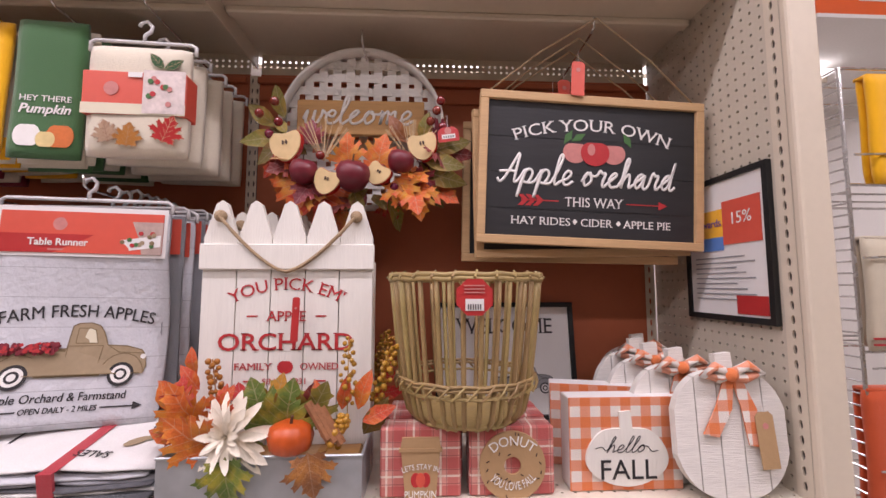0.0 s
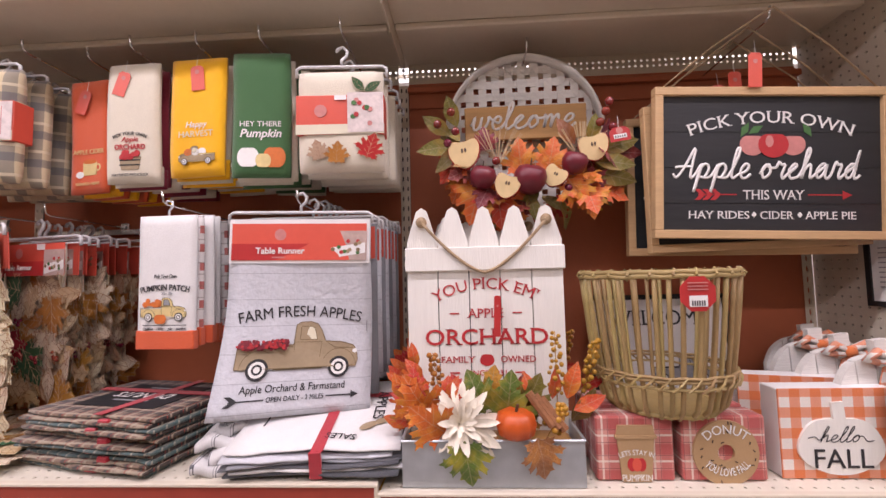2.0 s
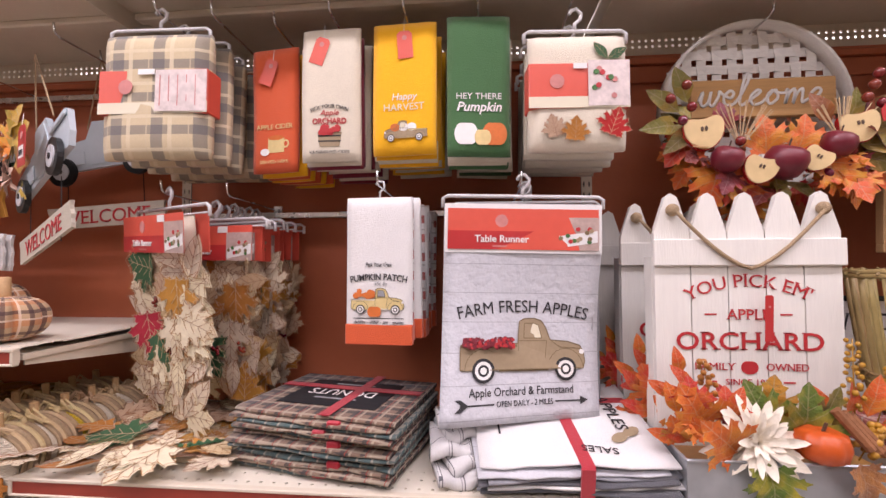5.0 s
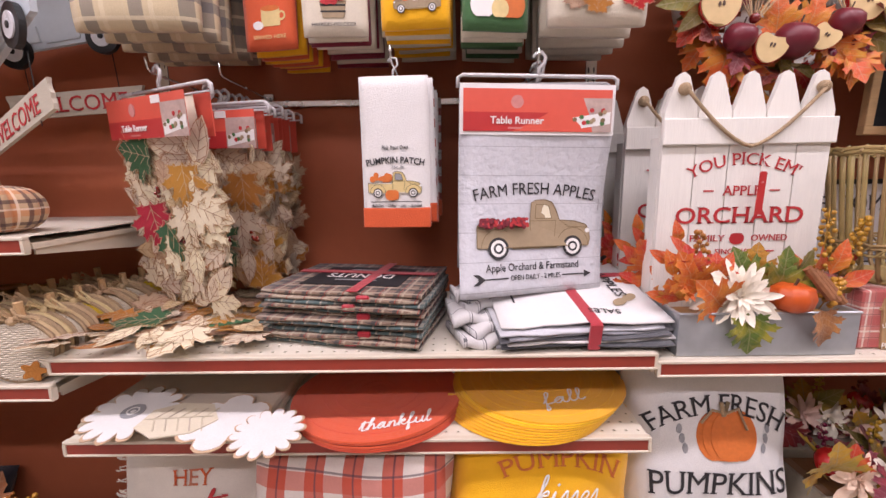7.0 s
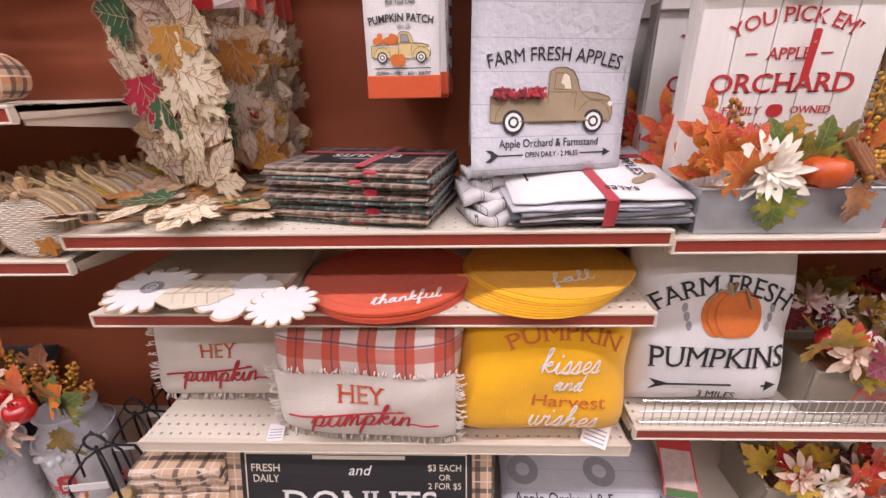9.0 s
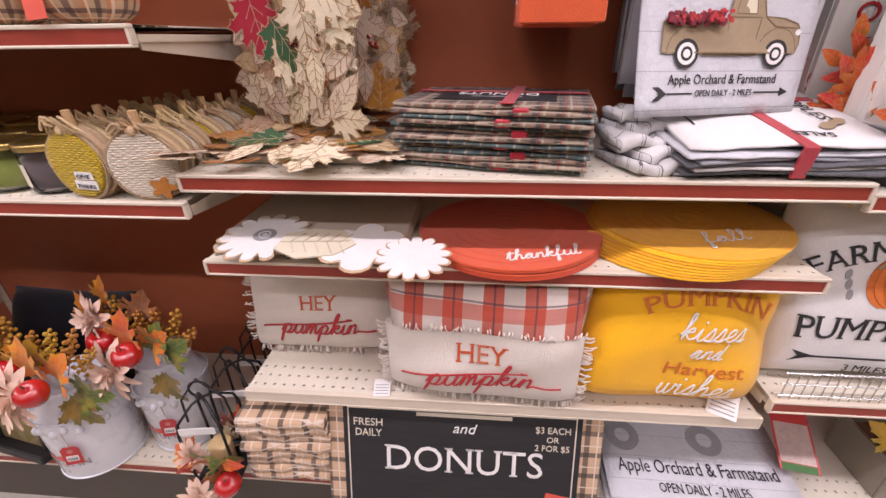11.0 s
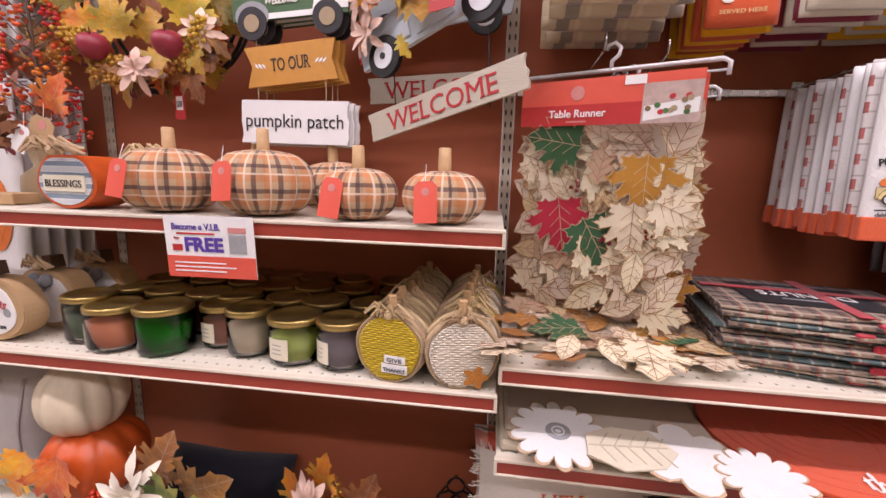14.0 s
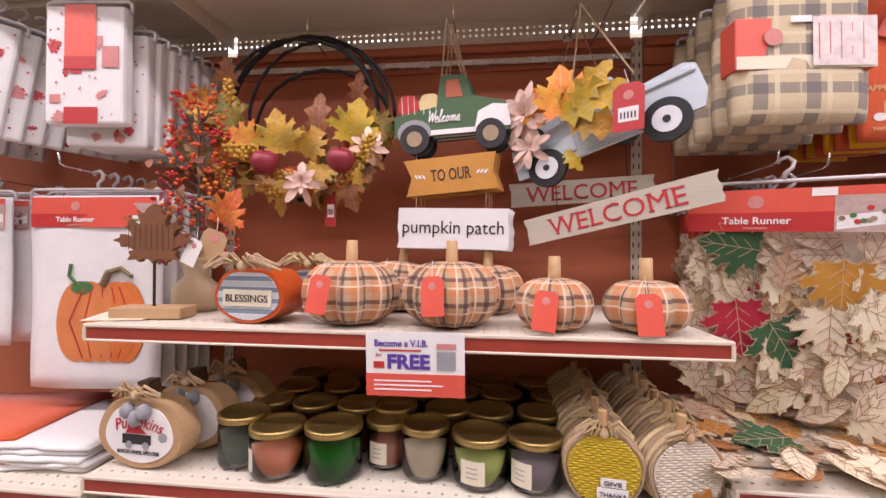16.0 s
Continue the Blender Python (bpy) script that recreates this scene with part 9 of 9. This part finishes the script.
part("flower_stem", b_tube([(0.0, 0.004, 0.34), (0.01, -0.05, 0.45), (0.03, -0.11, 0.51)], 0.004, 6), LEAVES["olive"], fr)
bloom(fr, (0.035, -0.115, 0.515), 0.092, PETALW, turn=-6, tip=-8, slim=0.85)
for co, p, s, a in (("green", (0.07, -0.10, 0.50), 0.17, 80), ("green", (0.06, -0.09, 0.46), 0.15, 130), ("yellow", (0.02, -0.09, 0.44), 0.11, 175), ("brown", (0.10, -0.07, 0.52), 0.15, 70), ("brown", (0.04, -0.07, 0.53), 0.12, 20), ("rust", (-0.06, -0.05, 0.42), 0.11, -120),
                    ("orange", (-0.03, -0.06, 0.40), 0.10, 190), ("olive", (-0.07, -0.06, 0.38), 0.12, 200), ("yellow", (-0.10, -0.06, 0.40), 0.10, 230)):
    leaf(fr, "maple", co, p, s, a, 10, 10)
for k in range(3):
    berries(fr, (0.0, -0.10, 0.49 - 0.02 * k), -100 - 18 * k, 0.12, ORANGEBERRY, 30, 0.006, 91 + k)


def milk_can(m, label, r, h, seed, blooms, fruit, greens):
    c = thing("milk_can_bouquet", m, label, "flower pot", "milk can bouquets")
    part("can", b_lathe([(0.002, 0.0), (r * 0.95, 0.0), (r, 0.01), (r, h * 0.70), (r * 0.99, h * 0.73), (r * 0.72, h * 0.88), (r * 0.70, h * 0.94), (r * 0.78, h), (r * 0.70, h), (r * 0.64, h * 0.92), (0.002, h * 0.88)], 48), ENAMEL, c, "white enamelled milk can", True)
    for z in (0.02 * h, 0.74 * h):
        part("can_band", b_tube([(r * 1.003 * math.cos(2 * math.pi * k / 48), r * 1.003 * math.sin(2 * math.pi * k / 48), z) for k in range(49)], 0.003, 6), ENAMEL, c, smooth=True)
    part("embossed_dots", join(*[b_ball(r * math.sin(a), -r * math.cos(a), h * (0.62 + 0.05 * (k % 2)), 0.010, 8, 6, 1.3) for k, a in enumerate([-1.5 + 0.28 * j for j in range(12)])]), ENAMEL, c, smooth=True)

    def wrap(bm):
        for v in bm.verts:
            a = v.co.x / r
            v.co = Vector(((r + 0.0015 - v.co.y * 0.4) * math.sin(a), -(r + 0.0015 - v.co.y * 0.4) * math.cos(a), v.co.z))
        return bm
    part("lettering", wrap(b_text("AUTUMN", 0.030, 0, 0.20 * h, 0, width=0.135)), GREYINK, c)
    for x in (-0.035, 0.0, 0.03):
        part("pumpkin_print", wrap(b_poly(disc_pts(x, 0.30 * h, 0.015, 14, 0.010), 0.0006)), CORALTAG, c)
    hang_tag(c, (0.05, -r - 0.002, 0.50 * h), 0.042, 0.065, REDTAG, 4, True, 24)
    part("tag_string", b_tube([(0.05, -r, 0.5 * h), (0.03, -r * 0.9, 0.72 * h)], 0.0009, 4), JUTE, c)
    rr = random.Random(seed)
    z = h
    for co, p, s, a, sh in greens:
        leaf(c, sh, co, (p[0], p[1], z + p[2]), s, a, 12, rr.uniform(-20, 20))
    for k, (p, r_) in enumerate(blooms):
        bloom(c, (p[0], p[1], z + p[2]), r_, PETALP, ((10, 1.0, 78), (10, 0.9, 58), (8, 0.65, 38), (5, 0.4, 15)), turn=-6 - 8 * k, tip=-14, slim=0.9)
    for p in fruit:
        apple(c, (p[0], p[1], z + p[2]), 0.034, REDAPPLE)
    for k in range(7):
        berries(c, (-0.05 + 0.026 * k, -0.045, z + 0.05), -36 + 13 * k, 0.13 + 0.02 * (k % 3), GOLDBERRY, 28, 0.0052, seed * 10 + k)
    return c


milk_can(pose(-0.532, -0.425, BZ, 0, 0, -4), "white enamelled milk can with blush flowers and apples", 0.106, 0.290, 4,
         [((0.022, -0.120, 0.048), 0.090)], [(-0.024, -0.095, 0.088), (0.089, -0.130, 0.076)],
         [("orange", (0.055, -0.075, 0.070), 0.13, -5, "maple"), ("orange", (0.080, -0.070, 0.060), 0.12, 35, "maple"), ("green", (0.10, -0.06, 0.03), 0.12, 95, "maple"), ("olive", (0.09, -0.07, 0.01), 0.11, 140, "maple"),
          ("rust", (-0.06, -0.05, 0.05), 0.10, -50, "maple"), ("orange", (0.0, -0.05, 0.07), 0.10, -25, "maple"), ("yellow", (0.03, -0.06, 0.09), 0.09, 15, "maple")])
milk_can(pose(-0.320, -0.335, BZ, 0, 0, -8), "white enamelled milk can bouquet behind another can", 0.095, 0.300, 7,
         [((0.0, -0.125, 0.050), 0.088), ((-0.074, -0.065, 0.155), 0.075)], [(-0.055, -0.090, 0.105), (0.046, -0.115, 0.096)],
         [("orange", (0.035, -0.085, 0.10), 0.12, 5, "maple"), ("orange", (0.06, -0.07, 0.09), 0.10, 50, "maple"), ("green", (0.085, -0.065, 0.07), 0.12, 60, "maple"), ("green", (0.08, -0.06, 0.06), 0.12, 15, "maple"),
          ("olive", (0.08, -0.08, 0.02), 0.11, 150, "maple"), ("orange", (-0.10, -0.03, 0.12), 0.11, -40, "maple"), ("orange", (-0.06, -0.03, 0.17), 0.10, 0, "maple"), ("brown", (0.03, -0.03, 0.14), 0.11, 20, "maple")])


def wire_lantern(m, label, seed, flowers):
    t = thing("wire_lantern", m, label, "lantern", "wire lanterns")
    part("base_tray", b_box(-0.06, 0.06, -0.06, 0.06, 0, 0.014, 0.004), BLACKM, t)
    for sx in (-0.055, 0.055):
        for sy in (-0.055, 0.055):
            part("corner_bar", b_tube([(sx, sy, 0.01), (sx, sy, 0.19), (sx * 0.9, sy * 0.9, 0.225), (sx * 0.35, sy * 0.35, 0.262), (0, 0, 0.268)], 0.0038, 6), BLACKM, t, smooth=True)
    part("top_ring", b_tube([(0.026 * math.cos(2 * math.pi * k / 16), 0, 0.295 + 0.026 * math.sin(2 * math.pi * k / 16)) for k in range(17)], 0.003, 6), BLACKM, t, smooth=True)
    part("carry_handle", b_tube([(-0.06, 0, 0.18), (-0.055, 0, 0.26), (0, 0, 0.33), (0.055, 0, 0.26), (0.06, 0, 0.18)], 0.003, 6), BLACKM, t, smooth=True)
    part("label_band", b_box(-0.045, 0.045, -0.062, -0.060, 0.20, 0.222), PAPER, t)
    part("candle", b_lathe([(0.03, 0.015), (0.031, 0.09), (0.028, 0.094), (0.002, 0.092)], 20), APPLEFLESH, t, smooth=True)
    rr = random.Random(seed)
    if flowers:
        bloom(t, (-0.02, -0.10, 0.02), 0.068, PETALP, turn=-8, tip=-16)
        apple(t, (0.05, -0.095, 0.045), 0.034, REDAPPLE)
        bloom(t, (-0.03, -0.06, 0.13), 0.055, PETALP, tip=-8)
        spray(t, rr, 12, lambda q: (q.uniform(-0.06, 0.06), -0.06, q.uniform(0.02, 0.14), q.uniform(-150, 150)), [("maple", "orange"), ("maple", "green"), ("oval", "rust")], 0.07, depth=0.03)
        hang_tag(t, (0.01, -0.105, -0.005), 0.06, 0.06, REDTAG, 20, False)
    else:
        spray(t, rr, 10, lambda q: (q.uniform(-0.05, 0.05), -0.05, q.uniform(0.02, 0.10), q.uniform(-100, 100)), [("maple", "maroon"), ("oval", "rust"), ("maple", "tan")], 0.06, depth=0.03)
        apple(t, (0.045, -0.065, 0.05), 0.026, REDAPPLE)
    return t


for k in range(4):
    wire_lantern(pose(-0.135 + 0.012 * k, -0.455 + 0.125 * k, BZ, 0, 0, 8), "black wire lantern with blush flowers and an apple" if k == 0 else "black wire lantern standing behind another", k, k == 0)
cushion("throw_pillow", pose(-0.83, -0.22, BZ, -24, 9, 12), 0.38, 0.36, 0.15, cloth("navy_cloth", (0.018, 0.02, 0.032)), "dark navy fabric pillow leaning at the shelf back", seed=9)

# ---- far left bay ----
def pack(m, label, seed, band=True):
    t = thing("packed_tablecloth", m, label, "tablecloth", "packed tablecloths")
    part("folded_cloth", b_box(-0.095, 0.095, 0, 0.034, -0.285, 0, 0.008, 2), C_WHITE, t)
    rr = random.Random(seed)
    heap(t, rr, -0.085, 0.085, -0.27, -0.02, 30, 0.0030, REDINK if seed % 3 == 0 else PINKINK, -0.001, name="leaf_print")
    for k in range(9):
        s, cx, cz = rr.uniform(0.022, 0.036), rr.uniform(-0.07, 0.07), rr.uniform(-0.27, -0.05)
        half = HALF["oak" if k % 2 else "maple"]
        full = half + [(-x, z) for x, z in half[-2:0:-1]]
        a = rr.uniform(0, 6.28)
        flat(t, "leaf_print", [(cx + s * (x * math.cos(a) - (z - 0.5) * math.sin(a)), cz + s * (x * math.sin(a) + (z - 0.5) * math.cos(a))) for x, z in full], PINKINK if k % 3 else REDTAG, -0.0016 - 0.0001 * k)
    for k in range(3):
        flat(t, "block_print", rect_pts(-0.08 + 0.05 * k, -0.055 + 0.05 * k, -0.235 + 0.07 * ((k * seed) % 3), -0.215 + 0.07 * ((k * seed) % 3)), REDTAG if k % 2 else PINKINK, -0.0022)
    if band:
        flat(t, "paper_band", rect_pts(-0.045, 0.030, -0.155, 0.0), CORALTAG, -0.003)
        flat(t, "band_title", rect_pts(-0.045, 0.030, -0.155, -0.125), REDTAG, -0.0042)
        flat(t, "lower_band", rect_pts(-0.045, 0.035, -0.285, -0.245), REDTAG, -0.003)
        flat(t, "text_block", rect_pts(0.045, 0.085, -0.15, -0.10), PINKINK, -0.003)
    else:
        flat(t, "side_print", rect_pts(-0.06, 0.0, -0.12, -0.03), REDTAG, -0.003)
    clip_hanger(t, 0.205, 0.010, 0.016)
    return t


pack(pose(-1.375, -0.335, 2.105, 0, 0, 6), "white leaf-print tablecloth pack with a red band", 1)
for k in range(8):
    pack(pose(-1.36 + 0.006 * k, -0.29 + 0.036 * k, 2.062 + 0.004 * math.sin(k * 3), 0, 1.5 * math.sin(k), 12), "white leaf-print tablecloth pack hanging behind others", k + 2, False)
for k in range(8):
    pack(pose(-1.66 + 0.012 * k, -0.36 + 0.040 * k, 2.09, 0, 8, 40), "white leaf-print tablecloth pack hanging at an angle", k + 11, False)
for k in range(7):
    pack(pose(-1.93 + 0.012 * k, -0.36 + 0.042 * k, 2.09, 0, 6, 35), "white leaf-print tablecloth pack hanging at an angle", k + 21, False)
for hx in (-1.40, -1.66, -1.93):
    peg_hook(hx, 2.118, 0.35)
for hx in (-1.43, -1.82):
    peg_hook(hx, 1.715, 0.34)
pb_ = wavy(41, 0.004)
for k in range(4, -1, -1):
    pr = thing("pumpkin_table_runner", pose(-1.425 + 0.004 * k, -0.255 + 0.04 * k, 1.660, 0, 0, 2), "white table runner printed with an orange pumpkin", "table runner", "pumpkin table runners")
    part("cloth", b_sheet(0.365, 0.50, 0.018, pb_, 10, 14), C_WHITE, pr, smooth=True)
    header_card(pr, 0.345, 0.078, -0.004, -0.003, pb_)
    clip_hanger(pr, 0.375, 0.012, 0.008)
    if k == 0:
        for j, (x, w) in enumerate(((-0.055, 0.05), (0.06, 0.05), (-0.028, 0.055), (0.035, 0.055), (0.004, 0.05))):
            flat(pr, "pumpkin_print", disc_pts(0.02 + 1.14 * x, -0.325, 1.14 * w, 26, 0.104), ORANGEINK if j % 2 else surface("pumpkin_ink", (0.60, 0.20, 0.06), 0.7, 0, (120, 0.1), (14, 0.2), (200, 0.05)), -0.002 - 0.0006 * j, pb_)
        for x in (-0.075, -0.04, 0.004, 0.045, 0.08):
            flat(pr, "rib_print", line_pts(0.02 + x * 0.6, -0.235, 0.02 + 1.1 * x, -0.325, 0.003), REDINK, -0.0055, pb_)
            flat(pr, "rib_print", line_pts(0.02 + 1.1 * x, -0.325, 0.02 + x * 0.6, -0.418, 0.003), REDINK, -0.0055, pb_)
        part("stem_print", draped(b_tube([(0.024, -0.006, -0.232), (0.040, -0.006, -0.197), (0.075, -0.006, -0.187), (0.105, -0.006, -0.207)], 0.009, 6, 0.6), pb_), DTANINK, pr)
        part("tendril_print", draped(b_tube([(-0.04, -0.004, -0.232), (-0.065, -0.004, -0.207), (-0.06, -0.004, -0.177)], 0.004, 5), pb_), GREENINK, pr)
        flat(pr, "leaf_print", disc_pts(-0.03, -0.237, 0.03, 14, 0.016), GREENINK, -0.0055, pb_)
for k in range(3):
    pr = thing("pumpkin_table_runner", pose(-1.86 + 0.01 * k, -0.27 + 0.05 * k, 1.66, 0, 0, 12), "white table runner hanging on the far rack", "table runner", "pumpkin table runners")
    part("cloth", b_sheet(0.33, 0.40, 0.018, pb_, 8, 10), C_WHITE, pr, smooth=True)
    header_card(pr, 0.31, 0.078, -0.004, -0.003, pb_)
    clip_hanger(pr, 0.34, 0.012, 0.008)
stack("rust_placemat", -1.70, -0.29, 1.032, 0.42, 0.30, 0.010, 7, [C_ORANGE, C_REDMAT], "rust orange placemat in a stack", "placemat", "rust placemats", 23, 8, 0.01)
stack("white_runner", -1.42, -0.28, 1.032, 0.26, 0.28, 0.012, 5, [C_WHITE], "white folded table runner in a stack", "table runner", "white folded runners", 25, 3, 0.01)
C_OATWHITE = cloth("grey_white_tufted_cotton", (0.60, 0.57, 0.55))
for k, (px, py) in enumerate(((-1.435, -0.29), (-1.47, -0.13), (-1.92, -0.28))):
    tp, tpb = cushion("throw_pillow", pose(px, py, 0.554, -6, 0, 4 - 5 * k), 0.42, 0.36, 0.14, C_OATWHITE, "grey-white tufted cotton pillow standing on the lower shelf", seed=11 + k)
    for j in range(7):
        x = -0.165 + 0.055 * j
        part("tufted_ridge", draped(b_tube([(x, -0.001, 0.03 + 0.03 * q) for q in range(11)], 0.004, 5), tpb), C_OATWHITE, tp, smooth=True)
